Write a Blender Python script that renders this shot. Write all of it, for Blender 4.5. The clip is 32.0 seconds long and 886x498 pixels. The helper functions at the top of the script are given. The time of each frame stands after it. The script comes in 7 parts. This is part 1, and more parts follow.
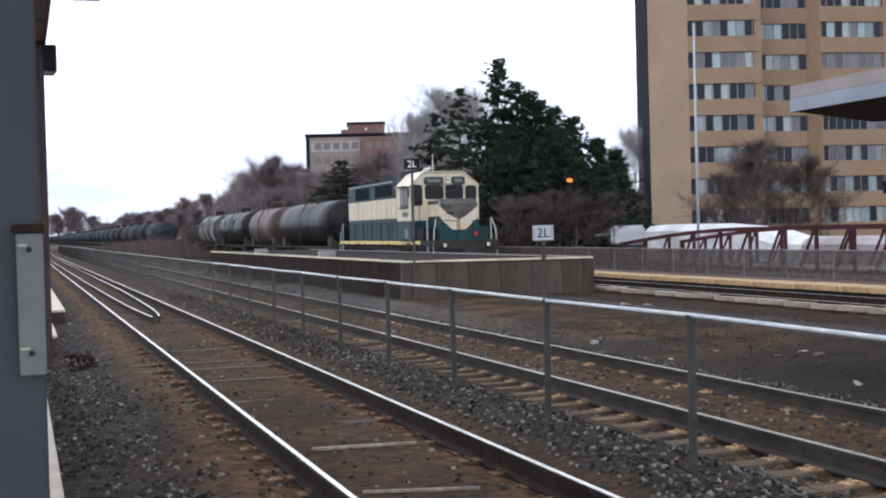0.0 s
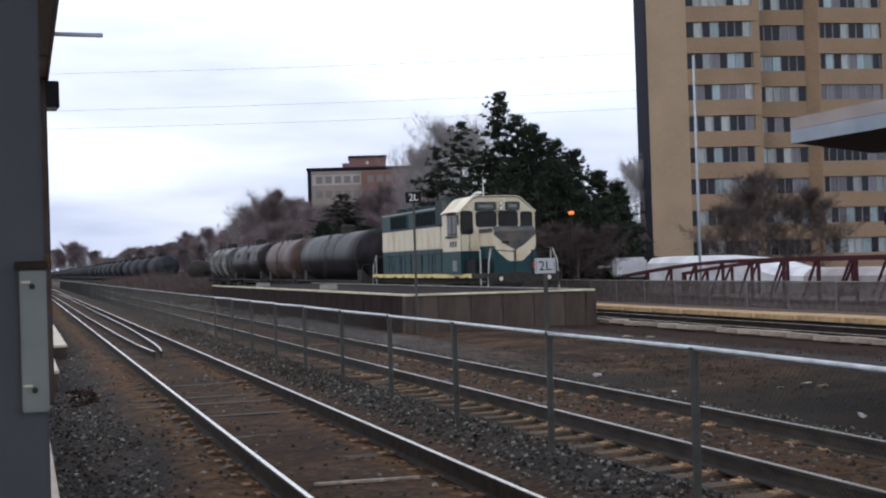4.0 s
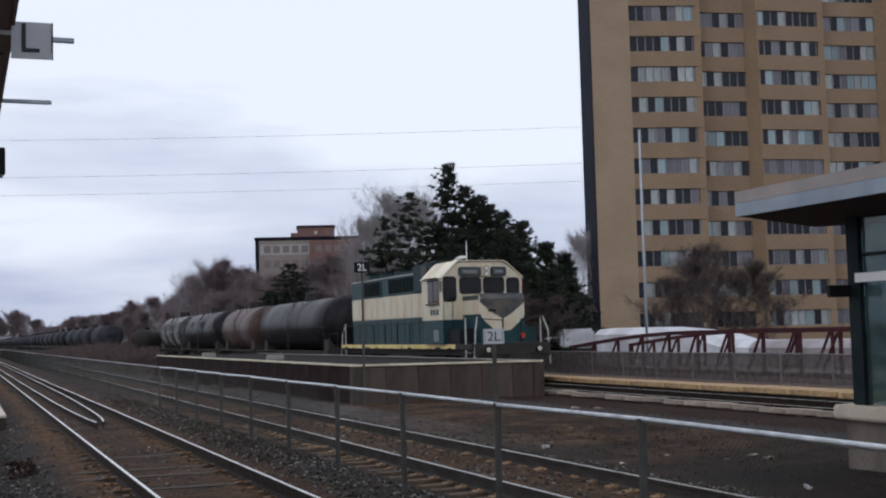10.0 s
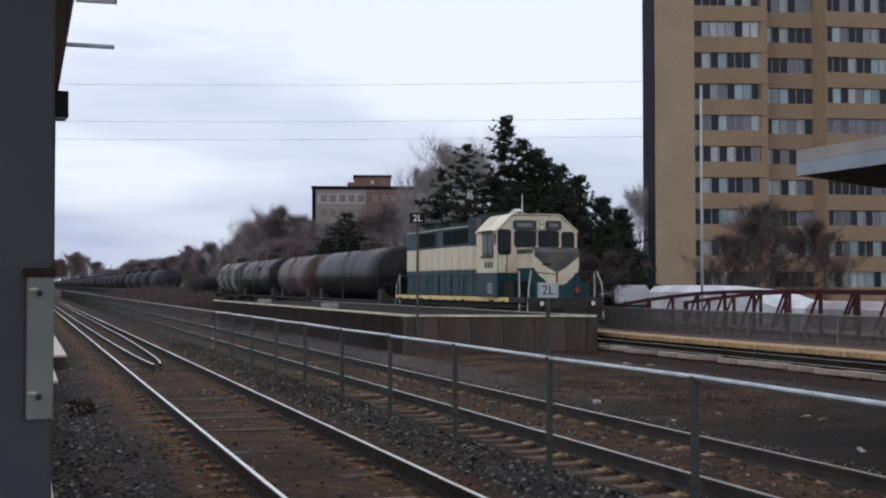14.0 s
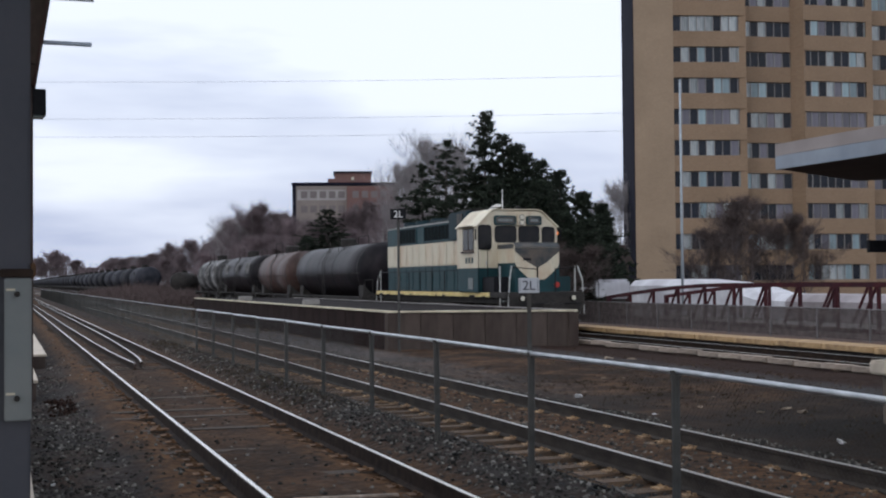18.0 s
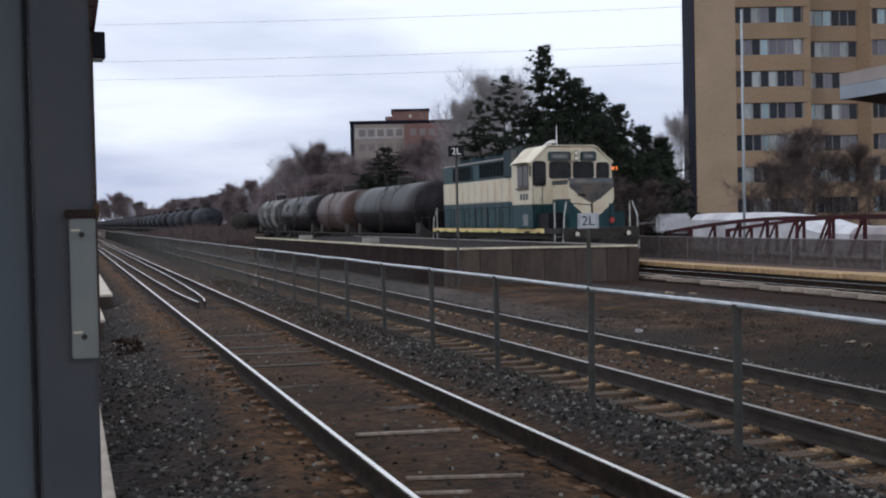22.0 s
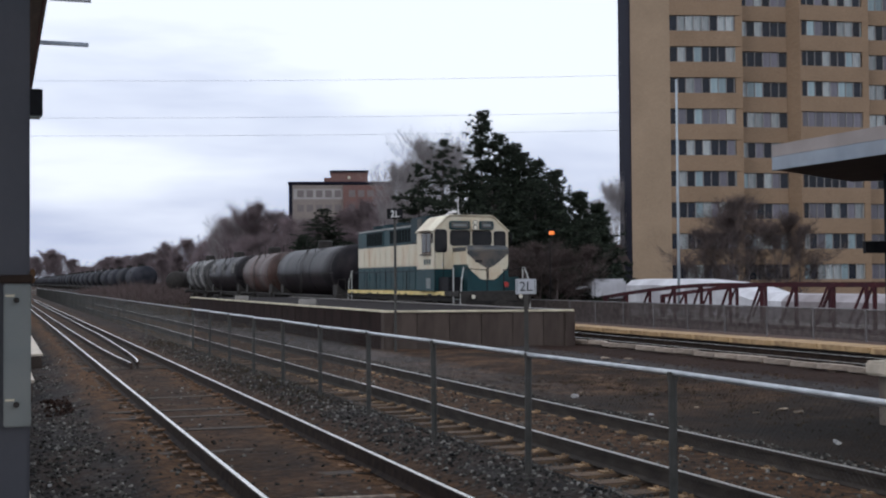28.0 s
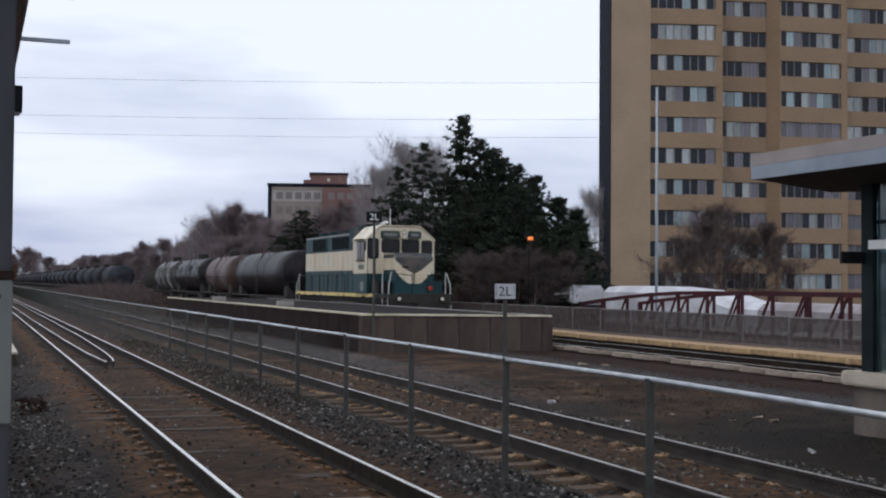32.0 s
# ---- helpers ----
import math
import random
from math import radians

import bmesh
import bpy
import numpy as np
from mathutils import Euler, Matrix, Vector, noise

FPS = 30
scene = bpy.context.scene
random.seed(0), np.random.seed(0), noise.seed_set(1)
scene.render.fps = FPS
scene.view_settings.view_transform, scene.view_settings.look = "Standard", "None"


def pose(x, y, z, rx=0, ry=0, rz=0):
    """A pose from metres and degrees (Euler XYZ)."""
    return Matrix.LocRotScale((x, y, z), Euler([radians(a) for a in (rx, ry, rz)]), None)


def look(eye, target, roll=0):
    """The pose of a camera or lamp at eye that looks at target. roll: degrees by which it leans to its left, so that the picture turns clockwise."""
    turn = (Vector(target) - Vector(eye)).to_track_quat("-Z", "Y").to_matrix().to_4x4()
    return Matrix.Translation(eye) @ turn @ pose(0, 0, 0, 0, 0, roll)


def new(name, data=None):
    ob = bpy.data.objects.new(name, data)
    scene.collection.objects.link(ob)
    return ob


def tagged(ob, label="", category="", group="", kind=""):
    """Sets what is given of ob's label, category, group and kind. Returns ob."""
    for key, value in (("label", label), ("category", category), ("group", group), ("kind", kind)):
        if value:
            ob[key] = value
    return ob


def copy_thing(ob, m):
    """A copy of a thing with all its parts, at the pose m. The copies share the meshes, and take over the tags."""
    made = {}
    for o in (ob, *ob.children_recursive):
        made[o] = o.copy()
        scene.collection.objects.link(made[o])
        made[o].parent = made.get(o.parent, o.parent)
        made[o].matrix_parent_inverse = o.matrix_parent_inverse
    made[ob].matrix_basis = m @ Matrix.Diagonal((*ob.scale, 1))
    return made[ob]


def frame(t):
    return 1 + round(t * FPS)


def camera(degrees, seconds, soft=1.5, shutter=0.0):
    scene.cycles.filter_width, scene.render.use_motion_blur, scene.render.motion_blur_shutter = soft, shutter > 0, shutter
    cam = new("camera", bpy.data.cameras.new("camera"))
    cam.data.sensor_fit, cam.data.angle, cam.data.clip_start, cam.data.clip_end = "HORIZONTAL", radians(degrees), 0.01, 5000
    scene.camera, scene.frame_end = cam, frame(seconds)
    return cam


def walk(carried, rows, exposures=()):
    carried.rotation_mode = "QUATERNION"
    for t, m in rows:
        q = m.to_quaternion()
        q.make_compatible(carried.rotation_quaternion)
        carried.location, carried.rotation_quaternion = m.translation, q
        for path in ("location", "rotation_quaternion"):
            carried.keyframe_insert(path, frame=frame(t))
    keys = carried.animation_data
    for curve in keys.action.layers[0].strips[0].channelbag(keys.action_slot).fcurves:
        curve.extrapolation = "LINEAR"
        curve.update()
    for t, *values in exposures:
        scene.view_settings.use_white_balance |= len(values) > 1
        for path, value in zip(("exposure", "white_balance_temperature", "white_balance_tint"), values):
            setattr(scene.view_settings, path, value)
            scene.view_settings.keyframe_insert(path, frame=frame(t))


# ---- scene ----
cam = camera(40.0, 32.0, soft=2.1)

# seconds, yaw, pitch, roll, sway across and sway up (metres) of a camera held by hand at one spot on the platform
EYE = (0.0, 0.0, 1.70)
LOOKS = [
    (0.0, -19.16, -0.89, 1.53, -0.002, -0.005),
    (0.5, -18.92, 0.44, 1.09, 0.000, -0.001),
    (1.0, -18.78, 0.77, 1.65, 0.004, 0.001),
    (1.5, -19.23, 0.75, 1.69, 0.006, 0.001),
    (2.0, -19.53, 0.83, 1.63, 0.003, 0.000),
    (2.5, -19.16, 0.71, 1.54, -0.005, -0.001),
    (4.5, -19.21, 0.64, 1.95, -0.005, -0.001),
    (5.0, -19.63, 0.62, 1.97, 0.002, -0.000),
    (5.5, -19.59, 0.62, 2.15, 0.005, -0.003),
    (6.0, -19.41, 0.31, 1.86, 0.000, 0.000),
    (6.5, -19.52, 0.68, 1.97, -0.009, -0.001),
    (7.0, -19.43, 1.07, 2.16, -0.013, -0.003),
    (7.5, -19.63, 0.77, 1.99, -0.014, -0.004),
    (8.0, -19.94, 0.79, 1.74, -0.010, -0.003),
    (8.2, -20.06, 0.94, 1.79, -0.010, -0.003),
    (8.3, -20.14, 0.92, 2.14, -0.011, -0.003),
    (8.4, -21.18, 0.86, 3.36, -0.011, -0.003),
    (8.5, -22.07, 0.42, 3.89, -0.011, -0.003),
    (8.6, -24.40, 1.02, 2.29, -0.011, -0.003),
    (8.7, -23.98, 1.71, 2.10, -0.011, -0.003),
    (8.8, -23.26, 1.70, 1.63, -0.011, -0.003),
    (8.9, -21.89, 1.59, 1.85, -0.012, -0.003),
    (9.0, -21.47, 3.28, 0.66, -0.012, -0.003),
    (9.1, -21.28, 3.91, 0.47, -0.012, -0.003),
    (9.2, -21.56, 3.19, 1.00, -0.012, -0.003),
    (9.3, -21.45, 1.93, 0.30, -0.012, -0.004),
    (9.4, -21.55, 1.34, 0.81, -0.012, -0.004),
    (9.5, -19.61, 2.55, 1.31, -0.012, -0.004),
    (9.6, -19.18, 3.21, 1.41, -0.012, -0.004),
    (9.7, -20.56, 4.00, 1.16, -0.012, -0.004),
    (9.8, -20.98, 3.77, 0.67, -0.013, -0.004),
    (10.0, -21.53, 3.91, 1.56, -0.013, -0.004),
    (10.2, -21.22, 3.79, 1.33, -0.013, -0.004),
    (10.3, -21.42, 3.36, 1.22, -0.014, -0.004),
    (10.5, -21.36, 3.13, 1.91, -0.014, -0.004),
    (10.7, -21.74, 2.09, 0.98, -0.014, -0.004),
    (10.8, -21.62, 1.57, 0.97, -0.015, -0.004),
    (11.0, -21.13, 0.76, 1.54, -0.015, -0.004),
    (11.5, -21.44, 0.21, 0.43, -0.015, -0.005),
    (12.0, -22.08, 0.25, 0.17, -0.016, -0.005),
    (12.5, -20.66, 0.88, -0.06, -0.017, -0.005),
    (13.0, -20.98, 0.74, -0.20, -0.018, -0.005),
    (13.5, -18.08, 2.10, 0.39, -0.018, -0.005),
    (14.0, -19.00, 1.69, 0.04, -0.019, -0.006),
    (14.5, -19.87, 2.12, 0.53, -0.019, -0.004),
    (16.5, -19.30, 1.70, 0.85, -0.016, 0.001),
    (17.0, -18.34, 1.84, 0.61, -0.023, 0.003),
    (17.5, -18.76, 1.60, 0.53, -0.020, 0.000),
    (18.0, -19.88, 1.48, 0.51, -0.015, -0.002),
    (18.5, -20.20, 1.28, 0.77, -0.013, 0.000),
    (19.0, -19.85, 2.00, 0.94, -0.020, 0.003),
    (19.5, -19.99, 1.94, 0.76, -0.022, 0.002),
    (20.0, -19.49, 1.39, 0.60, -0.022, -0.003),
    (20.5, -19.68, 1.11, 0.21, -0.024, -0.002),
    (21.0, -19.41, 1.16, 0.53, -0.021, -0.001),
    (21.5, -18.95, 1.12, 0.83, -0.019, 0.001),
    (21.7, -17.27, 0.87, 0.60, -0.017, -0.001),
    (21.8, -18.43, 0.95, 0.44, -0.015, -0.003),
    (22.0, -17.11, -1.44, 1.22, -0.013, -0.005),
    (22.2, -18.07, -0.39, 0.36, -0.014, -0.004),
    (22.3, -17.89, -0.14, 0.30, -0.014, -0.003),
    (22.5, -18.24, -0.23, 0.66, -0.015, -0.002),
    (22.7, -18.45, 1.77, 0.53, -0.011, -0.004),
    (22.8, -19.08, 1.08, 0.12, -0.008, -0.004),
    (23.0, -18.30, -0.79, 1.43, -0.004, -0.006),
    (23.2, -17.72, -0.54, 0.77, -0.004, -0.001),
    (23.3, -18.35, -0.37, 0.91, -0.003, 0.002),
    (23.5, -18.30, 2.47, 1.72, -0.003, 0.007),
    (23.7, -20.20, 3.29, 0.51, -0.005, 0.007),
    (23.8, -20.58, 3.19, 0.71, -0.005, 0.008),
    (24.0, -21.13, 2.28, 0.70, -0.007, 0.008),
    (24.2, -20.68, -0.46, 0.31, -0.009, 0.008),
    (24.3, -20.31, -0.96, 0.01, -0.010, 0.009),
    (24.5, -19.89, -1.46, 0.71, -0.012, 0.009),
    (24.7, -19.77, -1.66, 0.93, -0.014, 0.009),
    (24.8, -19.64, -1.86, 1.04, -0.015, 0.010),
    (25.0, -18.74, 0.89, 1.26, -0.017, 0.010),
    (25.2, -18.85, 2.58, -0.02, -0.019, 0.010),
    (25.5, -18.68, -0.08, -0.20, -0.021, 0.011),
    (25.7, -19.62, 0.31, 0.24, -0.020, 0.012),
    (26.0, -19.83, 0.16, 0.46, -0.018, 0.014),
    (26.5, -20.26, 0.31, 0.51, -0.012, 0.016),
    (28.5, -19.99, 1.59, 0.42, -0.027, 0.014),
    (29.0, -19.97, 1.20, 0.35, -0.030, 0.013),
    (29.5, -20.47, 1.38, 0.27, -0.034, 0.012),
    (30.0, -19.87, 1.56, 0.05, -0.037, 0.012),
    (30.5, -19.19, 1.94, 0.42, -0.037, 0.012),
    (31.0, -19.59, 1.91, 0.44, -0.037, 0.012),
    (31.5, -20.30, 1.79, 0.44, -0.037, 0.012),
    (32.0, -21.09, 1.63, -0.42, -0.037, 0.012),
]
EXPOSURES = [(0.0, 0.05), (0.6, -0.2), (1.0, -0.3), (3.0, -0.44), (9.0, -0.55), (10.0, -0.80), (11.0, -0.88), (12.0, -0.62), (13.0, -0.52), (14.0, -0.75), (17.0, -0.66), (20.0, -0.68), (23.0, -0.60), (23.7, -0.50), (24.0, -0.60), (24.3, -0.70), (25.0, -0.44), (26.0, -0.44), (29.0, -0.72), (32.0, -0.71)]
walk(cam, [(t, pose(EYE[0] + dx, EYE[1], EYE[2] + dz, 90 + p, r, y)) for t, y, p, r, dx, dz in LOOKS], EXPOSURES)

# ---------------------------------------------------------------- light
world = bpy.data.worlds.new("overcast_sky")
scene.world = world
world.use_nodes = True
wn, wl = world.node_tree.nodes, world.node_tree.links
wn.clear()
SUN_EL, SUN_AZ = radians(32), radians(235)
sky = wn.new("ShaderNodeTexSky")
sky.sky_type, sky.sun_disc = "NISHITA", False
sky.sun_elevation, sky.sun_rotation = SUN_EL, SUN_AZ
sky.air_density, sky.dust_density = 1.4, 3.0
sky_level = wn.new("ShaderNodeVectorMath")
sky_level.operation = "SCALE"
sky_level.inputs["Scale"].default_value = 0.10
wl.new(sky.outputs[0], sky_level.inputs[0])
coord = wn.new("ShaderNodeTexCoord")
stretch = wn.new("ShaderNodeMapping")
stretch.inputs["Scale"].default_value = (1.3, 1.3, 7.0)
wl.new(coord.outputs["Generated"], stretch.inputs[0])
clouds = wn.new("ShaderNodeTexNoise")
clouds.inputs["Scale"].default_value, clouds.inputs["Detail"].default_value = 2.2, 6.0
clouds.inputs["Roughness"].default_value = 0.5
wl.new(stretch.outputs[0], clouds.inputs["Vector"])
shade = wn.new("ShaderNodeValToRGB")
shade.color_ramp.elements[0].position, shade.color_ramp.elements[0].color = 0.30, (0.90, 1.02, 1.39, 1)
shade.color_ramp.elements[1].position, shade.color_ramp.elements[1].color = 0.60, (1.64, 1.76, 2.02, 1)
# the cloud deck is brighter overhead and bluer near the horizon
height = wn.new("ShaderNodeSeparateXYZ")
wl.new(coord.outputs["Generated"], height.inputs[0])
lift = wn.new("ShaderNodeMapRange")
lift.inputs["From Min"].default_value, lift.inputs["From Max"].default_value = 0.02, 0.24
lift.inputs["To Min"].default_value, lift.inputs["To Max"].default_value = -0.10, 0.26
wl.new(height.outputs["Z"], lift.inputs["Value"])
total = wn.new("ShaderNodeMath")
wl.new(clouds.outputs["Fac"], total.inputs[0])
wl.new(lift.outputs[0], total.inputs[1])
wl.new(total.outputs[0], shade.inputs[0])
cover = wn.new("ShaderNodeMix")
cover.data_type = "RGBA"
cover.inputs["Factor"].default_value = 0.86
wl.new(sky_level.outputs[0], cover.inputs["A"])
wl.new(shade.outputs[0], cover.inputs["B"])
back = wn.new("ShaderNodeBackground")
back.inputs["Strength"].default_value = 1.0
wl.new(cover.outputs["Result"], back.inputs["Color"])
wout = wn.new("ShaderNodeOutputWorld")
wl.new(back.outputs[0], wout.inputs["Surface"])

sun_data = bpy.data.lights.new("sun", "SUN")
sun_data.energy, sun_data.angle, sun_data.color = 0.4, radians(25), (1.0, 0.97, 0.94)
sun = new("sun", sun_data)
sun.matrix_world = look((math.sin(SUN_AZ) * 60, math.cos(SUN_AZ) * 60, 60 * math.tan(SUN_EL)), (0, 0, 0))


# ---------------------------------------------------------------- materials
def surface(name, dark, light, scale=6.0, rough=0.7, bump=0.15, metal=0.0, stain=None, stain_scale=0.7, stain_amount=0.5,
            stretch=(1, 1, 1), fine=40.0, vary=0.0, relief=0.01, spec=0.5):
    """A surface with grain between two colours, broad stains, fine relief and a little change from piece to piece."""
    m = bpy.data.materials.new(name)
    m.use_nodes = True
    n, l = m.node_tree.nodes, m.node_tree.links
    b = n["Principled BSDF"]
    tc = n.new("ShaderNodeTexCoord")
    mp = n.new("ShaderNodeMapping")
    mp.inputs["Scale"].default_value = stretch
    l.new(tc.outputs["Object"], mp.inputs[0])
    grain = n.new("ShaderNodeTexNoise")
    grain.inputs["Scale"].default_value, grain.inputs["Detail"].default_value = scale, 5.0
    l.new(mp.outputs[0], grain.inputs["Vector"])
    ramp = n.new("ShaderNodeValToRGB")
    ramp.color_ramp.elements[0].position, ramp.color_ramp.elements[0].color = 0.32, (*dark, 1)
    ramp.color_ramp.elements[1].position, ramp.color_ramp.elements[1].color = 0.68, (*light, 1)
    l.new(grain.outputs["Fac"], ramp.inputs[0])
    colour = ramp.outputs[0]
    if stain:
        broad = n.new("ShaderNodeTexNoise")
        broad.inputs["Scale"].default_value, broad.inputs["Detail"].default_value = stain_scale, 6.0
        broad.inputs["Roughness"].default_value = 0.65
        l.new(mp.outputs[0], broad.inputs["Vector"])
        rng = n.new("ShaderNodeMapRange")
        rng.inputs["From Min"].default_value, rng.inputs["From Max"].default_value = 0.45, 0.7
        rng.inputs["To Max"].default_value = stain_amount
        l.new(broad.outputs["Fac"], rng.inputs["Value"])
        mix = n.new("ShaderNodeMix")
        mix.data_type = "RGBA"
        l.new(rng.outputs[0], mix.inputs["Factor"])
        l.new(colour, mix.inputs["A"])
        mix.inputs["B"].default_value = (*stain, 1)
        colour = mix.outputs["Result"]
    if vary:
        info = n.new("ShaderNodeObjectInfo")
        rv = n.new("ShaderNodeMapRange")
        rv.inputs["To Min"].default_value, rv.inputs["To Max"].default_value = 1 - vary, 1 + vary
        l.new(info.outputs["Random"], rv.inputs["Value"])
        hs = n.new("ShaderNodeHueSaturation")
        l.new(rv.outputs[0], hs.inputs["Value"])
        l.new(colour, hs.inputs["Color"])
        colour = hs.outputs[0]
    l.new(colour, b.inputs["Base Color"])
    b.inputs["Metallic"].default_value = metal
    b.inputs["Specular IOR Level"].default_value = spec
    small = n.new("ShaderNodeTexNoise")
    small.inputs["Scale"].default_value, small.inputs["Detail"].default_value = fine, 4.0
    l.new(mp.outputs[0], small.inputs["Vector"])
    rr = n.new("ShaderNodeMapRange")
    rr.inputs["To Min"].default_value, rr.inputs["To Max"].default_value = max(0.02, rough - 0.12), min(1.0, rough + 0.12)
    l.new(small.outputs["Fac"], rr.inputs["Value"])
    l.new(rr.outputs[0], b.inputs["Roughness"])
    if bump:
        bp = n.new("ShaderNodeBump")
        bp.inputs["Strength"].default_value, bp.inputs["Distance"].default_value = bump, relief
        l.new(small.outputs["Fac"], bp.inputs["Height"])
        l.new(bp.outputs[0], b.inputs["Normal"])
    return m


def glass_mat(name, tint, rough=0.05, clear=0.8):
    """Window glass: clear tinted pane under a glossy face."""
    m = bpy.data.materials.new(name)
    m.use_nodes = True
    b = m.node_tree.nodes["Principled BSDF"]
    b.inputs["Base Color"].default_value = (*tint, 1)
    b.inputs["Roughness"].default_value = rough
    b.inputs["Transmission Weight"].default_value = clear
    b.inputs["IOR"].default_value = 1.45
    return m


def glow_mat(name, colour, strength):
    m = bpy.data.materials.new(name)
    m.use_nodes = True
    b = m.node_tree.nodes["Principled BSDF"]
    b.inputs["Base Color"].default_value = (*colour, 1)
    b.inputs["Emission Color"].default_value = (*colour, 1)
    b.inputs["Emission Strength"].default_value = strength
    return m


def ground_mat():
    """Track bed: grey crushed stone between the tracks, brown dirt and dead grass beside them."""
    m = bpy.data.materials.new("track_bed")
    m.use_nodes = True
    n, l = m.node_tree.nodes, m.node_tree.links
    b = n["Principled BSDF"]
    tc = n.new("ShaderNodeTexCoord")
    sep = n.new("ShaderNodeSeparateXYZ")
    l.new(tc.outputs["Object"], sep.inputs[0])
    wob = n.new("ShaderNodeTexNoise")
    wob.inputs["Scale"].default_value, wob.inputs["Detail"].default_value = 0.55, 7.0
    wob.inputs["Roughness"].default_value = 0.65
    l.new(tc.outputs["Object"], wob.inputs["Vector"])
    stones = n.new("ShaderNodeTexVoronoi")
    stones.inputs["Scale"].default_value = 19.0
    l.new(tc.outputs["Object"], stones.inputs["Vector"])
    sr = n.new("ShaderNodeSeparateColor")
    l.new(stones.outputs["Color"], sr.inputs[0])
    grey = n.new("ShaderNodeValToRGB")
    grey.color_ramp.elements[0].color = (0.016, 0.015, 0.0155, 1)
    grey.color_ramp.elements[1].color = (0.077, 0.072, 0.069, 1)
    grey.color_ramp.elements.new(0.7).color = (0.034, 0.031, 0.030, 1)
    l.new(sr.outputs[0], grey.inputs[0])
    fine = n.new("ShaderNodeTexNoise")
    fine.inputs["Scale"].default_value, fine.inputs["Detail"].default_value = 9.0, 8.0
    l.new(tc.outputs["Object"], fine.inputs["Vector"])
    dirt = n.new("ShaderNodeValToRGB")
    dirt.color_ramp.elements[0].position, dirt.color_ramp.elements[0].color = 0.3, (0.014, 0.009, 0.006, 1)
    dirt.color_ramp.elements[1].position, dirt.color_ramp.elements[1].color = 0.7, (0.064, 0.035, 0.020, 1)
    l.new(fine.outputs["Fac"], dirt.inputs[0])
    tan_patch = n.new("ShaderNodeTexNoise")
    tan_patch.inputs["Scale"].default_value, tan_patch.inputs["Detail"].default_value, tan_patch.inputs["Roughness"].default_value = 1.6, 8.0, 0.7
    l.new(tc.outputs["Object"], tan_patch.inputs["Vector"])
    pr = n.new("ShaderNodeMapRange")
    pr.inputs["From Min"].default_value, pr.inputs["From Max"].default_value, pr.inputs["To Max"].default_value = 0.46, 0.60, 0.95
    l.new(tan_patch.outputs["Fac"], pr.inputs["Value"])
    dry = n.new("ShaderNodeMix")
    dry.data_type = "RGBA"
    l.new(pr.outputs[0], dry.inputs["Factor"])
    l.new(dirt.outputs[0], dry.inputs["A"])
    dry.inputs["B"].default_value = (0.122, 0.068, 0.038, 1)
    damp = n.new("ShaderNodeTexNoise")
    damp.inputs["Scale"].default_value, damp.inputs["Detail"].default_value = 0.42, 7.0
    l.new(tc.outputs["Object"], damp.inputs["Vector"])
    damp_r = n.new("ShaderNodeMapRange")
    damp_r.inputs["From Min"].default_value, damp_r.inputs["From Max"].default_value, damp_r.inputs["To Max"].default_value = 0.46, 0.57, 0.85
    l.new(damp.outputs["Fac"], damp_r.inputs["Value"])
    wet = n.new("ShaderNodeMix")
    wet.data_type = "RGBA"
    l.new(damp_r.outputs[0], wet.inputs["Factor"])
    l.new(dry.outputs["Result"], wet.inputs["A"])
    wet.inputs["B"].default_value = (0.014, 0.010, 0.007, 1)
    # how much stone lies at this distance across the tracks
    add = n.new("ShaderNodeMath")
    add.operation = "MULTIPLY_ADD"
    add.inputs[1].default_value = 2.2
    l.new(wob.outputs["Fac"], add.inputs[0])
    l.new(sep.outputs[0], add.inputs[2])
    band = n.new("ShaderNodeValToRGB")
    cr = band.color_ramp
    spots = ((0.0, 0.6), (0.07, 0.9), (0.105, 0.7), (0.16, 0.35), (0.215, 0.70), (0.29, 0.65), (0.36, 0.50), (0.43, 0.3), (0.50, 0.05), (0.80, 0.25))
    cr.elements[0].position, cr.elements[0].color = spots[0][0], (spots[0][1],) * 3 + (1,)
    cr.elements[1].position, cr.elements[1].color = spots[-1][0], (spots[-1][1],) * 3 + (1,)
    for p_, v_ in spots[1:-1]:
        e = cr.elements.new(p_)
        e.color = (v_, v_, v_, 1)
    to01 = n.new("ShaderNodeMapRange")
    to01.inputs["From Min"].default_value, to01.inputs["From Max"].default_value = 0.0, 22.0
    l.new(add.outputs[0], to01.inputs["Value"])
    l.new(to01.outputs[0], band.inputs[0])
    mix = n.new("ShaderNodeMix")
    mix.data_type = "RGBA"
    l.new(band.outputs[0], mix.inputs["Factor"])
    l.new(wet.outputs["Result"], mix.inputs["A"])
    l.new(grey.outputs[0], mix.inputs["B"])
    # broad tints: rust dust and damp
    blot = n.new("ShaderNodeTexNoise")
    blot.inputs["Scale"].default_value, blot.inputs["Detail"].default_value = 1.1, 6.0
    l.new(tc.outputs["Object"], blot.inputs["Vector"])
    br = n.new("ShaderNodeMapRange")
    br.inputs["From Min"].default_value, br.inputs["From Max"].default_value, br.inputs["To Max"].default_value = 0.48, 0.72, 0.6
    l.new(blot.outputs["Fac"], br.inputs["Value"])
    mix2 = n.new("ShaderNodeMix")
    mix2.data_type = "RGBA"
    l.new(br.outputs[0], mix2.inputs["Factor"])
    l.new(mix.outputs["Result"], mix2.inputs["A"])
    mix2.inputs["B"].default_value = (0.044, 0.025, 0.016, 1)
    # iron dust and trodden dirt along the rails of the two near tracks
    dust = n.new("ShaderNodeValToRGB")
    dr = dust.color_ramp
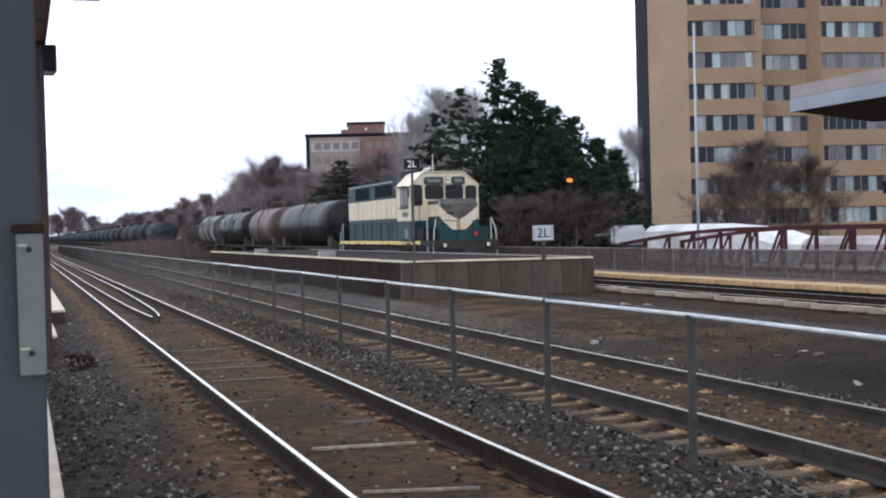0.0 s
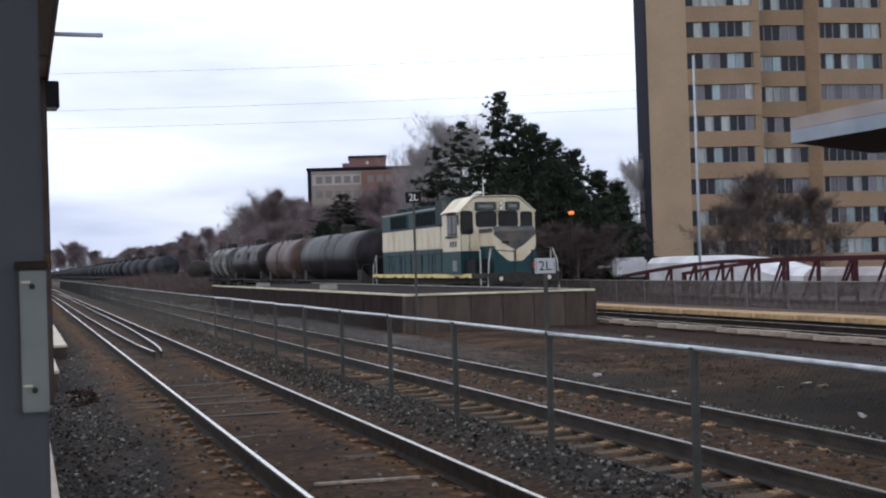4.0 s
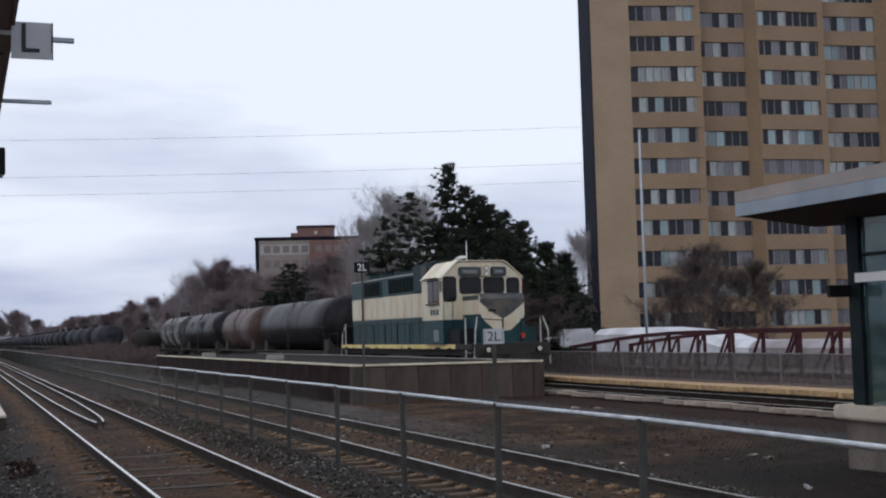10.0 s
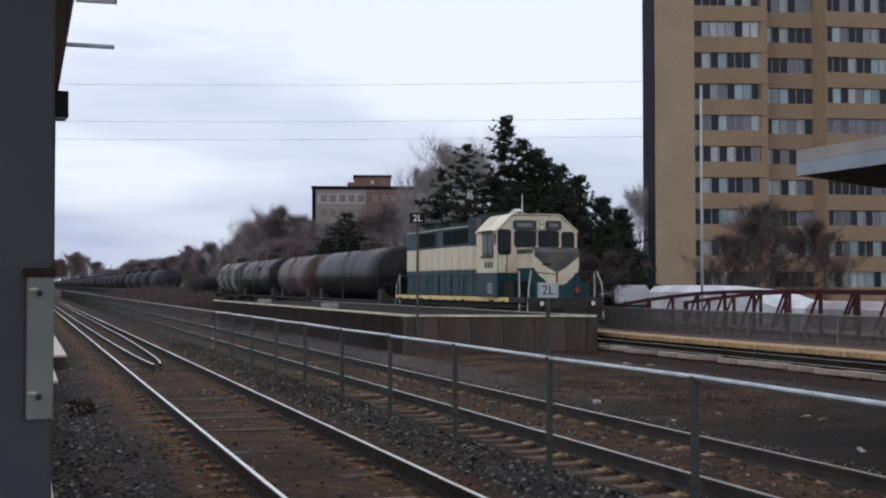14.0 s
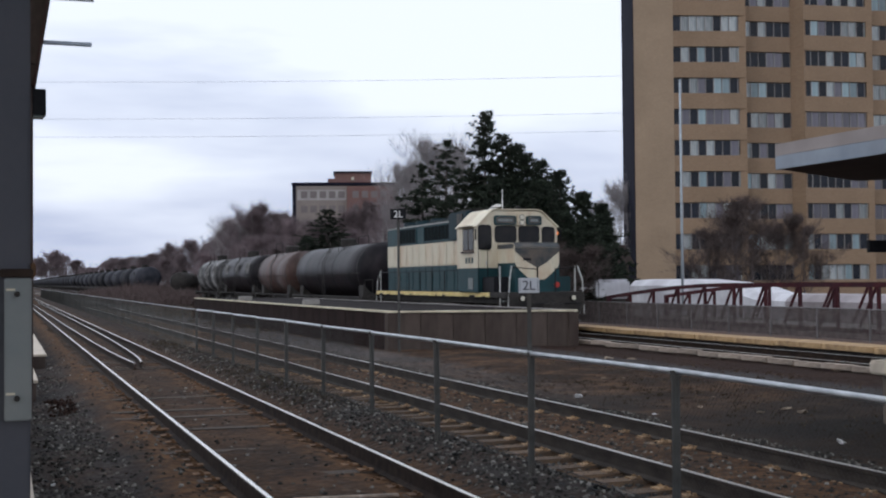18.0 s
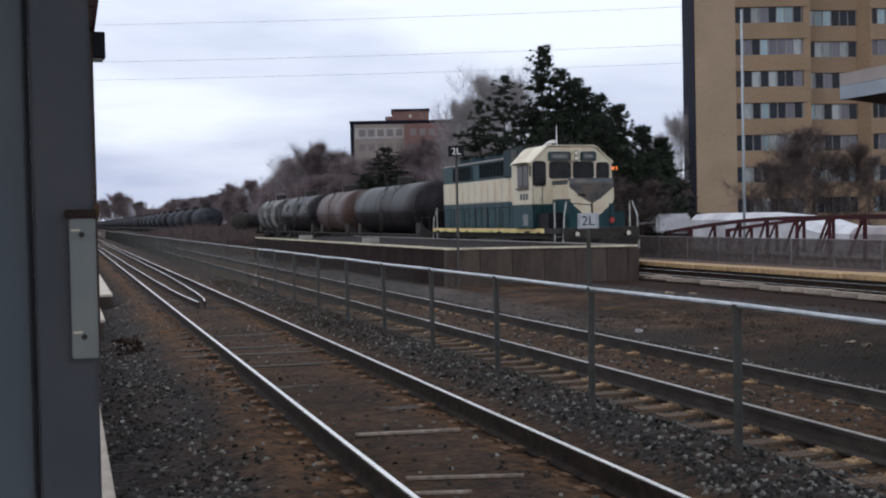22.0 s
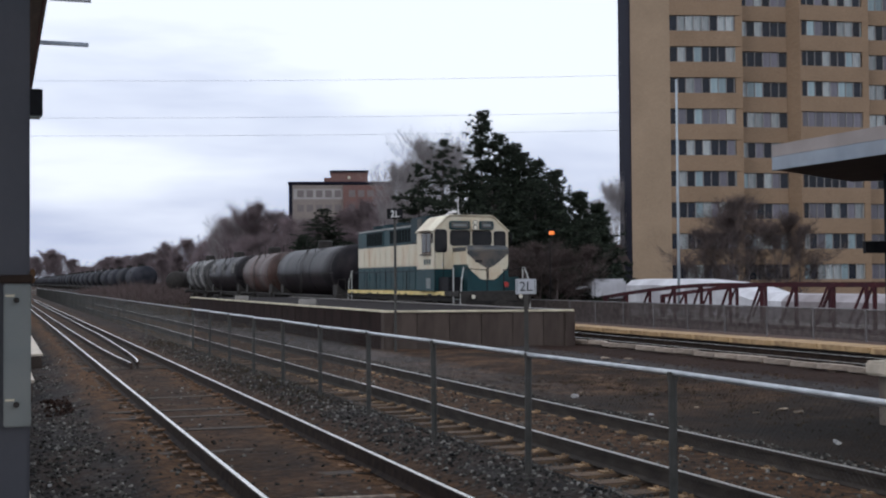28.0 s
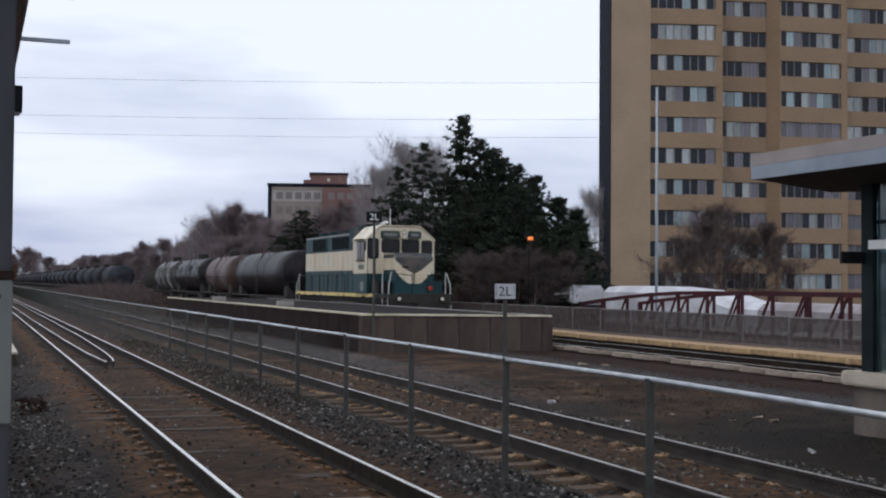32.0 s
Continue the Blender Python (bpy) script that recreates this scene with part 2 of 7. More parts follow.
    marks = ((0.0, 0.0), (1.15, 0.0), (1.45, 0.7), (1.65, 0.95), (1.95, 0.9), (2.3, 0.30), (2.9, 0.25), (3.3, 0.9), (3.6, 0.85), (3.85, 0.45), (4.15, 0.0), (5.0, 0.0), (5.25, 0.7), (5.8, 0.85), (6.4, 0.6), (7.2, 0.75), (7.7, 0.45), (8.4, 0.1))
    dr.elements[0].position, dr.elements[0].color = 0.0, (0, 0, 0, 1)
    dr.elements[1].position, dr.elements[1].color = 1.0, (0, 0, 0, 1)
    for p_, v_ in marks[1:]:
        dr.elements.new(p_ / 9.0).color = (v_, v_, v_, 1)
    across = n.new("ShaderNodeMath")
    across.operation = "MULTIPLY_ADD"
    across.inputs[1].default_value = 0.5
    l.new(blot.outputs["Fac"], across.inputs[0])
    l.new(sep.outputs[0], across.inputs[2])
    a01 = n.new("ShaderNodeMapRange")
    a01.inputs["From Min"].default_value, a01.inputs["From Max"].default_value = 0.25, 9.25
    l.new(across.outputs[0], a01.inputs["Value"])
    l.new(a01.outputs[0], dust.inputs[0])
    iron = n.new("ShaderNodeValToRGB")
    iron.color_ramp.elements[0].position, iron.color_ramp.elements[0].color = 0.32, (0.020, 0.013, 0.009, 1)
    iron.color_ramp.elements[1].position, iron.color_ramp.elements[1].color = 0.72, (0.150, 0.076, 0.034, 1)
    l.new(fine.outputs["Fac"], iron.inputs[0])
    mix3 = n.new("ShaderNodeMix")
    mix3.data_type = "RGBA"
    l.new(dust.outputs[0], mix3.inputs["Factor"])
    # a pale gravel path beside the second track
    path_x = n.new("ShaderNodeMath")
    path_x.operation = "MULTIPLY_ADD"
    path_x.inputs[1].default_value = 0.9
    l.new(wob.outputs["Fac"], path_x.inputs[0])
    l.new(sep.outputs[0], path_x.inputs[2])
    path_r = n.new("ShaderNodeMapRange")
    path_r.inputs["From Min"].default_value, path_r.inputs["From Max"].default_value = 7.45, 11.45
    l.new(path_x.outputs[0], path_r.inputs["Value"])
    path = n.new("ShaderNodeValToRGB")
    path.color_ramp.elements[0].position, path.color_ramp.elements[0].color = 0.15, (0, 0, 0, 1)
    path.color_ramp.elements[1].position, path.color_ramp.elements[1].color = 0.85, (0, 0, 0, 1)
    for p_ in (0.28, 0.70):
        path.color_ramp.elements.new(p_).color = (0.8, 0.8, 0.8, 1)
    l.new(path_r.outputs[0], path.inputs[0])
    along = n.new("ShaderNodeMapRange")
    along.inputs["From Min"].default_value, along.inputs["From Max"].default_value = 15.0, 36.0
    l.new(sep.outputs[1], along.inputs["Value"])
    both = n.new("ShaderNodeMath")
    both.operation = "MULTIPLY"
    l.new(path.outputs[0], both.inputs[0])
    l.new(along.outputs[0], both.inputs[1])
    pale = n.new("ShaderNodeHueSaturation")
    pale.inputs["Value"].default_value = 2.9
    l.new(grey.outputs[0], pale.inputs["Color"])
    mix4 = n.new("ShaderNodeMix")
    mix4.data_type = "RGBA"
    l.new(both.outputs[0], mix4.inputs["Factor"])
    l.new(mix2.outputs["Result"], mix4.inputs["A"])
    l.new(pale.outputs[0], mix4.inputs["B"])
    # dark red-brown ground along the far track, with a strip of grey gravel before it
    side_x = n.new("ShaderNodeMapRange")
    side_x.inputs["From Min"].default_value, side_x.inputs["From Max"].default_value = 13.0, 18.0
    side_in = n.new("ShaderNodeMath")
    side_in.operation = "MULTIPLY_ADD"
    side_in.inputs[1].default_value = 1.2
    l.new(wob.outputs["Fac"], side_in.inputs[0])
    l.new(sep.outputs[0], side_in.inputs[2])
    l.new(side_in.outputs[0], side_x.inputs["Value"])
    side_c = n.new("ShaderNodeValToRGB")
    side_c.color_ramp.elements[0].position, side_c.color_ramp.elements[0].color = 0.36, (0.050, 0.048, 0.050, 1)
    side_c.color_ramp.elements[1].position, side_c.color_ramp.elements[1].color = 0.48, (0.024, 0.013, 0.010, 1)
    l.new(side_x.outputs[0], side_c.inputs[0])
    side_f = n.new("ShaderNodeValToRGB")
    side_f.color_ramp.elements[0].position, side_f.color_ramp.elements[0].color = 0.10, (0, 0, 0, 1)
    side_f.color_ramp.elements[1].position, side_f.color_ramp.elements[1].color = 0.25, (0.85, 0.85, 0.85, 1)
    l.new(side_x.outputs[0], side_f.inputs[0])
    mix6 = n.new("ShaderNodeMix")
    mix6.data_type = "RGBA"
    l.new(side_f.outputs[0], mix6.inputs["Factor"])
    l.new(mix4.outputs["Result"], mix6.inputs["A"])
    l.new(side_c.outputs[0], mix6.inputs["B"])
    # a dark patch beside the second track, before the shelter
    dark_at = n.new("ShaderNodeMapping")
    dark_at.inputs["Location"].default_value = (-11.2 / 4.2, -12.5 / 5.5, 0)
    dark_at.inputs["Scale"].default_value = (1 / 4.2, 1 / 5.5, 0)
    l.new(tc.outputs["Object"], dark_at.inputs[0])
    dark_d = n.new("ShaderNodeVectorMath")
    dark_d.operation = "LENGTH"
    l.new(dark_at.outputs[0], dark_d.inputs[0])
    dark_n = n.new("ShaderNodeMath")
    dark_n.operation = "MULTIPLY_ADD"
    dark_n.inputs[1].default_value = 1.1
    l.new(wob.outputs["Fac"], dark_n.inputs[0])
    l.new(dark_d.outputs["Value"], dark_n.inputs[2])
    dark_r = n.new("ShaderNodeMapRange")
    dark_r.inputs["From Min"].default_value, dark_r.inputs["From Max"].default_value = 1.1, 1.7
    dark_r.inputs["To Min"].default_value, dark_r.inputs["To Max"].default_value = 0.75, 0.0
    l.new(dark_n.outputs[0], dark_r.inputs["Value"])
    mix5 = n.new("ShaderNodeMix")
    mix5.data_type = "RGBA"
    l.new(dark_r.outputs[0], mix5.inputs["Factor"])
    l.new(mix6.outputs["Result"], mix5.inputs["A"])
    mix5.inputs["B"].default_value = (0.015, 0.014, 0.013, 1)
    l.new(mix5.outputs["Result"], mix3.inputs["A"])
    l.new(iron.outputs[0], mix3.inputs["B"])
    l.new(mix3.outputs["Result"], b.inputs["Base Color"])
    b.inputs["Roughness"].default_value = 0.9
    b.inputs["Specular IOR Level"].default_value = 0.08
    bp = n.new("ShaderNodeBump")
    bp.inputs["Strength"].default_value, bp.inputs["Distance"].default_value = 0.5, 0.03
    inv = n.new("ShaderNodeMath")
    inv.operation = "MULTIPLY_ADD"
    inv.inputs[1].default_value = -1.0
    l.new(stones.outputs["Distance"], inv.inputs[0])
    l.new(fine.outputs["Fac"], inv.inputs[2])
    l.new(inv.outputs[0], bp.inputs["Height"])
    l.new(bp.outputs[0], b.inputs["Normal"])
    return m


def island_mat(name, dark, light, rough=0.85, mid=None):
    """Loose pieces in one mesh, each with its own shade."""
    m = bpy.data.materials.new(name)
    m.use_nodes = True
    n, l = m.node_tree.nodes, m.node_tree.links
    b = n["Principled BSDF"]
    g = n.new("ShaderNodeNewGeometry")
    r = n.new("ShaderNodeValToRGB")
    r.color_ramp.elements[0].color, r.color_ramp.elements[1].color = (*dark, 1), (*light, 1)
    if mid:
        r.color_ramp.elements.new(0.7).color = (*mid, 1)
    l.new(g.outputs["Random Per Island"], r.inputs[0])
    tc = n.new("ShaderNodeTexCoord")
    t2 = n.new("ShaderNodeTexNoise")
    t2.inputs["Scale"].default_value = 30
    l.new(tc.outputs["Object"], t2.inputs["Vector"])
    hs = n.new("ShaderNodeHueSaturation")
    mr = n.new("ShaderNodeMapRange")
    mr.inputs["To Min"].default_value, mr.inputs["To Max"].default_value = 0.7, 1.3
    l.new(t2.outputs["Fac"], mr.inputs["Value"])
    l.new(mr.outputs[0], hs.inputs["Value"])
    l.new(r.outputs[0], hs.inputs["Color"])
    l.new(hs.outputs[0], b.inputs["Base Color"])
    b.inputs["Roughness"].default_value = rough
    b.inputs["Specular IOR Level"].default_value = 0.12
    return m


def brick_mat(name, c1, c2, mortar, scale):
    """Far brickwork with courses and weathering."""
    m = bpy.data.materials.new(name)
    m.use_nodes = True
    n, l = m.node_tree.nodes, m.node_tree.links
    b = n["Principled BSDF"]
    tc = n.new("ShaderNodeTexCoord")
    mp = n.new("ShaderNodeMapping")
    mp.inputs["Rotation"].default_value = (radians(90), 0, 0)
    l.new(tc.outputs["Object"], mp.inputs[0])
    br = n.new("ShaderNodeTexBrick")
    br.inputs["Color1"].default_value, br.inputs["Color2"].default_value, br.inputs["Mortar"].default_value = (*c1, 1), (*c2, 1), (*mortar, 1)
    br.inputs["Scale"].default_value = scale
    l.new(mp.outputs[0], br.inputs["Vector"])
    w = n.new("ShaderNodeTexNoise")
    w.inputs["Scale"].default_value, w.inputs["Detail"].default_value = 0.35, 7
    l.new(tc.outputs["Object"], w.inputs["Vector"])
    mr = n.new("ShaderNodeMapRange")
    mr.inputs["To Min"].default_value, mr.inputs["To Max"].default_value = 0.75, 1.2
    l.new(w.outputs["Fac"], mr.inputs["Value"])
    hs = n.new("ShaderNodeHueSaturation")
    l.new(mr.outputs[0], hs.inputs["Value"])
    l.new(br.outputs[0], hs.inputs["Color"])
    l.new(hs.outputs[0], b.inputs["Base Color"])
    b.inputs["Roughness"].default_value = 0.9
    b.inputs["Specular IOR Level"].default_value = 0.06
    return m


M_GROUND = ground_mat()
M_STONE = island_mat("crushed_stone", (0.018, 0.017, 0.016), (0.24, 0.23, 0.21), mid=(0.056, 0.053, 0.048))
M_TIE = surface("weathered_tie", (0.026, 0.017, 0.012), (0.062, 0.043, 0.030), 5, 0.85, 0.5, stain=(0.072, 0.052, 0.038), stain_scale=2.0, stretch=(0.6, 6, 6), vary=0.25)
M_PLATE = surface("rusty_plate", (0.075, 0.036, 0.016), (0.21, 0.115, 0.055), 9, 0.8, 0.3, metal=0.2, vary=0.3)
M_PLATETAN = surface("tan_rusted_plate", (0.16, 0.095, 0.045), (0.46, 0.30, 0.16), 9, 0.8, 0.3, vary=0.35)
M_RUST = surface("rail_rust", (0.013, 0.009, 0.008), (0.044, 0.030, 0.023), 7, 0.8, 0.2, metal=0.1, spec=0.15)
M_RUSTPALE = surface("dusty_rail_web", (0.026, 0.021, 0.018), (0.060, 0.049, 0.041), 7, 0.8, 0.2, spec=0.2, stretch=(1, 0.4, 1))
M_RAILTOP = surface("polished_rail_head", (0.75, 0.72, 0.68), (0.89, 0.86, 0.82), 3, 0.28, 0.03, metal=1.0, stretch=(8, 0.4, 8))
M_RAILDULL = surface("dull_rail_head", (0.46, 0.45, 0.43), (0.64, 0.63, 0.60), 3, 0.36, 0.05, metal=0.85, stretch=(8, 0.4, 8))
M_GALV = surface("galvanised_steel", (0.42, 0.44, 0.46), (0.60, 0.62, 0.64), 8, 0.38, 0.05, metal=0.75)
M_GALVDARK = surface("weathered_galvanised_post", (0.040, 0.042, 0.040), (0.080, 0.080, 0.075), 6, 0.7, 0.1, metal=0.2, stain=(0.06, 0.042, 0.03), stain_scale=2)
M_CONC = surface("grey_concrete", (0.22, 0.21, 0.20), (0.34, 0.325, 0.305), 3, 0.85, 0.2, stain=(0.17, 0.15, 0.13), stain_scale=0.9)
M_PLINTH = surface("brown_soiled_concrete", (0.115, 0.095, 0.080), (0.20, 0.168, 0.142), 2.2, 0.9, 0.2, stain=(0.07, 0.05, 0.04), stain_scale=0.9, stretch=(1, 1, 0.5))
M_CREAMCONC = surface("pale_platform_concrete", (0.42, 0.365, 0.295), (0.58, 0.51, 0.42), 4, 0.85, 0.2, stain=(0.36, 0.30, 0.25), stain_scale=1.2)
M_WALL = surface("brown_stained_concrete", (0.048, 0.036, 0.031), (0.102, 0.080, 0.068), 1.2, 0.9, 0.25, stain=(0.028, 0.017, 0.015), stain_scale=0.7, stain_amount=0.7, stretch=(1.2, 1.2, 0.4), vary=0.2, spec=0.2)
# Side-wall copy of the stained concrete, with its shade put into the colour.
M_WALLSHADE = surface("shaded_side_wall", (0.012, 0.007, 0.006), (0.030, 0.018, 0.016), 1.6, 0.9, 0.25, stain=(0.016, 0.010, 0.009), stain_scale=0.6, stretch=(1, 1, 0.35), spec=0.1)
M_COPING = surface("worn_cream_edge_paint", (0.50, 0.45, 0.33), (0.76, 0.69, 0.52), 3, 0.8, 0.1, stain=(0.24, 0.20, 0.15), stain_scale=1.0)
M_YELLOW = surface("faded_yellow_paint", (0.32, 0.20, 0.095), (0.53, 0.365, 0.19), 2.5, 0.8, 0.1, stain=(0.11, 0.066, 0.04), stain_scale=1.1, stain_amount=0.9)
M_POST = surface("dark_grey_painted_steel", (0.034, 0.039, 0.052), (0.050, 0.056, 0.073), 3, 0.6, 0.05, stain=(0.055, 0.05, 0.055), stain_scale=1.5)
M_PLATEGREY = surface("light_grey_painted_plate", (0.135, 0.155, 0.155), (0.190, 0.210, 0.209), 5, 0.6, 0.06, stain=(0.22, 0.22, 0.20), stain_scale=3)
M_PANELBLUE = surface("slate_blue_enamel", (0.044, 0.060, 0.078), (0.064, 0.082, 0.102), 1.2, 0.4, 0.03, stain=(0.05, 0.055, 0.06), stain_scale=0.8)
M_BLACK = surface("black_painted_metal", (0.006, 0.006, 0.008), (0.014, 0.014, 0.017), 8, 0.6, 0.05, spec=0.15)
M_SOFFIT = surface("dark_brown_soffit", (0.035, 0.022, 0.020), (0.065, 0.042, 0.038), 4, 0.8, 0.1, stretch=(6, 0.5, 1))
M_WHITE = surface("white_sign_face", (0.72, 0.72, 0.73), (0.82, 0.82, 0.82), 3, 0.5, 0.02, stain=(0.55, 0.54, 0.52), stain_scale=2, stain_amount=0.4)
M_INK = surface("black_lettering", (0.010, 0.012, 0.02), (0.02, 0.022, 0.03), 8, 0.6, 0.0)
M_ROOF = surface("blue_grey_metal_fascia", (0.20, 0.235, 0.28), (0.28, 0.32, 0.37), 2, 0.45, 0.04, metal=0.3, stain=(0.19, 0.20, 0.22), stain_scale=0.8)
M_PALEPOLE = surface("pale_blue_grey_pole_paint", (0.30, 0.345, 0.385), (0.40, 0.45, 0.49), 3, 0.7, 0.03)
M_ROOFTOP = surface("pale_weathered_roof_sheet", (0.24, 0.21, 0.20), (0.32, 0.28, 0.27), 2, 0.7, 0.1)
M_FRAMEDARK = surface("dark_green_black_frame", (0.006, 0.012, 0.014), (0.012, 0.020, 0.022), 5, 0.6, 0.03, spec=0.12)
M_GLASS = glass_mat("green_tinted_glass", (0.32, 0.45, 0.46), 0.04, 0.95)
M_CREAM = surface("cream_locomotive_paint", (0.54, 0.49, 0.37), (0.70, 0.64, 0.50), 1.5, 0.5, 0.03, stain=(0.40, 0.25, 0.13), stain_scale=1.5, stain_amount=0.75, stretch=(1, 1, 0.35))
M_CREAMPALE = surface("paler_cream_paint", (0.62, 0.56, 0.42), (0.78, 0.72, 0.56), 1.5, 0.5, 0.03, stain=(0.42, 0.28, 0.17), stain_scale=1.2, stain_amount=0.65)
M_TEAL = surface("dark_teal_locomotive_paint", (0.005, 0.034, 0.042), (0.013, 0.054, 0.062), 1.5, 0.5, 0.03, stain=(0.020, 0.030, 0.030), stain_scale=1.2, stretch=(1, 1, 0.5), spec=0.25)
# Shaded copy of the teal; the roof's dark tone is in the colour.
M_TEALSHADE = surface("shaded_teal_roof_paint", (0.004, 0.018, 0.026), (0.010, 0.034, 0.044), 2.0, 0.6, 0.05, stain=(0.020, 0.026, 0.028), stain_scale=1.2, spec=0.25)
M_NOSEGREY = surface("dark_grey_antiglare_paint", (0.035, 0.040, 0.044), (0.070, 0.076, 0.078), 3, 0.75, 0.05, stain=(0.16, 0.11, 0.07), stain_scale=1.5)
M_LOCOYEL = surface("yellow_sill_stripe", (0.58, 0.44, 0.14), (0.78, 0.63, 0.28), 4, 0.6, 0.04, stain=(0.25, 0.16, 0.06), stain_scale=1.5)
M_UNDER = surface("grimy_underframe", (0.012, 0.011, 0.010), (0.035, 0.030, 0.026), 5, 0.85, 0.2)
M_TANKDUST = surface("dust_covered_fuel_tank", (0.060, 0.055, 0.050), (0.15, 0.135, 0.12), 2, 0.85, 0.1, stain=(0.04, 0.035, 0.03), stain_scale=1.0)
M_GRILLE = surface("black_grille", (0.003, 0.006, 0.007), (0.009, 0.013, 0.014), 20, 0.85, 0.3, spec=0.08)
M_CABGLASS = surface("dark_cab_window", (0.008, 0.009, 0.011), (0.020, 0.018, 0.018), 2, 0.18, 0.0, spec=0.2)
M_TANKDARK = surface("weathered_black_tank", (0.007, 0.0065, 0.008), (0.022, 0.019, 0.022), 1.2, 0.40, 0.08, stain=(0.034, 0.024, 0.025), stain_scale=0.6, stretch=(1, 1, 0.6), spec=0.10)
M_TANKFAR = surface("sooty_parked_tank", (0.013, 0.014, 0.018), (0.036, 0.038, 0.046), 0.6, 0.7, 0.0, stain=(0.045, 0.042, 0.046), stain_scale=0.3, vary=0.5, spec=0.05)
M_TANKRUST = surface("rust_brown_tank", (0.030, 0.015, 0.012), (0.100, 0.052, 0.042), 1.0, 0.5, 0.1, stain=(0.20, 0.18, 0.18), stain_scale=0.7, stretch=(1, 1.3, 0.35), spec=0.25)
M_TANKGREY = surface("soiled_grey_tank", (0.012, 0.012, 0.013), (0.045, 0.044, 0.044), 1.4, 0.6, 0.08, stain=(0.42, 0.41, 0.40), stain_scale=0.8, stain_amount=0.95, stretch=(1, 1.4, 0.3), spec=0.25)
M_TOWER = brick_mat("tan_tower_brick", (0.265, 0.180, 0.118), (0.325, 0.226, 0.150), (0.28, 0.21, 0.15), 4.0)
# Near-black blue brick: the flank's shade is put into its colour.
M_BRICKSHADE = brick_mat("shaded_side_brick", (0.012, 0.013, 0.024), (0.019, 0.020, 0.034), (0.016, 0.016, 0.026), 4.0)
M_PIER = brick_mat("pale_tan_pier_brick", (0.330, 0.240, 0.165), (0.385, 0.285, 0.198), (0.31, 0.245, 0.18), 4.0)
M_REDBRICK = brick_mat("red_brown_brick", (0.19, 0.105, 0.095), (0.24, 0.135, 0.118), (0.21, 0.15, 0.14), 3.0)
M_FARPALE = surface("pale_far_render", (0.32, 0.30, 0.29), (0.40, 0.375, 0.36), 0.5, 0.9, 0.0)
M_FARTAN = brick_mat("far_tan_wall", (0.26, 0.225, 0.205), (0.30, 0.26, 0.235), (0.26, 0.225, 0.205), 3.0)
M_PANEDARK = surface("dark_window_pane", (0.004, 0.006, 0.012), (0.014, 0.018, 0.028), 1.5, 0.12, 0.0, vary=0.4, spec=0.25)
M_PANECURT = surface("curtained_window_pane", (0.20, 0.23, 0.24), (0.44, 0.46, 0.45), 2.5, 0.25, 0.0, vary=0.35, stretch=(3, 3, 0.3))
M_PANEMID = surface("grey_violet_window_pane", (0.085, 0.080, 0.100), (0.16, 0.15, 0.18), 2.0, 0.2, 0.0, vary=0.4, stretch=(3, 3, 0.3))
M_PANEBLUE = surface("pale_blue_window_pane", (0.16, 0.24, 0.27), (0.30, 0.38, 0.40), 2.0, 0.2, 0.0, vary=0.35, stretch=(3, 3, 0.3))
M_FRAMEGREY = surface("grey_window_mullion", (0.16, 0.15, 0.15), (0.24, 0.23, 0.22), 5, 0.6, 0.0)
M_BARK = surface("grey_brown_bark", (0.060, 0.048, 0.046), (0.130, 0.108, 0.104), 6, 0.9, 0.4, stretch=(3, 3, 0.6), vary=0.25)
M_TWIG = surface("mauve_brown_twigs", (0.122, 0.090, 0.096), (0.240, 0.188, 0.196), 1.0, 0.9, 0.0, vary=0.3)
M_TWIGDARK = surface("dark_brown_twigs", (0.048, 0.034, 0.031), (0.098, 0.072, 0.066), 1.0, 0.9, 0.0)
M_FARPANE = surface("far_dull_window_pane", (0.15, 0.125, 0.125), (0.20, 0.17, 0.165), 1.0, 0.4, 0.0)
M_TWIGPALE = surface("pale_grey_twigs", (0.22, 0.20, 0.205), (0.40, 0.37, 0.375), 1.0, 0.9, 0.0, vary=0.2)
M_NEEDLE = island_mat("dark_pine_needles", (0.014, 0.020, 0.016), (0.056, 0.070, 0.049), 0.85)
M_SHRUB = island_mat("dry_brown_brush", (0.058, 0.043, 0.041), (0.155, 0.117, 0.110), 0.9)
M_THICKET = island_mat("dark_thicket_stems", (0.028, 0.018, 0.017), (0.080, 0.054, 0.050), 0.9)
M_HOUSE = surface("brown_clapboard", (0.060, 0.042, 0.040), (0.095, 0.068, 0.064), 0.8, 0.85, 0.1, stretch=(0.2, 0.2, 6))
M_GRASS = island_mat("dead_grass_blades", (0.030, 0.020, 0.014), (0.175, 0.128, 0.085), 0.9, mid=(0.075, 0.050, 0.034))
M_REDLEAF = island_mat("dead_red_brown_leaves", (0.018, 0.010, 0.008), (0.048, 0.028, 0.022), 0.9)
M_WEED = island_mat("dark_winter_weeds", (0.028, 0.024, 0.017), (0.078, 0.062, 0.042), 0.9)
M_ASPHALT = surface("dark_platform_asphalt", (0.010, 0.008, 0.008), (0.022, 0.018, 0.018), 5, 0.95, 0.3, stain=(0.03, 0.024, 0.022), stain_scale=0.8, spec=0.1)
M_TIETAN = surface("rust_dusted_tie", (0.050, 0.031, 0.020), (0.170, 0.105, 0.058), 5, 0.85, 0.5, stain=(0.30, 0.20, 0.11), stain_scale=2.5, stretch=(0.8, 6, 6), vary=0.3)
M_SNOWY = surface("white_sheeting", (0.52, 0.52, 0.55), (0.68, 0.68, 0.71), 1.5, 0.7, 0.1, stain=(0.36, 0.34, 0.37), stain_scale=0.5, stain_amount=0.8)
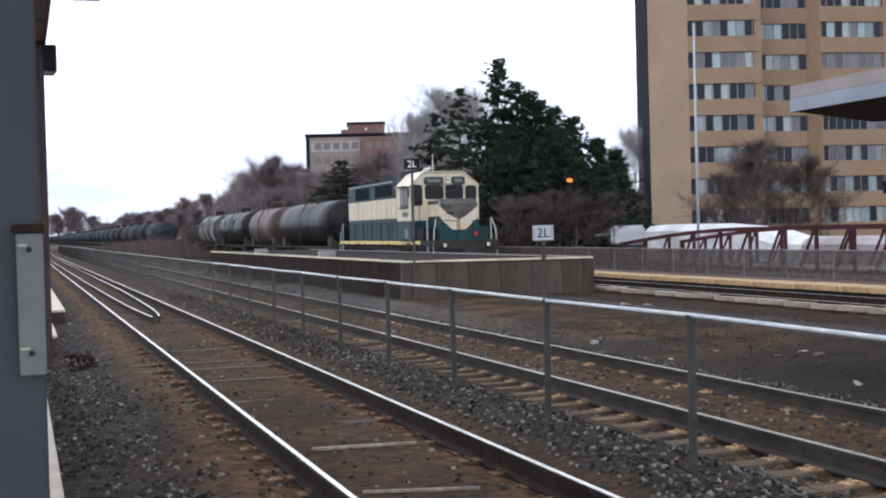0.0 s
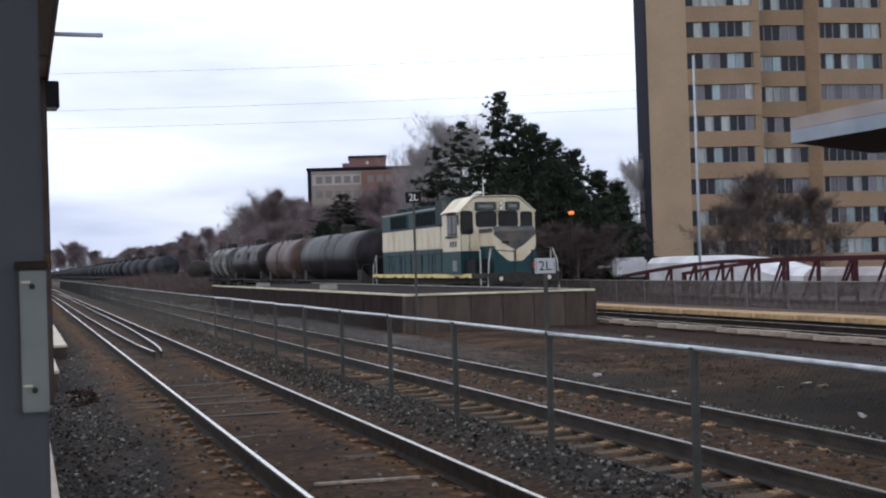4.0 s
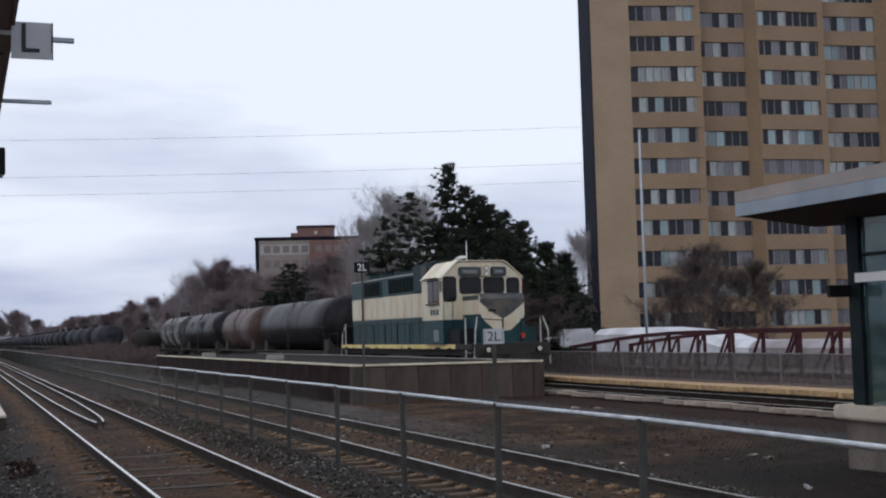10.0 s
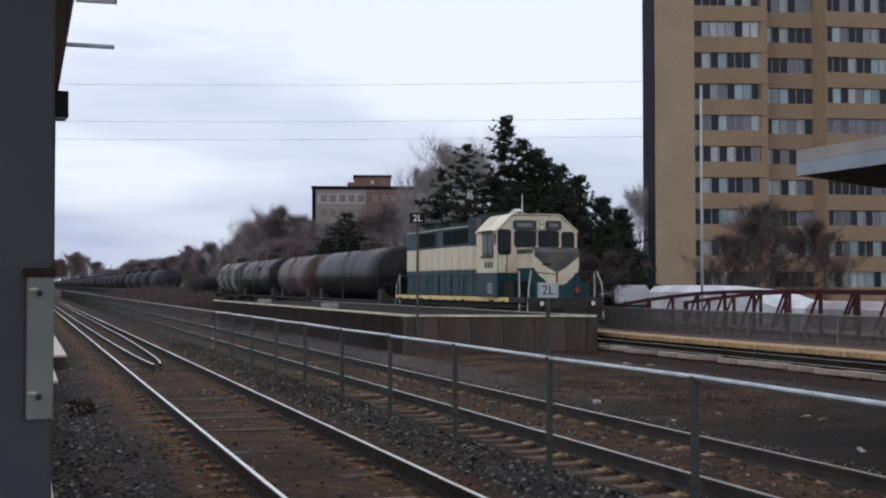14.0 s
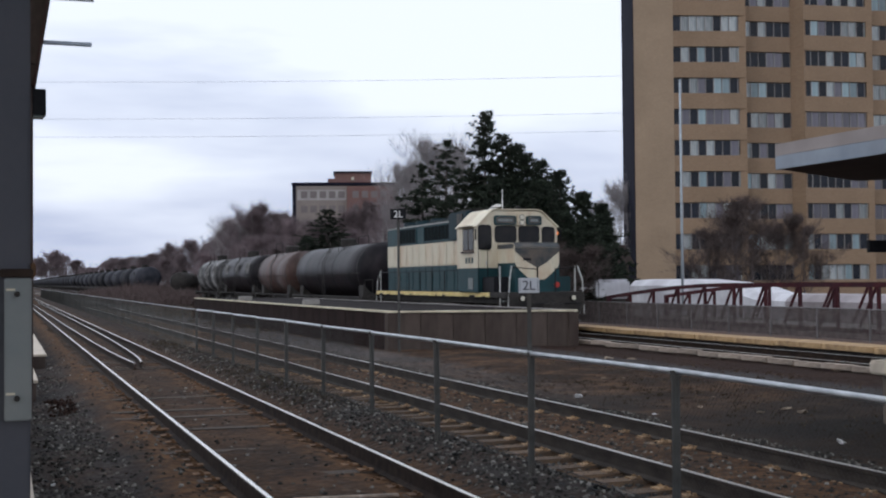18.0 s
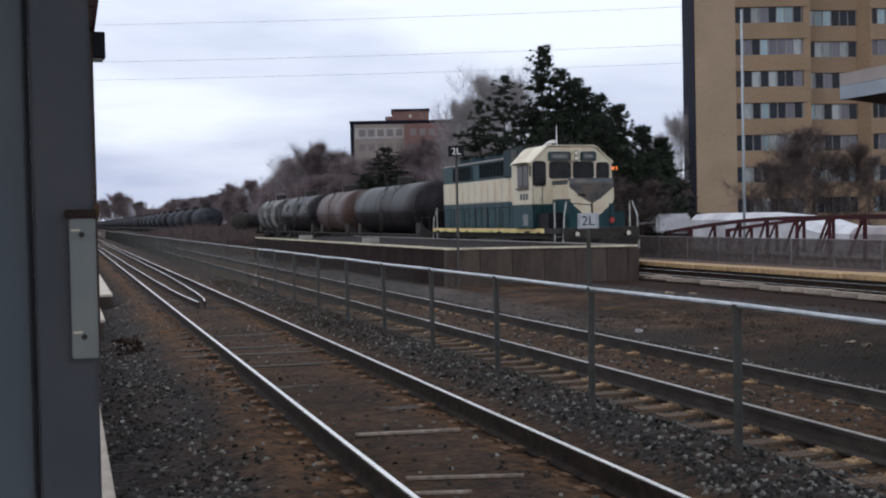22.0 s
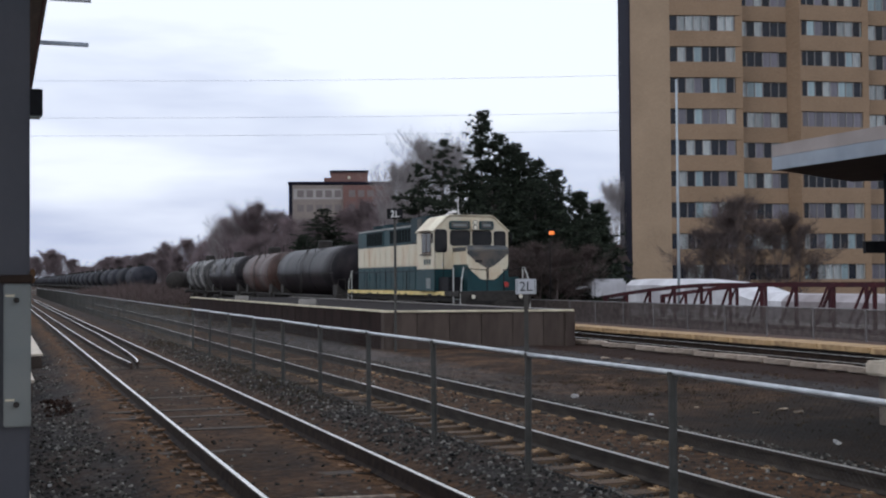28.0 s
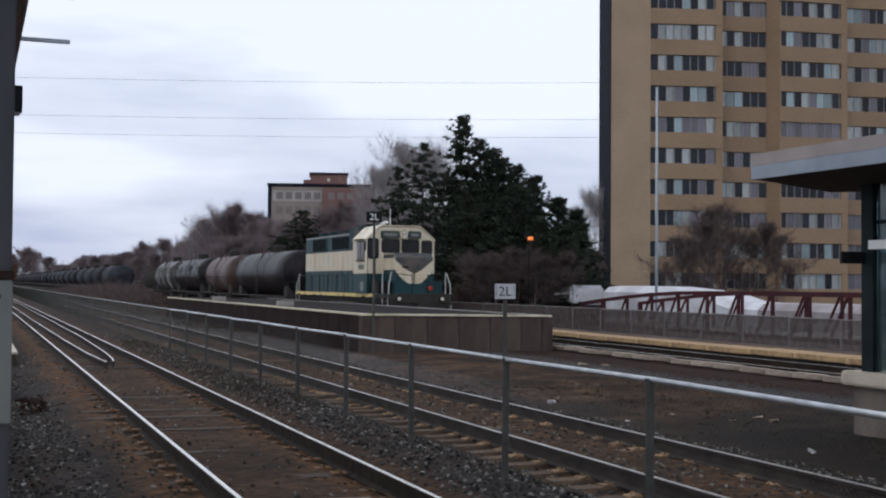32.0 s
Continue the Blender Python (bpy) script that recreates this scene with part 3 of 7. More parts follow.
M_SNOWDULL = surface("soiled_sheeting", (0.26, 0.235, 0.245), (0.38, 0.35, 0.36), 1.2, 0.8, 0.1, stain=(0.20, 0.17, 0.17), stain_scale=0.5, stain_amount=0.7)
M_TRUSS = surface("oxblood_painted_steel", (0.034, 0.007, 0.010), (0.068, 0.012, 0.016), 3, 0.6, 0.05, stain=(0.018, 0.012, 0.022), stain_scale=0.5, spec=0.2)
M_NET = surface("dirty_wire_infill", (0.105, 0.092, 0.092), (0.185, 0.163, 0.160), 5, 0.7, 0.0, metal=0.2)
M_WIRE = surface("fence_wire", (0.030, 0.030, 0.030), (0.060, 0.058, 0.055), 5, 0.7, 0.0, metal=0.1)
M_CABLE = surface("overhead_cable", (0.26, 0.26, 0.30), (0.36, 0.36, 0.40), 2, 0.7, 0.0)
M_AMBER = glow_mat("amber_lamp_lens", (1.0, 0.24, 0.05), 1.2)
M_RAILPAINT = surface("whitish_handrail_paint", (0.34, 0.35, 0.34), (0.50, 0.51, 0.49), 6, 0.6, 0.05, stain=(0.2, 0.18, 0.15), stain_scale=2)
M_LAMPOFF = surface("clear_lamp_lens", (0.55, 0.52, 0.42), (0.70, 0.66, 0.55), 8, 0.15, 0.0)
M_SIGNFACE = surface("dull_sign_face", (0.44, 0.46, 0.50), (0.56, 0.58, 0.61), 3, 0.6, 0.02, stain=(0.36, 0.37, 0.38), stain_scale=6)
M_PLANK = surface("tan_crossing_plank", (0.24, 0.19, 0.15), (0.42, 0.35, 0.29), 4, 0.85, 0.2, stain=(0.07, 0.05, 0.04), stain_scale=1.6, stain_amount=0.85, stretch=(3, 0.9, 3), vary=0.25)
M_PALEMARK = surface("white_marks_and_highlights", (0.06, 0.058, 0.057), (0.50, 0.49, 0.47), 2.2, 0.7, 0.1, stain=(0.02, 0.02, 0.02), stain_scale=1.2, stain_amount=0.9)
M_PEBBLE = surface("crushed_stone_pieces", (0.020, 0.021, 0.022), (0.050, 0.050, 0.050), 12, 0.9, 0.3, vary=0.75, spec=0.1)
M_FARNET = surface("weathered_far_wire", (0.075, 0.078, 0.076), (0.115, 0.118, 0.112), 0.6, 0.9, 0.0, spec=0.05)
M_FENCEPOST = surface("dull_fence_steel", (0.11, 0.105, 0.11), (0.19, 0.18, 0.185), 4, 0.7, 0.05)
M_DECKRED = surface("red_brown_platform_paving", (0.060, 0.034, 0.027), (0.125, 0.072, 0.054), 3, 0.9, 0.2, stain=(0.045, 0.032, 0.028), stain_scale=0.8)
M_TANSCRAP = surface("tan_broken_slab", (0.16, 0.12, 0.085), (0.34, 0.27, 0.20), 7, 0.9, 0.2, vary=0.4)
M_LITTER = surface("white_litter", (0.50, 0.50, 0.51), (0.68, 0.68, 0.68), 9, 0.7, 0.1)


# ---------------------------------------------------------------- builders
def part(name, bm, material, parent=None, label="", smooth=False, kind=""):
    """One mesh object from a bmesh, under a thing or a part."""
    me = bpy.data.meshes.new(name)
    bm.normal_update()
    bm.to_mesh(me)
    bm.free()
    me.materials.append(material)
    if smooth:
        me.polygons.foreach_set("use_smooth", [True] * len(me.polygons))
    ob = new(name, me)
    if parent:
        ob.parent = parent
    return tagged(ob, label, kind=kind)


def thing(name, at, label, category, group="", kind=""):
    ob = new(name)
    ob.empty_display_size = 0.2
    ob.matrix_basis = at if isinstance(at, Matrix) else Matrix.Translation(at)
    return tagged(ob, label, category, group, kind)


def share(name, me, parent, m, label=""):
    """Another object on a mesh that is there already."""
    ob = new(name, me)
    ob.parent = parent
    ob.matrix_basis = m
    return tagged(ob, label)


def box(bm, x0, x1, y0, y1, z0, z1, bev=0.0):
    v = [bm.verts.new(c) for c in ((x0, y0, z0), (x1, y0, z0), (x1, y1, z0), (x0, y1, z0), (x0, y0, z1), (x1, y0, z1), (x1, y1, z1), (x0, y1, z1))]
    fs = [bm.faces.new([v[i] for i in q]) for q in ((3, 2, 1, 0), (4, 5, 6, 7), (0, 1, 5, 4), (1, 2, 6, 5), (2, 3, 7, 6), (3, 0, 4, 7))]
    if bev:
        es = list({e for f_ in fs for e in f_.edges})
        bmesh.ops.bevel(bm, geom=es, offset=bev, segments=2, affect="EDGES")
    return bm


def boxed(*a, bev=0.0):
    return box(bmesh.new(), *a, bev=bev)


def rod(bm, a, b, r0, r1=None, n=8, caps=True):
    """A tapered round bar from a to b."""
    a, b = Vector(a), Vector(b)
    r1 = r0 if r1 is None else r1
    d = (b - a).normalized()
    u = d.cross(Vector((0, 0, 1)) if abs(d.z) < 0.9 else Vector((1, 0, 0))).normalized()
    w = d.cross(u)
    rings = []
    for c, r in ((a, r0), (b, r1)):
        rings.append([bm.verts.new(c + (u * math.cos(k * 2 * math.pi / n) + w * math.sin(k * 2 * math.pi / n)) * r) for k in range(n)])
    for k in range(n):
        bm.faces.new((rings[0][k], rings[0][(k + 1) % n], rings[1][(k + 1) % n], rings[1][k]))
    if caps:
        bm.faces.new(rings[0][::-1])
        bm.faces.new(rings[1])
    return bm


def rodded(*a, **k):
    return rod(bmesh.new(), *a, **k)


def extruded(bm, outline, a, b, axis="y"):
    """An outline pushed from a to b: (x, z) along y, (y, z) along x or (x, y) along z."""
    place = {"y": lambda p, s: (p[0], s, p[1]), "x": lambda p, s: (s, p[0], p[1]), "z": lambda p, s: (p[0], p[1], s)}[axis]
    lo = [bm.verts.new(place(p, a)) for p in outline]
    hi = [bm.verts.new(place(p, b)) for p in outline]
    k = len(outline)
    for i in range(k):
        bm.faces.new((lo[i], lo[(i + 1) % k], hi[(i + 1) % k], hi[i]))
    bm.faces.new(lo[::-1])
    bm.faces.new(hi)
    bmesh.ops.recalc_face_normals(bm, faces=list(bm.faces))
    return bm


def lathe(bm, prof, n=28, axis="y"):
    """Rings (along, radius) about an axis; closed at the ends."""
    rings = []
    for s, r in prof:
        ring = []
        for k in range(n):
            a = 2 * math.pi * k / n
            c, d = math.cos(a) * r, math.sin(a) * r
            ring.append(bm.verts.new((c, s, d) if axis == "y" else (c, d, s) if axis == "z" else (s, c, d)))
        rings.append(ring)
    for q in range(len(rings) - 1):
        for k in range(n):
            bm.faces.new((rings[q][k], rings[q][(k + 1) % n], rings[q + 1][(k + 1) % n], rings[q + 1][k]))
    bm.faces.new(rings[0][::-1])
    bm.faces.new(rings[-1])
    bmesh.ops.recalc_face_normals(bm, faces=list(bm.faces))
    return bm


def lettering(name, text, size, m, material, parent, depth=0.004):
    """Raised lettering as a mesh, centred at m; it reads along x and stands along y of that pose."""
    cu = bpy.data.curves.new(name, "FONT")
    cu.body, cu.size, cu.extrude, cu.align_x, cu.align_y = text, size, depth, "CENTER", "CENTER"
    tmp = bpy.data.objects.new(name, cu)
    scene.collection.objects.link(tmp)
    bpy.context.view_layer.update()
    me = bpy.data.meshes.new_from_object(tmp.evaluated_get(bpy.context.evaluated_depsgraph_get()))
    bpy.data.objects.remove(tmp)
    me.materials.clear()
    me.materials.append(material)
    ob = new(name, me)
    ob.parent = parent
    ob.matrix_basis = m
    return ob


def pieces(name, verts, faces, material, parent=None, label="", kind="stuff", category=""):
    me = bpy.data.meshes.new(name)
    me.from_pydata(verts, [], faces)
    me.materials.append(material)
    ob = new(name, me)
    if parent:
        ob.parent = parent
    return tagged(ob, label, category, kind=kind)


# ---------------------------------------------------------------- ground
T1, T2, T3 = 2.72, 6.43, 17.9          # track centres, metres across from the camera
Z3 = -0.14                              # rail level of the far track


def smooth(a, b, v):
    t = min(1, max(0, (v - a) / (b - a)))
    return t * t * (3 - 2 * t)


def bed(x, y):
    """Height of the ground: a heap of stone between the near tracks, lower dirt beyond."""
    z = -0.185
    z += 0.021 * (1 - smooth(0.5, 0.66, abs(x - T1)))
    z += 0.125 * smooth(3.75, 4.35, x) * (1 - smooth(4.65, 5.15, x))
    z += 0.030 * (1 - smooth(0.55, 0.68, abs(x - T2)))
    z -= 0.030 * smooth(5.0, 5.2, x) * (1 - smooth(5.6, 5.75, x))
    z += 0.030 * smooth(7.2, 7.35, x) * (1 - smooth(7.9, 8.2, x))
    z -= 0.10 * smooth(7.6, 9.5, x) * (1 - smooth(14.5, 17.0, x))
    z -= 0.13 * smooth(14.5, 17.0, x)
    z -= 0.08 * (1 - smooth(0.2, 1.6, x))
    near = 1.0 if -3 < x < 24 and y < 70 else 0.4
    near *= 0.35 if abs(x - T1) < 1.5 else 1.0
    z += 0.034 * smooth(0.95, 1.05, abs(x - T1)) * (1 - smooth(1.3, 1.6, abs(x - T1)))
    z += near * (0.030 * noise.noise((x * 0.9, y * 0.9, 0)) + 0.014 * noise.noise((x * 4, y * 4, 3)))
    return z


def ground_sheet():
    xs = [-1500, -600, -250, -100, -40, -15, -6] + [round(-3 + 0.2 * i, 2) for i in range(136)] + [26, 30, 40, 60, 100, 200, 500, 1500, 2500]
    ys = [-600, -200, -60, -20, -8, -2, 2, 4] + [round(5 + 0.25 * i, 2) for i in range(121)] + [36 + i for i in range(25)] + [64, 70, 80, 95, 115, 150, 220, 400, 900, 2000, 3500]
    vs, fs = [], []
    for y in ys:
        for x in xs:
            vs.append((x, y, bed(x, y)))
    w = len(xs)
    for j in range(len(ys) - 1):
        for i in range(w - 1):
            a = j * w + i
            fs.append((a, a + 1, a + w + 1, a + w))
    g = pieces("ground", vs, fs, M_GROUND, None, "grey track ballast and brown trackside dirt", "structure", "ground")
    g.data.polygons.foreach_set("use_smooth", [True] * len(g.data.polygons))
    return g


ground = ground_sheet()


def stone_field(name, count, seed, xr, yr, size, label, skip=None, parent=None):
    """Crushed stone as loose irregular lumps lying on the bed."""
    rnd = random.Random(seed)
    vs, fs = [], []
    base = [(1, 0, 0), (-0.5, 0.87, 0), (-0.5, -0.87, 0), (0.3, 0.3, 0.9), (-0.5, -0.1, 0.75), (0.2, -0.55, 0.7)]
    tri = [(0, 1, 3), (1, 4, 3), (1, 2, 4), (2, 5, 4), (2, 0, 5), (0, 3, 5), (3, 4, 5)]
    made = 0
    while made < count:
        x = rnd.uniform(*xr)
        u = rnd.random()
        y = yr[0] + (yr[1] - yr[0]) * u ** 1.5
        if skip and skip(x, y, rnd):
            made += 1
            continue
        made += 1
        s = rnd.uniform(*size)
        ca, sa = math.cos(rnd.uniform(0, 6.28)), math.sin(rnd.uniform(0, 6.28))
        n_ = math.hypot(ca, sa) or 1
        ca, sa = ca / n_, sa / n_
        z = bed(x, y) - s * 0.25
        o = len(vs)
        for bx_, by_, bz_ in base:
            j = rnd.uniform(0.7, 1.3) * s
            vs.append((x + (bx_ * ca - by_ * sa) * j, y + (bx_ * sa + by_ * ca) * j, z + bz_ * j))
        fs += [(a + o, b + o, c + o) for a, b, c in tri]
    return pieces(name, vs, fs, M_STONE, parent, label, "stuff", "ballast")


def bare(x, y, rnd):
    """Where stone is thin: under the rails, and in the dirt beside the near track."""
    if abs(abs(x - T1) - 0.72) < 0.16 or abs(abs(x - T2) - 0.72) < 0.16:
        return True
    if y > 17 and rnd.random() < (y - 17) / 28:
        return True
    if 0.85 < abs(x - T1) < (1.55 if x < T1 else 1.2) and rnd.random() < 0.82:
        return True
    if abs(x - T1) < 0.6:
        return rnd.random() < 0.90
    if abs(x - T2) < 0.6:
        return rnd.random() < 0.65
    if x < 1.7:
        return noise.noise((x * 0.9, y * 0.5, 7)) < -0.08 and rnd.random() < 0.8
    return False


stone_field("ballast_stones", 46000, 3, (0.25, 8.4), (6.0, 52.0), (0.016, 0.036), "loose grey crushed stone between the rails", bare)


# ---------------------------------------------------------------- tracks
RAIL_SIDE = [(-0.07, -0.172), (0.07, -0.172), (0.07, -0.160), (0.012, -0.140), (0.010, -0.045), (0.034, -0.036), (0.036, -0.006), (-0.036, -0.006),
             (-0.034, -0.036), (-0.010, -0.045), (-0.012, -0.140), (-0.07, -0.160)]
RAIL_TOP = [(-0.020, -0.008), (0.020, -0.008), (0.020, -0.001), (0.013, 0.001), (-0.013, 0.001), (-0.020, -0.001)]


def railway(name, cx, z, y0, y1, label, head, tie_from, tie_to, seed, tie_mat=M_TIE, plate_mat=M_PLATE, sink=0.0, web=M_RUST):
    """A ballasted track: two flat-bottomed rails on wooden ties, each with its plates and spikes."""
    rnd = random.Random(seed)
    tr = thing(name, (cx, 0, z), label, "railway track", kind="structure")
    for side in (-1, 1):
        bm = bmesh.new()
        extruded(bm, RAIL_SIDE, y0, y1)
        r = part("rail", bm, web, tr)
        r.location.x = side * 0.7525
        bm = bmesh.new()
        extruded(bm, RAIL_TOP, y0, y1)
        h = part("running_surface", bm, head, r)
    tie_me, plate_me, spike_me = None, None, None
    y = tie_from
    while y < tie_to:
        m = pose(rnd.uniform(-0.05, 0.05), y + rnd.uniform(-0.04, 0.04), rnd.choice((-0.014, -0.008, 0.0, 0.006, 0.018)), 0, rnd.uniform(-0.4, 0.4), rnd.uniform(-1.2, 1.2))
        if not tie_me:
            t_ = part("tie", boxed(-1.28, 1.28, -0.112, 0.112, -0.34, -0.174 - sink, bev=0.012), tie_mat, tr)
            t_.matrix_basis, tie_me = m, t_.data
        else:
            t_ = share("tie", tie_me, tr, m)
        if y < 26:
            for side in (-1, 1):
                pm = pose(side * 0.7525, 0, 0)
                if not plate_me:
                    bm = boxed(-0.19, 0.19, -0.075, 0.075, -0.176, -0.158, bev=0.004)
                    for sx, sy in ((-0.105, -0.05), (0.105, 0.05), (0.105, -0.05), (-0.105, 0.05)):
                        box(bm, sx - 0.016, sx + 0.016, sy - 0.016, sy + 0.016, -0.158, -0.140)
                    p_ = part("tie_plate", bm, plate_mat, t_)
                    p_.matrix_basis, plate_me = pm, p_.data
                else:
                    share("tie_plate", plate_me, t_, pm)
        y += 0.50
    return tr


track_near = railway("near_track", T1, 0, -30, 900, "near railway track with bright rails on brown wooden ties", M_RAILTOP, 5.6, 62, 5)
track_middle = railway("middle_track", T2, 0, -30, 900, "second railway track with dull rails and rusty tie plates", M_RAILDULL, 5.2, 62, 6, M_TIETAN, M_PLATETAN, 0.0, M_RUSTPALE)
track_far = railway("far_track", T3, Z3, -30, 900, "far railway track beside the long platform", M_RAILDULL, 20, 38, 7)
track_siding = railway("siding_track", 19.2, 0.0, 130, 900, "siding track with a row of parked tank cars", M_RAILDULL, 150, 166, 8)


def guard_rails():
    """Two inner guard rails of the near track whose ends bend together to a point."""
    g = thing("guard_rails", (T1, 0, -0.02), "pair of inner guard rails bent together at their ends", "guard rail")
    for side in (-1, 1):
        if side < 0:
            way = [(0.06, 27.0), (0.11, 28.2), (0.16, 30.0), (0.20, 32.5), (0.24, 37), (0.28, 49), (0.30, 69), (0.32, 120)]
        else:
            way = [(0.10, 27.2), (0.18, 28.2), (0.25, 30.0), (0.30, 32.7), (0.36, 37), (0.41, 42), (0.42, 60), (0.42, 120)]
        bm = bmesh.new()
        loops = []
        for k, (x, y) in enumerate(way):
            loops.append([bm.verts.new((side * x + px, y, pz)) for px, pz in
                          ((-0.06, -0.15), (0.06, -0.15), (0.012, -0.12), (0.012, -0.04), (0.034, -0.03), (0.034, 0.0), (-0.034, 0.0), (-0.034, -0.03), (-0.012, -0.04), (-0.012, -0.12))])
        for a, b in zip(loops, loops[1:]):
            for i in range(10):
                bm.faces.new((a[i], a[(i + 1) % 10], b[(i + 1) % 10], b[i]))
        bm.faces.new(loops[0])
        bm.faces.new(loops[-1][::-1])
        bmesh.ops.recalc_face_normals(bm, faces=list(bm.faces))
        body = part("guard_rail", bm, M_RUST, g)
        bm = bmesh.new()
        loops = [[bm.verts.new((side * x + px, y, pz)) for px, pz in ((-0.016, 0.0005), (0.016, 0.0005), (0.012, 0.004), (-0.012, 0.004))] for x, y in way]
        for a, b in zip(loops, loops[1:]):
            for i in range(4):
                bm.faces.new((a[i], a[(i + 1) % 4], b[(i + 1) % 4], b[i]))
        bm.faces.new(loops[0])
        bm.faces.new(loops[-1][::-1])
        bmesh.ops.recalc_face_normals(bm, faces=list(bm.faces))
        part("running_surface", bm, M_RAILTOP, body)
    return g


guard_rails()


# ---------------------------------------------------------------- platforms
def near_platform():
    """The platform the camera stands on: a low pale slab whose edge steps out further along."""
    p_ = thing("near_platform", (0, 0, 0), "low pale concrete platform with a stepped edge", "platform", kind="structure")
    for x1, y0, y1 in ((0.21, -25, 21.4), (0.54, 21.41, 29.2), (0.93, 29.21, 140)):
        part("slab", boxed(-6, x1, y0, y1, 0.045, 0.10, bev=0.012), M_CREAMCONC, p_)
        # Face shade is put into the colour: brown wall concrete below pale tops.
        part("slab_face", boxed(-6, x1 - 0.03, y0 + 0.03, y1 - 0.03, -0.45, 0.043), M_WALL, p_, "platform face with its shade in the colour")
    return p_


near_platform()


def island_platform():
    """The raised end of the island platform: a stained wall under a pale coping."""
    p_ = thing("island_platform", (0, 0, 0), "raised island platform end with a brown stained wall and pale coping", "platform", kind="structure")
    x0, x1, y0, y1, zt = 10.35, 16.36, 33.3, 71, 0.84
    fall = pose(x0, 0, zt, 0, 0.57) @ pose(-x0, 0, -zt)     # the deck falls a little towards the far track
    n_ = 6
    w = (x1 - x0) / n_
    end_panel = None
    for i in range(n_):
        if not end_panel:
            q = part("wall_panel", boxed(0.005, w - 0.005, 0.05, 0.35, -0.5, zt - 0.062, bev=0.012), M_WALL, p_)
            q.matrix_basis, end_panel = pose(x0, y0, 0), q.data
        else:
            share("wall_panel", end_panel, p_, pose(x0 + i * w, y0, 0))
    side_panel = None
    k = int((y1 - y0) / 2.2)
    for i in range(k):
        if not side_panel:
            q = part("wall_panel", boxed(0.05, 0.35, 0.005, 2.195, -0.5, zt - 0.062, bev=0.012), M_WALLSHADE, p_, "side panel with its shade in the colour")
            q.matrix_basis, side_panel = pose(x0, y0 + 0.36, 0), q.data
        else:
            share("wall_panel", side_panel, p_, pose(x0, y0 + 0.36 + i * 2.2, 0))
    part("wall_panel", boxed(x1 - 0.35, x1 - 0.05, y0 + 0.36, y1, -0.5, zt - 0.062), M_WALL, p_)
    part("core", boxed(x0 + 0.08, x1 - 0.08, y0 + 0.08, y1, -0.5, zt - 0.13), M_WALL, p_)
    part("deck", boxed(x0 + 0.16, x1 - 0.16, y0 + 0.16, y1, zt - 0.12, zt - 0.03, bev=0.01), M_ASPHALT, p_, "dark worn platform deck")
    part("coping", boxed(x0, x1, y0, y0 + 0.155, zt - 0.060, zt, bev=0.012), M_COPING, p_, "pale worn edge coping")
    part("coping", boxed(x0, x0 + 0.155, y0 + 0.16, y1, zt - 0.060, zt, bev=0.012), M_COPING, p_, "pale worn edge coping")
    part("coping", boxed(x1 - 0.155, x1, y0 + 0.16, y1, zt - 0.060, zt, bev=0.012), M_CONC, p_)
    part("corner_post", boxed(x1 - 0.32, x1 + 0.02, y0 - 0.03, y0 + 0.3, -0.5, zt - 0.065, bev=0.02), M_WALL, p_)
    part("corner_post", boxed(x0 - 0.02, x0 + 0.25, y0 - 0.03, y0 + 0.3, -0.5, zt - 0.065, bev=0.02), M_WALL, p_)
    p_.matrix_basis = fall
    for y in (44.0, 57.0):
        part("bollard", boxed(x0 + 0.1, x0 + 0.7, y, y + 0.4, zt + 0.001, zt + 0.2, bev=0.03), M_CONC, p_)
    return p_


island_platform()


def far_platform():
    """The low platform across the far track, with a faded yellow edge."""
    p_ = thing("far_platform", (0, 0, 0), "low far platform with a faded yellow edge strip", "platform", kind="structure")
    part("slab", boxed(20.62, 24.2, 12, 66, -0.5, -0.02, bev=0.02), M_DECKRED, p_)
    rnd = random.Random(9)
    y, tile = 12.0, None
    while y < 64:
        m = pose(19.62, y, -0.06 + rnd.uniform(-0.012, 0.012), 0, rnd.uniform(-0.5, 0.5), 0)
        if not tile:
            q = part("edge_slab", boxed(0, 0.98, 0.015, 1.985, -0.085, 0.055, bev=0.012), M_YELLOW, p_)
            q.matrix_basis, tile = m, q.data
        else:
            share("edge_slab", tile, p_, m)
        y += 2.0
    # Kerb face in the near-black underframe colour, set back below the edge slabs.
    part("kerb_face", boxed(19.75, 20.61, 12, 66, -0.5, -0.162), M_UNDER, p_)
    y, beam = 12.0, None
    while y < 34:
        if not beam:
            q = part("crossing_plank", boxed(0, 0.20, 0.02, 0.98, -0.13, -0.012, bev=0.012), M_PLANK, p_)
            q.matrix_basis, beam = pose(16.62, y, Z3 + 0.01), q.data
        else:
            share("crossing_plank", beam, p_, pose(16.62 + rnd.uniform(-0.02, 0.02), y, Z3 + rnd.uniform(-0.01, 0.02), 0, rnd.uniform(-3, 3), rnd.uniform(-0.5, 3.0)))
        y += 1.0
    return p_


far_platform()


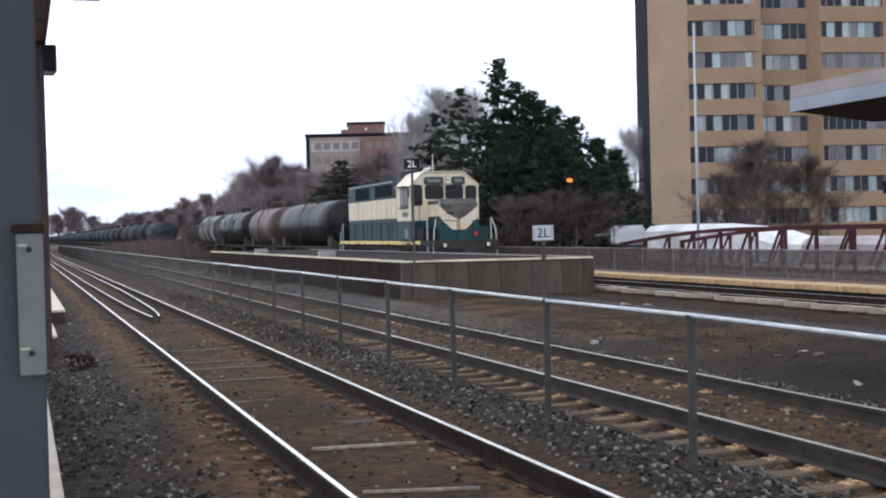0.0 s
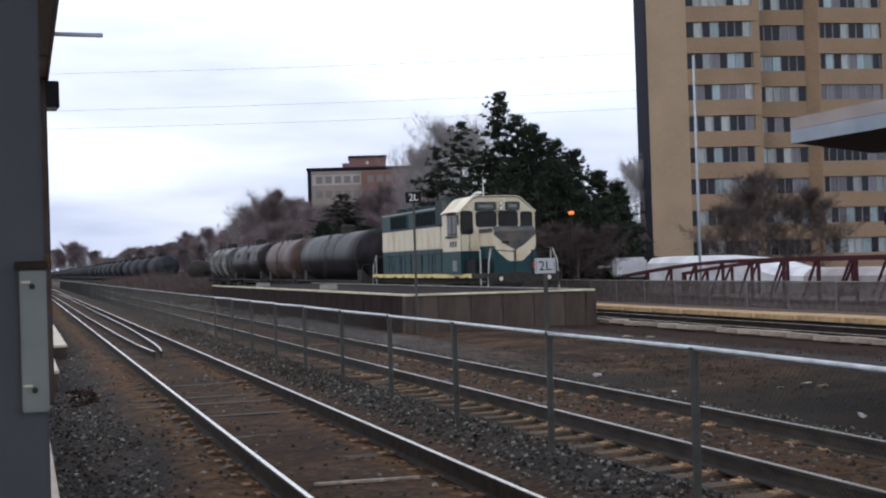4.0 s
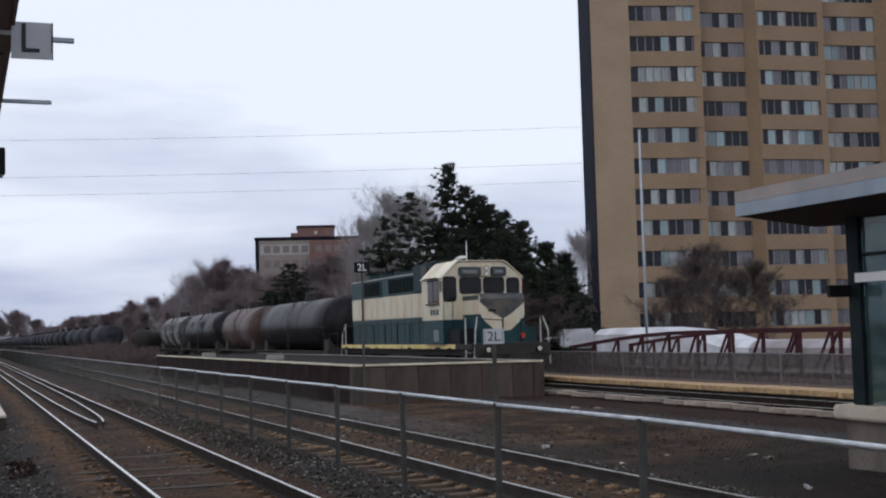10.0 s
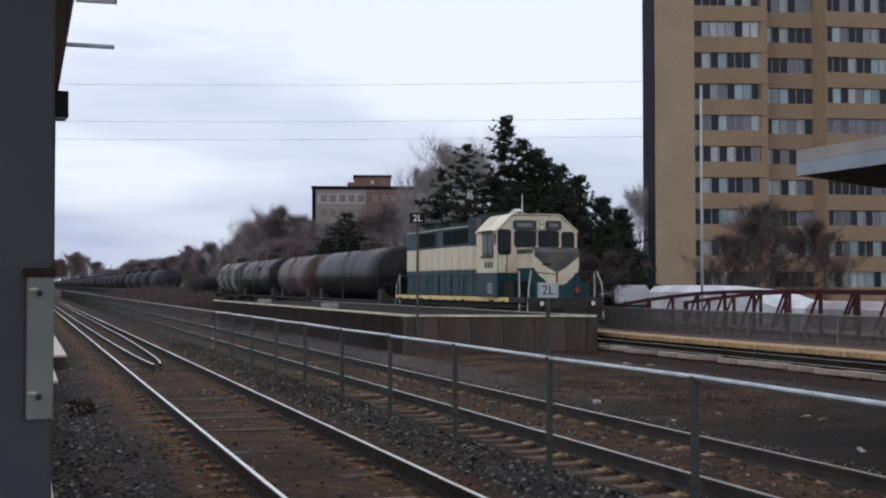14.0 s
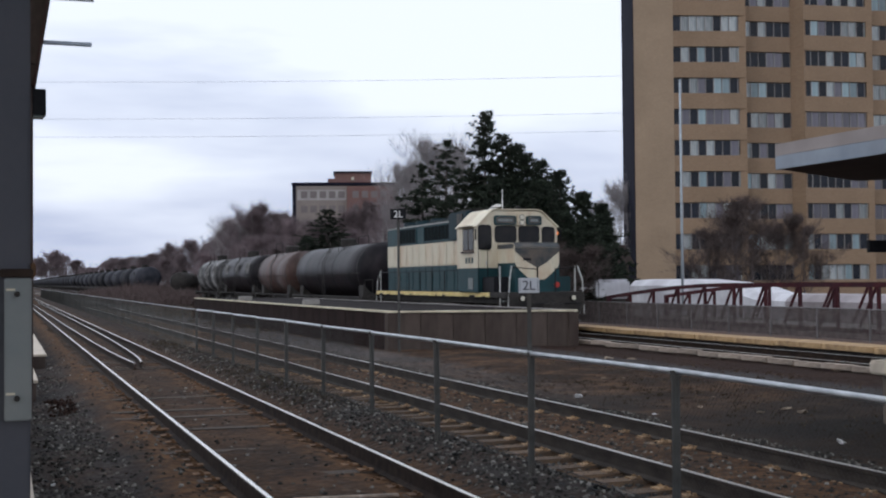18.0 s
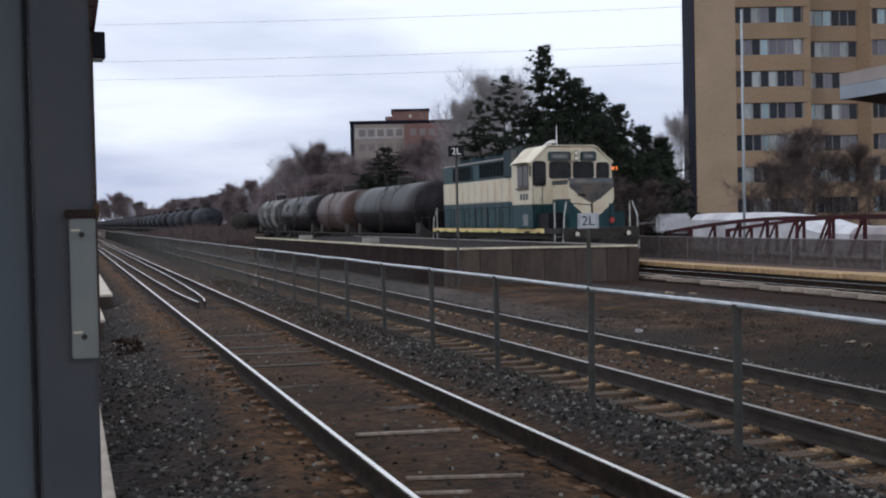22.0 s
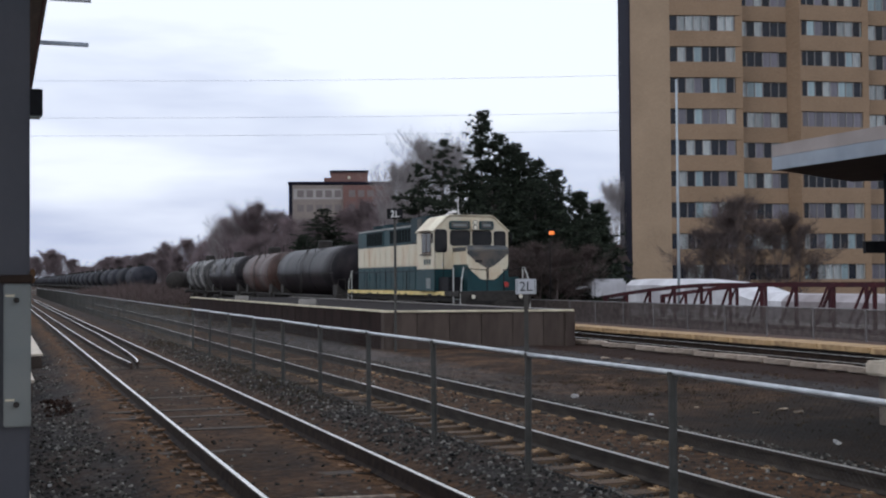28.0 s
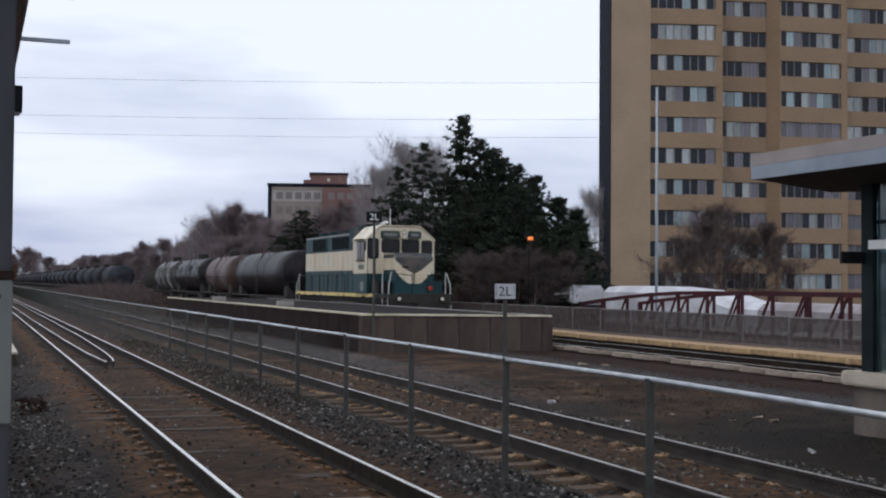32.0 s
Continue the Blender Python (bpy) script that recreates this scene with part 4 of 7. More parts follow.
# ---------------------------------------------------------------- fences
def wire_net(y0, y1, z0, z1, step, r):
    """Diagonal fence wires, woven both ways."""
    vs, fs = [], []
    h = z1 - z0
    k = 0
    y = y0 - h
    while y < y1:
        for s in (1, -1):
            a, b = (y, y + h) if s > 0 else (y + h, y)
            za, zb = z0, z1
            if min(a, b) < y0 or max(a, b) > y1:
                continue
            o = len(vs)
            off = 0.003 * s
            for yy, zz in ((a, za), (b, zb)):
                vs += [(off - r, yy, zz), (off + r, yy - r, zz), (off + r, yy + r, zz)]
            fs += [(o, o + 1, o + 4, o + 3), (o + 1, o + 2, o + 5, o + 4), (o + 2, o, o + 3, o + 5)]
        y += step
    return vs, fs


def chain_fence(name, x, y_first, gap, count, z0, z1, label, post_mat, rail_mat, r_post, step, label_mesh, r_wire, net_mat, railed=99):
    f_ = thing(name, (x, 0, 0), label, "fence")
    post_me = None
    for i in range(count):
        y = y_first + i * gap
        m = pose(0, y, 0, noise.noise((i * 1.7, 0, x)) * 1.2, noise.noise((i * 1.3, 5, x)) * 1.2, 0)
        if i > railed:
            if i % 3 == 0:
                part("slim_post", rodded((0, y, z0 - 0.35), (0, y, z1), 0.014, n=6), M_FARNET, f_)
            continue
        if not post_me:
            bm = rodded((0, 0, z0 - 0.35), (0, 0, z1 - 0.02), r_post, n=10)
            rod(bm, (0, 0, z1 - 0.05), (0, 0, z1 + 0.012), r_post * 1.25, n=10)
            q = part("post", bm, post_mat, f_, smooth=False)
            q.matrix_basis, post_me = m, q.data
        else:
            share("post", post_me, f_, m)
    y_end = y_first + (count - 1) * gap
    for i in range(count - 1):
        a, b = y_first + i * gap, y_first + (i + 1) * gap
        s = 0.010 * noise.noise((i * 2.1, 1, x))
        if i >= railed:
            part("top_wire", rodded((0, a, z1 + s), (0, b + 0.01, z1 - s), 0.010, n=6), M_GALV, f_)
            continue
        part("top_rail", rodded((0, a, z1 + s), (0, b + 0.01, z1 - s), 0.021, n=10), rail_mat, f_, smooth=True)
    bm = bmesh.new()
    rod(bm, (0.03, y_first, z0 + 0.06), (0.03, y_end, z0 + 0.06), 0.004, n=5)
    part("tension_wire", bm, M_WIRE, f_)
    y_mid = min(y_end, y_first + railed * gap)
    y_close = min(y_mid, 15.5)
    if y_close > y_first:
        vs, fs = wire_net(y_first, y_close, z0 + 0.04, z1 - 0.01, step, r_wire * 0.6)
        pieces("wire_net", vs, fs, net_mat, f_, label_mesh)
    vs, fs = wire_net(max(y_first, y_close), y_mid, z0 + 0.04, z1 - 0.01, step, r_wire)
    pieces("wire_net", vs, fs, net_mat, f_, label_mesh)
    if y_mid < y_end:
        vs, fs = wire_net(y_mid, y_end, z0 + 0.04, z1 - 0.01, step, r_wire * 0.9)
        pieces("wire_net", vs, fs, M_FARNET, f_, "weathered far wire net")
    return f_


chain_fence("chain_link_fence", 4.57, 2.60, 2.575, 64, -0.03, 1.02, "grey chain-link fence between the two near tracks", M_GALVDARK, M_GALV, 0.032, 0.050, "thin grey chain-link wire", 0.0011, M_WIRE, 11)
chain_fence("platform_fence", 21.35, 17.41, 2.2, 20, -0.02, 0.835, "dull grey chain-link fence along the back of the far platform", M_FENCEPOST, M_FENCEPOST, 0.028, 0.032, "dense grey wire infill", 0.0052, M_NET)


def near_stones():
    """The nearest single stones of the ballast, on a few shared shapes."""
    rnd = random.Random(17)
    shapes = []
    for k in range(8):
        bm = bmesh.new()
        vs = [bm.verts.new((rnd.gauss(0, 1), rnd.gauss(0, 1), rnd.gauss(0, 0.7))) for _ in range(11)]
        for v in vs:
            v.co = v.co.normalized() * rnd.uniform(0.8, 1.15)
            v.co.z *= 0.7
        out = bmesh.ops.convex_hull(bm, input=vs)
        bmesh.ops.delete(bm, geom=[g for g in out["geom_interior"] if isinstance(g, bmesh.types.BMVert)], context="VERTS")
        me = bpy.data.meshes.new("stone")
        bm.to_mesh(me)
        bm.free()
        me.materials.append(M_PEBBLE)
        shapes.append(me)
    for k in range(300):
        x = rnd.uniform(3.75, 5.5) if rnd.random() < 0.6 else rnd.uniform(0.3, 1.3)
        y = 7.6 + 8.0 * rnd.random() ** 1.4
        s = rnd.uniform(0.018, 0.040)
        m = Matrix.LocRotScale((x, y, bed(x, y) + s * 0.25), Euler((rnd.uniform(-0.4, 0.4), rnd.uniform(-0.4, 0.4), rnd.uniform(0, 6.28))), None)
        ob = share("stone", shapes[k % 8], ground, m)
        ob.scale = (s, s, s)


near_stones()


# ---------------------------------------------------------------- rolling stock
def rounded(x0, x1, z0, z1, r, n=4):
    pts = []
    for cx, cz, a0 in ((x1 - r, z0 + r, -90), (x1 - r, z1 - r, 0), (x0 + r, z1 - r, 90), (x0 + r, z0 + r, 180)):
        for k in range(n + 1):
            a = radians(a0 + 90 * k / n)
            pts.append((cx + r * math.cos(a), cz + r * math.sin(a)))
    return pts


def wheelset(parent, y, r=0.5):
    """Two flanged wheels on an axle, free to roll."""
    bm = bmesh.new()
    lathe(bm, [(-0.80, 0.11), (-0.80, r), (-0.70, r), (-0.69, r + 0.028), (-0.66, r + 0.028), (-0.655, 0.12), (0.655, 0.12), (0.66, r + 0.028), (0.69, r + 0.028), (0.70, r), (0.80, r), (0.80, 0.11)], 24, "x")
    w = part("wheelset", bm, M_UNDER, parent)
    w.location = (0, y, r)
    return w


def bogie(parent, y, half, label="cast steel side frame"):
    """Side frames, springs and bolster of one bogie."""
    for s in (-1, 1):
        bm = bmesh.new()
        extruded(bm, [(y - half - 0.3, 0.42), (y - half - 0.3, 0.66), (y - 0.5, 0.80), (y + 0.5, 0.80), (y + half + 0.3, 0.66), (y + half + 0.3, 0.42), (y + half - 0.3, 0.40),
                      (y + 0.4, 0.20), (y - 0.4, 0.20), (y - half + 0.3, 0.40)], s * 0.98, s * 1.12, "x")
        f_ = part("side_frame", bm, M_UNDER, parent, label)
        for d in (-0.18, 0.0, 0.18):
            part("spring", rodded((s * 1.13, y + d, 0.26), (s * 1.13, y + d, 0.56), 0.07, n=8), M_UNDER, f_)
        for d in (-half, half):
            part("axle_box", boxed(s * 1.05 - 0.12, s * 1.05 + 0.12, y + d - 0.15, y + d + 0.15, 0.40, 0.66, bev=0.02), M_UNDER, f_)
    part("bolster", boxed(-0.95, 0.95, y - 0.2, y + 0.2, 0.5, 0.78), M_UNDER, parent)


ROLLERS = []        # (wheelset, its rest pose, radius), to be turned as the train moves


def locomotive():
    """A four-axle road switcher: low nose and cab ahead, long hood behind. Its cab face is at y = 0, ahead is -y."""
    lo = thing("diesel_locomotive", (T3, 41.5, Z3), "cream and dark teal diesel locomotive with grey nose chevron", "locomotive")
    part("frame", boxed(-1.30, 1.30, -2.25, 13.35, 0.98, 1.198, bev=0.02), M_UNDER, lo)
    part("deck", boxed(-1.50, 1.50, -2.30, 13.40, 1.20, 1.40, bev=0.015), M_UNDER, lo)
    for s in (-1, 1):
        q = part("sill_stripe", boxed(s * 1.515 - 0.012, s * 1.515 + 0.012, -0.75, 13.2, 1.225, 1.388, bev=0.004), M_LOCOYEL, lo, "worn yellow sill stripe")
        k = 0
        y = -0.4
        while y < 12.6:
            part("dirt_patch", boxed(s * 1.529 - 0.004, s * 1.529 + 0.004, y, y + 0.35 + 0.25 * math.sin(k * 2.3), 1.203, 1.26 + 0.03 * math.sin(k * 1.7)), M_UNDER, q)
            y += 1.05
            k += 1
    for y, half in ((0.95, 1.37), (9.95, 1.37)):
        bogie(lo, y, half)
        for d in (-half, half):
            w = wheelset(lo, y + d, 0.51)
            ROLLERS.append((w, (0, y + d, 0.51), 0.51))
    bm = bmesh.new()
    extruded(bm, [(-1.3, 0.95), (-1.3, 0.45), (-1.05, 0.25), (1.05, 0.25), (1.3, 0.45), (1.3, 0.95)], 3.3, 7.4)
    part("fuel_tank", bm, M_TANKDUST, lo, "dusty pale grey fuel tank")
    for s in (-1, 1):
        part("air_reservoir", rodded((s * 1.2, 3.0, 0.78), (s * 1.2, 7.6, 0.78), 0.16, n=12), M_UNDER, lo, smooth=True)
    # ends: pilot, steps, coupler
    for y, d in ((-2.35, -1), (13.45, 1)):
        bm = bmesh.new()
        extruded(bm, [(-1.45, 0.98), (-1.45, 1.40), (1.45, 1.40), (1.45, 0.98), (1.05, 0.26), (-1.05, 0.26)], y - 0.05, y + 0.05)
        pl = part("pilot", bm, M_UNDER, lo, "black pilot plate")
        part("coupler", boxed(-0.16, 0.16, min(y, y + d * 0.75), max(y, y + d * 0.75), 0.72, 1.02, bev=0.03), M_UNDER, lo)
        part("coupler_head", boxed(-0.24, 0.24, y + d * 0.72 - 0.16, y + d * 0.72 + 0.16, 0.66, 1.06, bev=0.05), M_UNDER, lo)
        for s in (-1, 1):
            for k in range(4):
                part("step", boxed(s * 1.24 - 0.24, s * 1.24 + 0.24, y - d * 0.62, y - d * 0.30, 0.36 + k * 0.24, 0.39 + k * 0.24) if d < 0 else
                     boxed(s * 1.24 - 0.24, s * 1.24 + 0.24, y - 0.62, y - 0.30, 0.36 + k * 0.24, 0.39 + k * 0.24), M_PLATEGREY, lo)
            # end grab rails, painted white
            top = 2.32
            bm = rodded((s * 1.46, y, 0.62), (s * 1.40, y, top - 0.5), 0.028, n=8)
            rod(bm, (s * 1.40, y, top - 0.5), (s * 1.26, y - d * 0.12, top), 0.028, n=8)
            rod(bm, (s * 1.46, y - d * 0.72, 0.62), (s * 1.46, y - d * 0.72, top), 0.028, n=8)
            part("grab_rail", bm, M_RAILPAINT, lo, "whitish painted end grab rail")
            if d < 0:
                hl = part("ditch_light", rodded((s * 0.98, y - 0.05, 1.19), (s * 0.98, y - 0.16, 1.19), 0.10, n=14), M_BLACK, lo)
                part("lens", rodded((s * 0.98, y - 0.161, 1.19), (s * 0.98, y - 0.168, 1.19), 0.082, n=14), M_LAMPOFF, hl)
        for s in (-1, 1):
            bm = bmesh.new()
            rod(bm, (s * 0.35, y, 1.4), (s * 0.35, y, 2.25), 0.02, n=6)
            rod(bm, (s * 0.35, y, 2.2), (s * 1.28, y - d * 0.1, 2.28), 0.02, n=6)
            part("end_rail", bm, M_BLACK, lo)
        part("uncoupling_lever", rodded((-1.3, y + d * 0.12, 1.0), (1.3, y + d * 0.12, 1.0), 0.016, n=6), M_BLACK, lo)
        part("air_hose", rodded((0.4, y + d * 0.1, 0.9), (0.34, y + d * 0.3, 0.4), 0.03, n=8), M_BLACK, lo)
    # nose
    bm = bmesh.new()
    extruded(bm, [(-0.86, 1.402), (-0.86, 2.44), (0.86, 2.44), (0.86, 1.402)], -1.60, -0.004)
    part("nose_lower", bm, M_TEAL, lo, "dark teal lower nose")
    bm = bmesh.new()
    extruded(bm, [(-1.60, 2.442), (-1.60, 3.00), (-1.47, 3.14), (-0.004, 3.20), (-0.004, 2.442)], -0.86, 0.86, "x")
    part("nose_upper", bm, M_CREAM, lo, "cream upper nose")
    bm = bmesh.new()
    extruded(bm, [(-0.87, 2.98), (0.87, 2.98), (0.87, 2.86), (0.34, 2.44), (0.0, 2.26), (-0.34, 2.44), (-0.87, 2.86)], -1.616, -1.602)
    part("chevron", bm, M_NOSEGREY, lo, "dark grey chevron on the nose")
    bm = bmesh.new()
    extruded(bm, [(-1.48, 3.146), (-0.01, 3.206), (-0.01, 3.226), (-1.48, 3.166)], -0.84, 0.84, "x")
    part("antiglare_top", bm, M_NOSEGREY, lo)
    bm = bmesh.new()
    extruded(bm, [(-1.612, 2.99), (-1.612, 3.006), (-1.476, 3.152), (-1.462, 3.148)], -0.862, 0.862, "x")
    part("antiglare_edge", bm, M_NOSEGREY, lo)
    bm = bmesh.new()
    extruded(bm, [(-0.86, 2.438), (0.86, 2.438), (0.80, 2.28), (0.36, 1.90), (0.24, 1.84), (-0.24, 1.84), (-0.36, 1.90), (-0.80, 2.28)], -1.614, -1.602)
    part("bib", bm, M_CREAM, lo, "cream bib below the chevron")
    part("nose_door_seam", boxed(-0.02, 0.02, -1.625, -1.617, 1.85, 2.3), M_BLACK, lo)
    part("marker_lamp", rodded((0.75, -1.60, 1.65), (0.75, -1.66, 1.65), 0.10, n=10), surface("red_marker_lens", (0.30, 0.02, 0.015), (0.42, 0.03, 0.02), 5, 0.3, 0.0), lo, "red marker lamp")
    for s in (-1, 1):
        part("antiglare_band", boxed(s * 0.866 - 0.005, s * 0.866 + 0.005, -1.46, -0.006, 2.96, 3.12), M_NOSEGREY, lo)
    part("sand_filler", boxed(-0.55, -0.25, -1.622, -1.602, 2.52, 2.60), M_BLACK, lo)
    # cab
    cl, cr, ce = -1.66, 1.54, 2.10
    part("cab_lower", boxed(cl + 0.01, cr - 0.01, 0.0, ce, 1.402, 2.28, bev=0.015), M_TEAL, lo, "dark teal lower cab")
    bm = bmesh.new()
    extruded(bm, [(cl, 2.282), (cl, 3.80), (-1.10, 4.34), (-0.98, 4.39), (0.74, 4.39), (0.88, 4.34), (cr, 3.80), (cr, 2.282)], 0.0, ce)
    part("cab_upper", bm, M_CREAM, lo, "cream cab with sloping roof edges")
    bm = bmesh.new()
    extruded(bm, [(cl - 0.03, 3.78), (-1.12, 4.365), (-0.98, 4.42), (0.74, 4.42), (0.90, 4.365), (cr + 0.03, 3.78), (cr + 0.05, 3.81), (0.91, 4.40), (0.75, 4.45), (-0.99, 4.45), (-1.13, 4.40), (cl - 0.05, 3.81)], -0.06, ce + 0.06)
    part("cab_roof", bm, M_CREAMPALE, lo, "paler cream cab roof")
    for x0, x1, z0, z1 in ((-0.94, -0.15, 3.25, 3.78), (0.01, 0.77, 3.25, 3.78), (0.95, 1.39, 3.20, 3.76), (-1.59, -1.15, 2.98, 3.82)):
        bm = bmesh.new()
        extruded(bm, rounded(x0 - 0.045, x1 + 0.045, z0 - 0.045, z1 + 0.045, 0.13), -0.020, -0.002)
        w = part("windscreen", bm, M_BLACK, lo, "dark cab window with rubber seal")
        bm = bmesh.new()
        extruded(bm, rounded(x0, x1, z0, z1, 0.10), -0.028, -0.021)
        part("pane", bm, M_CABGLASS, w)
    for x0, x1 in ((-1.01, -0.16), (0.27, 0.87)):
        bm = bmesh.new()
        extruded(bm, rounded(x0, x1, 3.86, 4.20, 0.07), -0.10, -0.002)
        nb = part("number_board", bm, M_TEAL, lo, "number board in a dark housing")
        part("board_face", boxed(x0 + 0.06, x1 - 0.06, -0.112, -0.101, 3.91, 4.15), M_NOSEGREY, nb)
        part("number_bar", boxed(x0 + 0.14, x1 - 0.14, -0.120, -0.113, 3.98, 4.08), M_PLATEGREY, nb)
    part("headlight_housing", boxed(-0.11, 0.23, -0.12, -0.002, 3.82, 4.27, bev=0.03), M_CREAM, lo)
    for z in (3.94, 4.14):
        hl = part("headlight", rodded((0.06, -0.121, z), (0.06, -0.15, z), 0.105, n=16), M_NOSEGREY, lo)
        part("lens", rodded((0.06, -0.151, z), (0.06, -0.158, z), 0.082, n=16), M_LAMPOFF, hl)
    part("door_seam", boxed(-1.275, -1.25, -0.010, -0.002, 1.35, 2.93), M_BLACK, lo)
    part("door_seam", boxed(-1.63, -1.615, -0.010, -0.002, 1.35, 3.86), M_BLACK, lo)
    part("door_handle", boxed(-1.34, -1.31, -0.05, -0.002, 2.40, 2.52), M_GALV, lo)
    for s, sx in ((-1, cl), (1, cr)):
        for y0, y1 in ((0.38, 0.82), (0.92, 1.42)):
            w = part("side_window", boxed(sx - 0.014, sx + 0.014, y0 - 0.05, y1 + 0.05, 2.92, 3.76, bev=0.006), M_SOFFIT, lo, "brown framed cab side window")
            part("pane", boxed(sx + s * 0.019 - 0.004, sx + s * 0.019 + 0.004, y0, y1, 2.97, 3.71), M_CABGLASS, w)
        part("arm_rest", boxed(sx + s * 0.04 - 0.05, sx + s * 0.04 + 0.05, 0.3, 1.5, 2.84, 2.90, bev=0.01), M_SOFFIT, lo)
        for y in (0.42, 0.72, 1.02):
            part("number_bar", boxed(sx - 0.008, sx + 0.008, y, y + 0.19, 2.46, 2.68), M_TEAL, lo)
        part("sunshade", boxed(sx + s * 0.07 - 0.10, sx + s * 0.07 + 0.10, 0.3, 1.6, 3.80, 3.83), M_SOFFIT, lo)
        part("battery_box", boxed(s * 1.20 - 0.30, s * 1.20 + 0.30, -1.2, -0.05, 1.402, 1.95, bev=0.03), M_TEAL if s > 0 else M_BLACK, lo)
        part("notice_plate", boxed(sx - 0.008, sx + 0.008, 0.45, 0.95, 1.50, 1.92), M_PLATEGREY, lo, "pale notice plate")
        part("mirror", boxed(sx + s * 0.10 - 0.02, sx + s * 0.10 + 0.02, -0.12, -0.04, 3.3, 3.7), M_BLACK, lo)
    # long hood
    part("hood_lower", boxed(-1.10, 1.10, 2.104, 12.75, 1.402, 2.44, bev=0.012), M_TEAL, lo, "dark teal lower hood")
    part("hood_band", boxed(-1.105, 1.105, 2.104, 12.75, 2.442, 3.40, bev=0.012), M_CREAM, lo, "cream band along the hood")
    bm = bmesh.new()
    extruded(bm, [(-1.10, 3.402), (-1.10, 4.12), (-1.00, 4.22), (1.00, 4.22), (1.10, 4.12), (1.10, 3.402)], 2.104, 12.75)
    part("hood_top", bm, M_TEAL, lo, "dark teal upper hood with grilles")
    part("hood_roof", boxed(-0.90, 0.90, 4.21, 12.7, 4.222, 4.28, bev=0.015), M_TEALSHADE, lo, "hood roof in shaded teal")
    # tall clean-air box behind the cab, in shaded teal with a painted grey reflection
    part("air_box", boxed(-1.24, 1.24, 2.12, 4.2, 3.402, 4.50, bev=0.05), M_TEALSHADE, lo, "tall dark air box behind the cab")
    part("reflection_strip", boxed(-1.275, -1.242, 2.6, 3.15, 3.44, 4.42, bev=0.01), M_NOSEGREY, lo)
    part("air_box_cap", boxed(-0.9, 0.9, 2.5, 4.0, 4.501, 4.60, bev=0.04), M_UNDER, lo)
    part("dynamic_brake_hatch", boxed(-0.95, 0.95, 4.4, 7.4, 4.281, 4.36, bev=0.03), M_TEALSHADE, lo)
    for s in (-1, 1):
        part("roof_edge", boxed(s * 1.04 - 0.075, s * 1.04 + 0.075, 4.21, 12.72, 4.165, 4.225, bev=0.02), M_RAILPAINT, lo, "pale strip along the hood edge")
        for y0, y1, z0, z1 in ((4.35, 7.5, 3.50, 4.09), (8.6, 11.2, 3.48, 4.09)):
            g = part("grille", boxed(s * 1.106 - 0.012, s * 1.106 + 0.012, y0, y1, z0, z1), M_GRILLE, lo, "black air intake grille")
            k = int((y1 - y0) / 0.42)
            for i in range(k):
                part("grille_bar", boxed(s * 1.122 - 0.006, s * 1.122 + 0.006, y0 + 0.14 + i * 0.42, y0 + 0.155 + i * 0.42, z0, z1), M_TEALSHADE, g)
            part("grille_frame", boxed(s * 1.124 - 0.010, s * 1.124 + 0.010, y0 - 0.08, y1 + 0.08, z0 - 0.07, z0 - 0.001), M_TEAL, g)
            for yy in (y0 - 0.08, y1 + 0.001):
                part("grille_frame", boxed(s * 1.124 - 0.012, s * 1.124 + 0.012, yy, yy + 0.079, z0, z1), M_TEAL, g)
        y = 2.2
        while y < 12.2:
            for z0, z1, mt in ((1.46, 2.40, M_TEAL), (2.48, 3.34, M_CREAM)):
                d_ = part("hood_door", boxed(s * 1.113 - 0.010, s * 1.113 + 0.010, y, y + 0.80, z0, z1, bev=0.006), mt, lo)
                part("latch", boxed(s * 1.130 - 0.006, s * 1.130 + 0.006, y + 0.70, y + 0.74, (z0 + z1) / 2 - 0.1, (z0 + z1) / 2 + 0.1), mt, d_)
            y += 0.86
        # walkway handrail
        bm = bmesh.new()
        rod(bm, (s * 1.42, 2.5, 2.22), (s * 1.42, 13.2, 2.22), 0.018, n=6)
        part("handrail", bm, M_BLACK, lo)
        for k in range(8):
            part("stanchion", rodded((s * 1.42, 2.7 + k * 1.5, 1.30), (s * 1.42, 2.7 + k * 1.5, 2.22), 0.018, n=6), M_BLACK, lo)
    for y in (8.0, 10.0, 11.7):
        fan = part("roof_fan", rodded((0, y, 4.302), (0, y, 4.48), 0.62, n=24), M_TEALSHADE, lo, smooth=False)
        part("fan_grille", rodded((0, y, 4.481), (0, y, 4.50), 0.55, n=24), M_GRILLE, fan)
    part("exhaust_pipe", boxed(-0.3, 0.3, 6.2, 6.9, 4.302, 4.56, bev=0.04), M_UNDER, lo)
    part("antenna", rodded((-0.28, 0.9, 4.46), (-0.28, 0.9, 5.25), 0.022, 0.012, n=6), M_WHITE, lo)
    hn = part("air_horn", boxed(-0.72, -0.52, 0.8, 1.2, 4.46, 4.54, bev=0.02), M_WHITE, lo)
    for k in (-0.68, -0.62, -0.56):
        part("trumpet", rodded((k, 1.0, 4.58), (k, 0.45, 4.60), 0.02, 0.055, n=10), M_WHITE, hn)
    part("bell", rodded((0.45, 1.2, 4.46), (0.45, 1.2, 4.64), 0.13, 0.05, n=12), M_UNDER, lo)
    part("firecracker_antenna", boxed(0.1, 0.5, 0.4, 0.8, 4.46, 4.52, bev=0.02), M_BLACK, lo)
    return lo


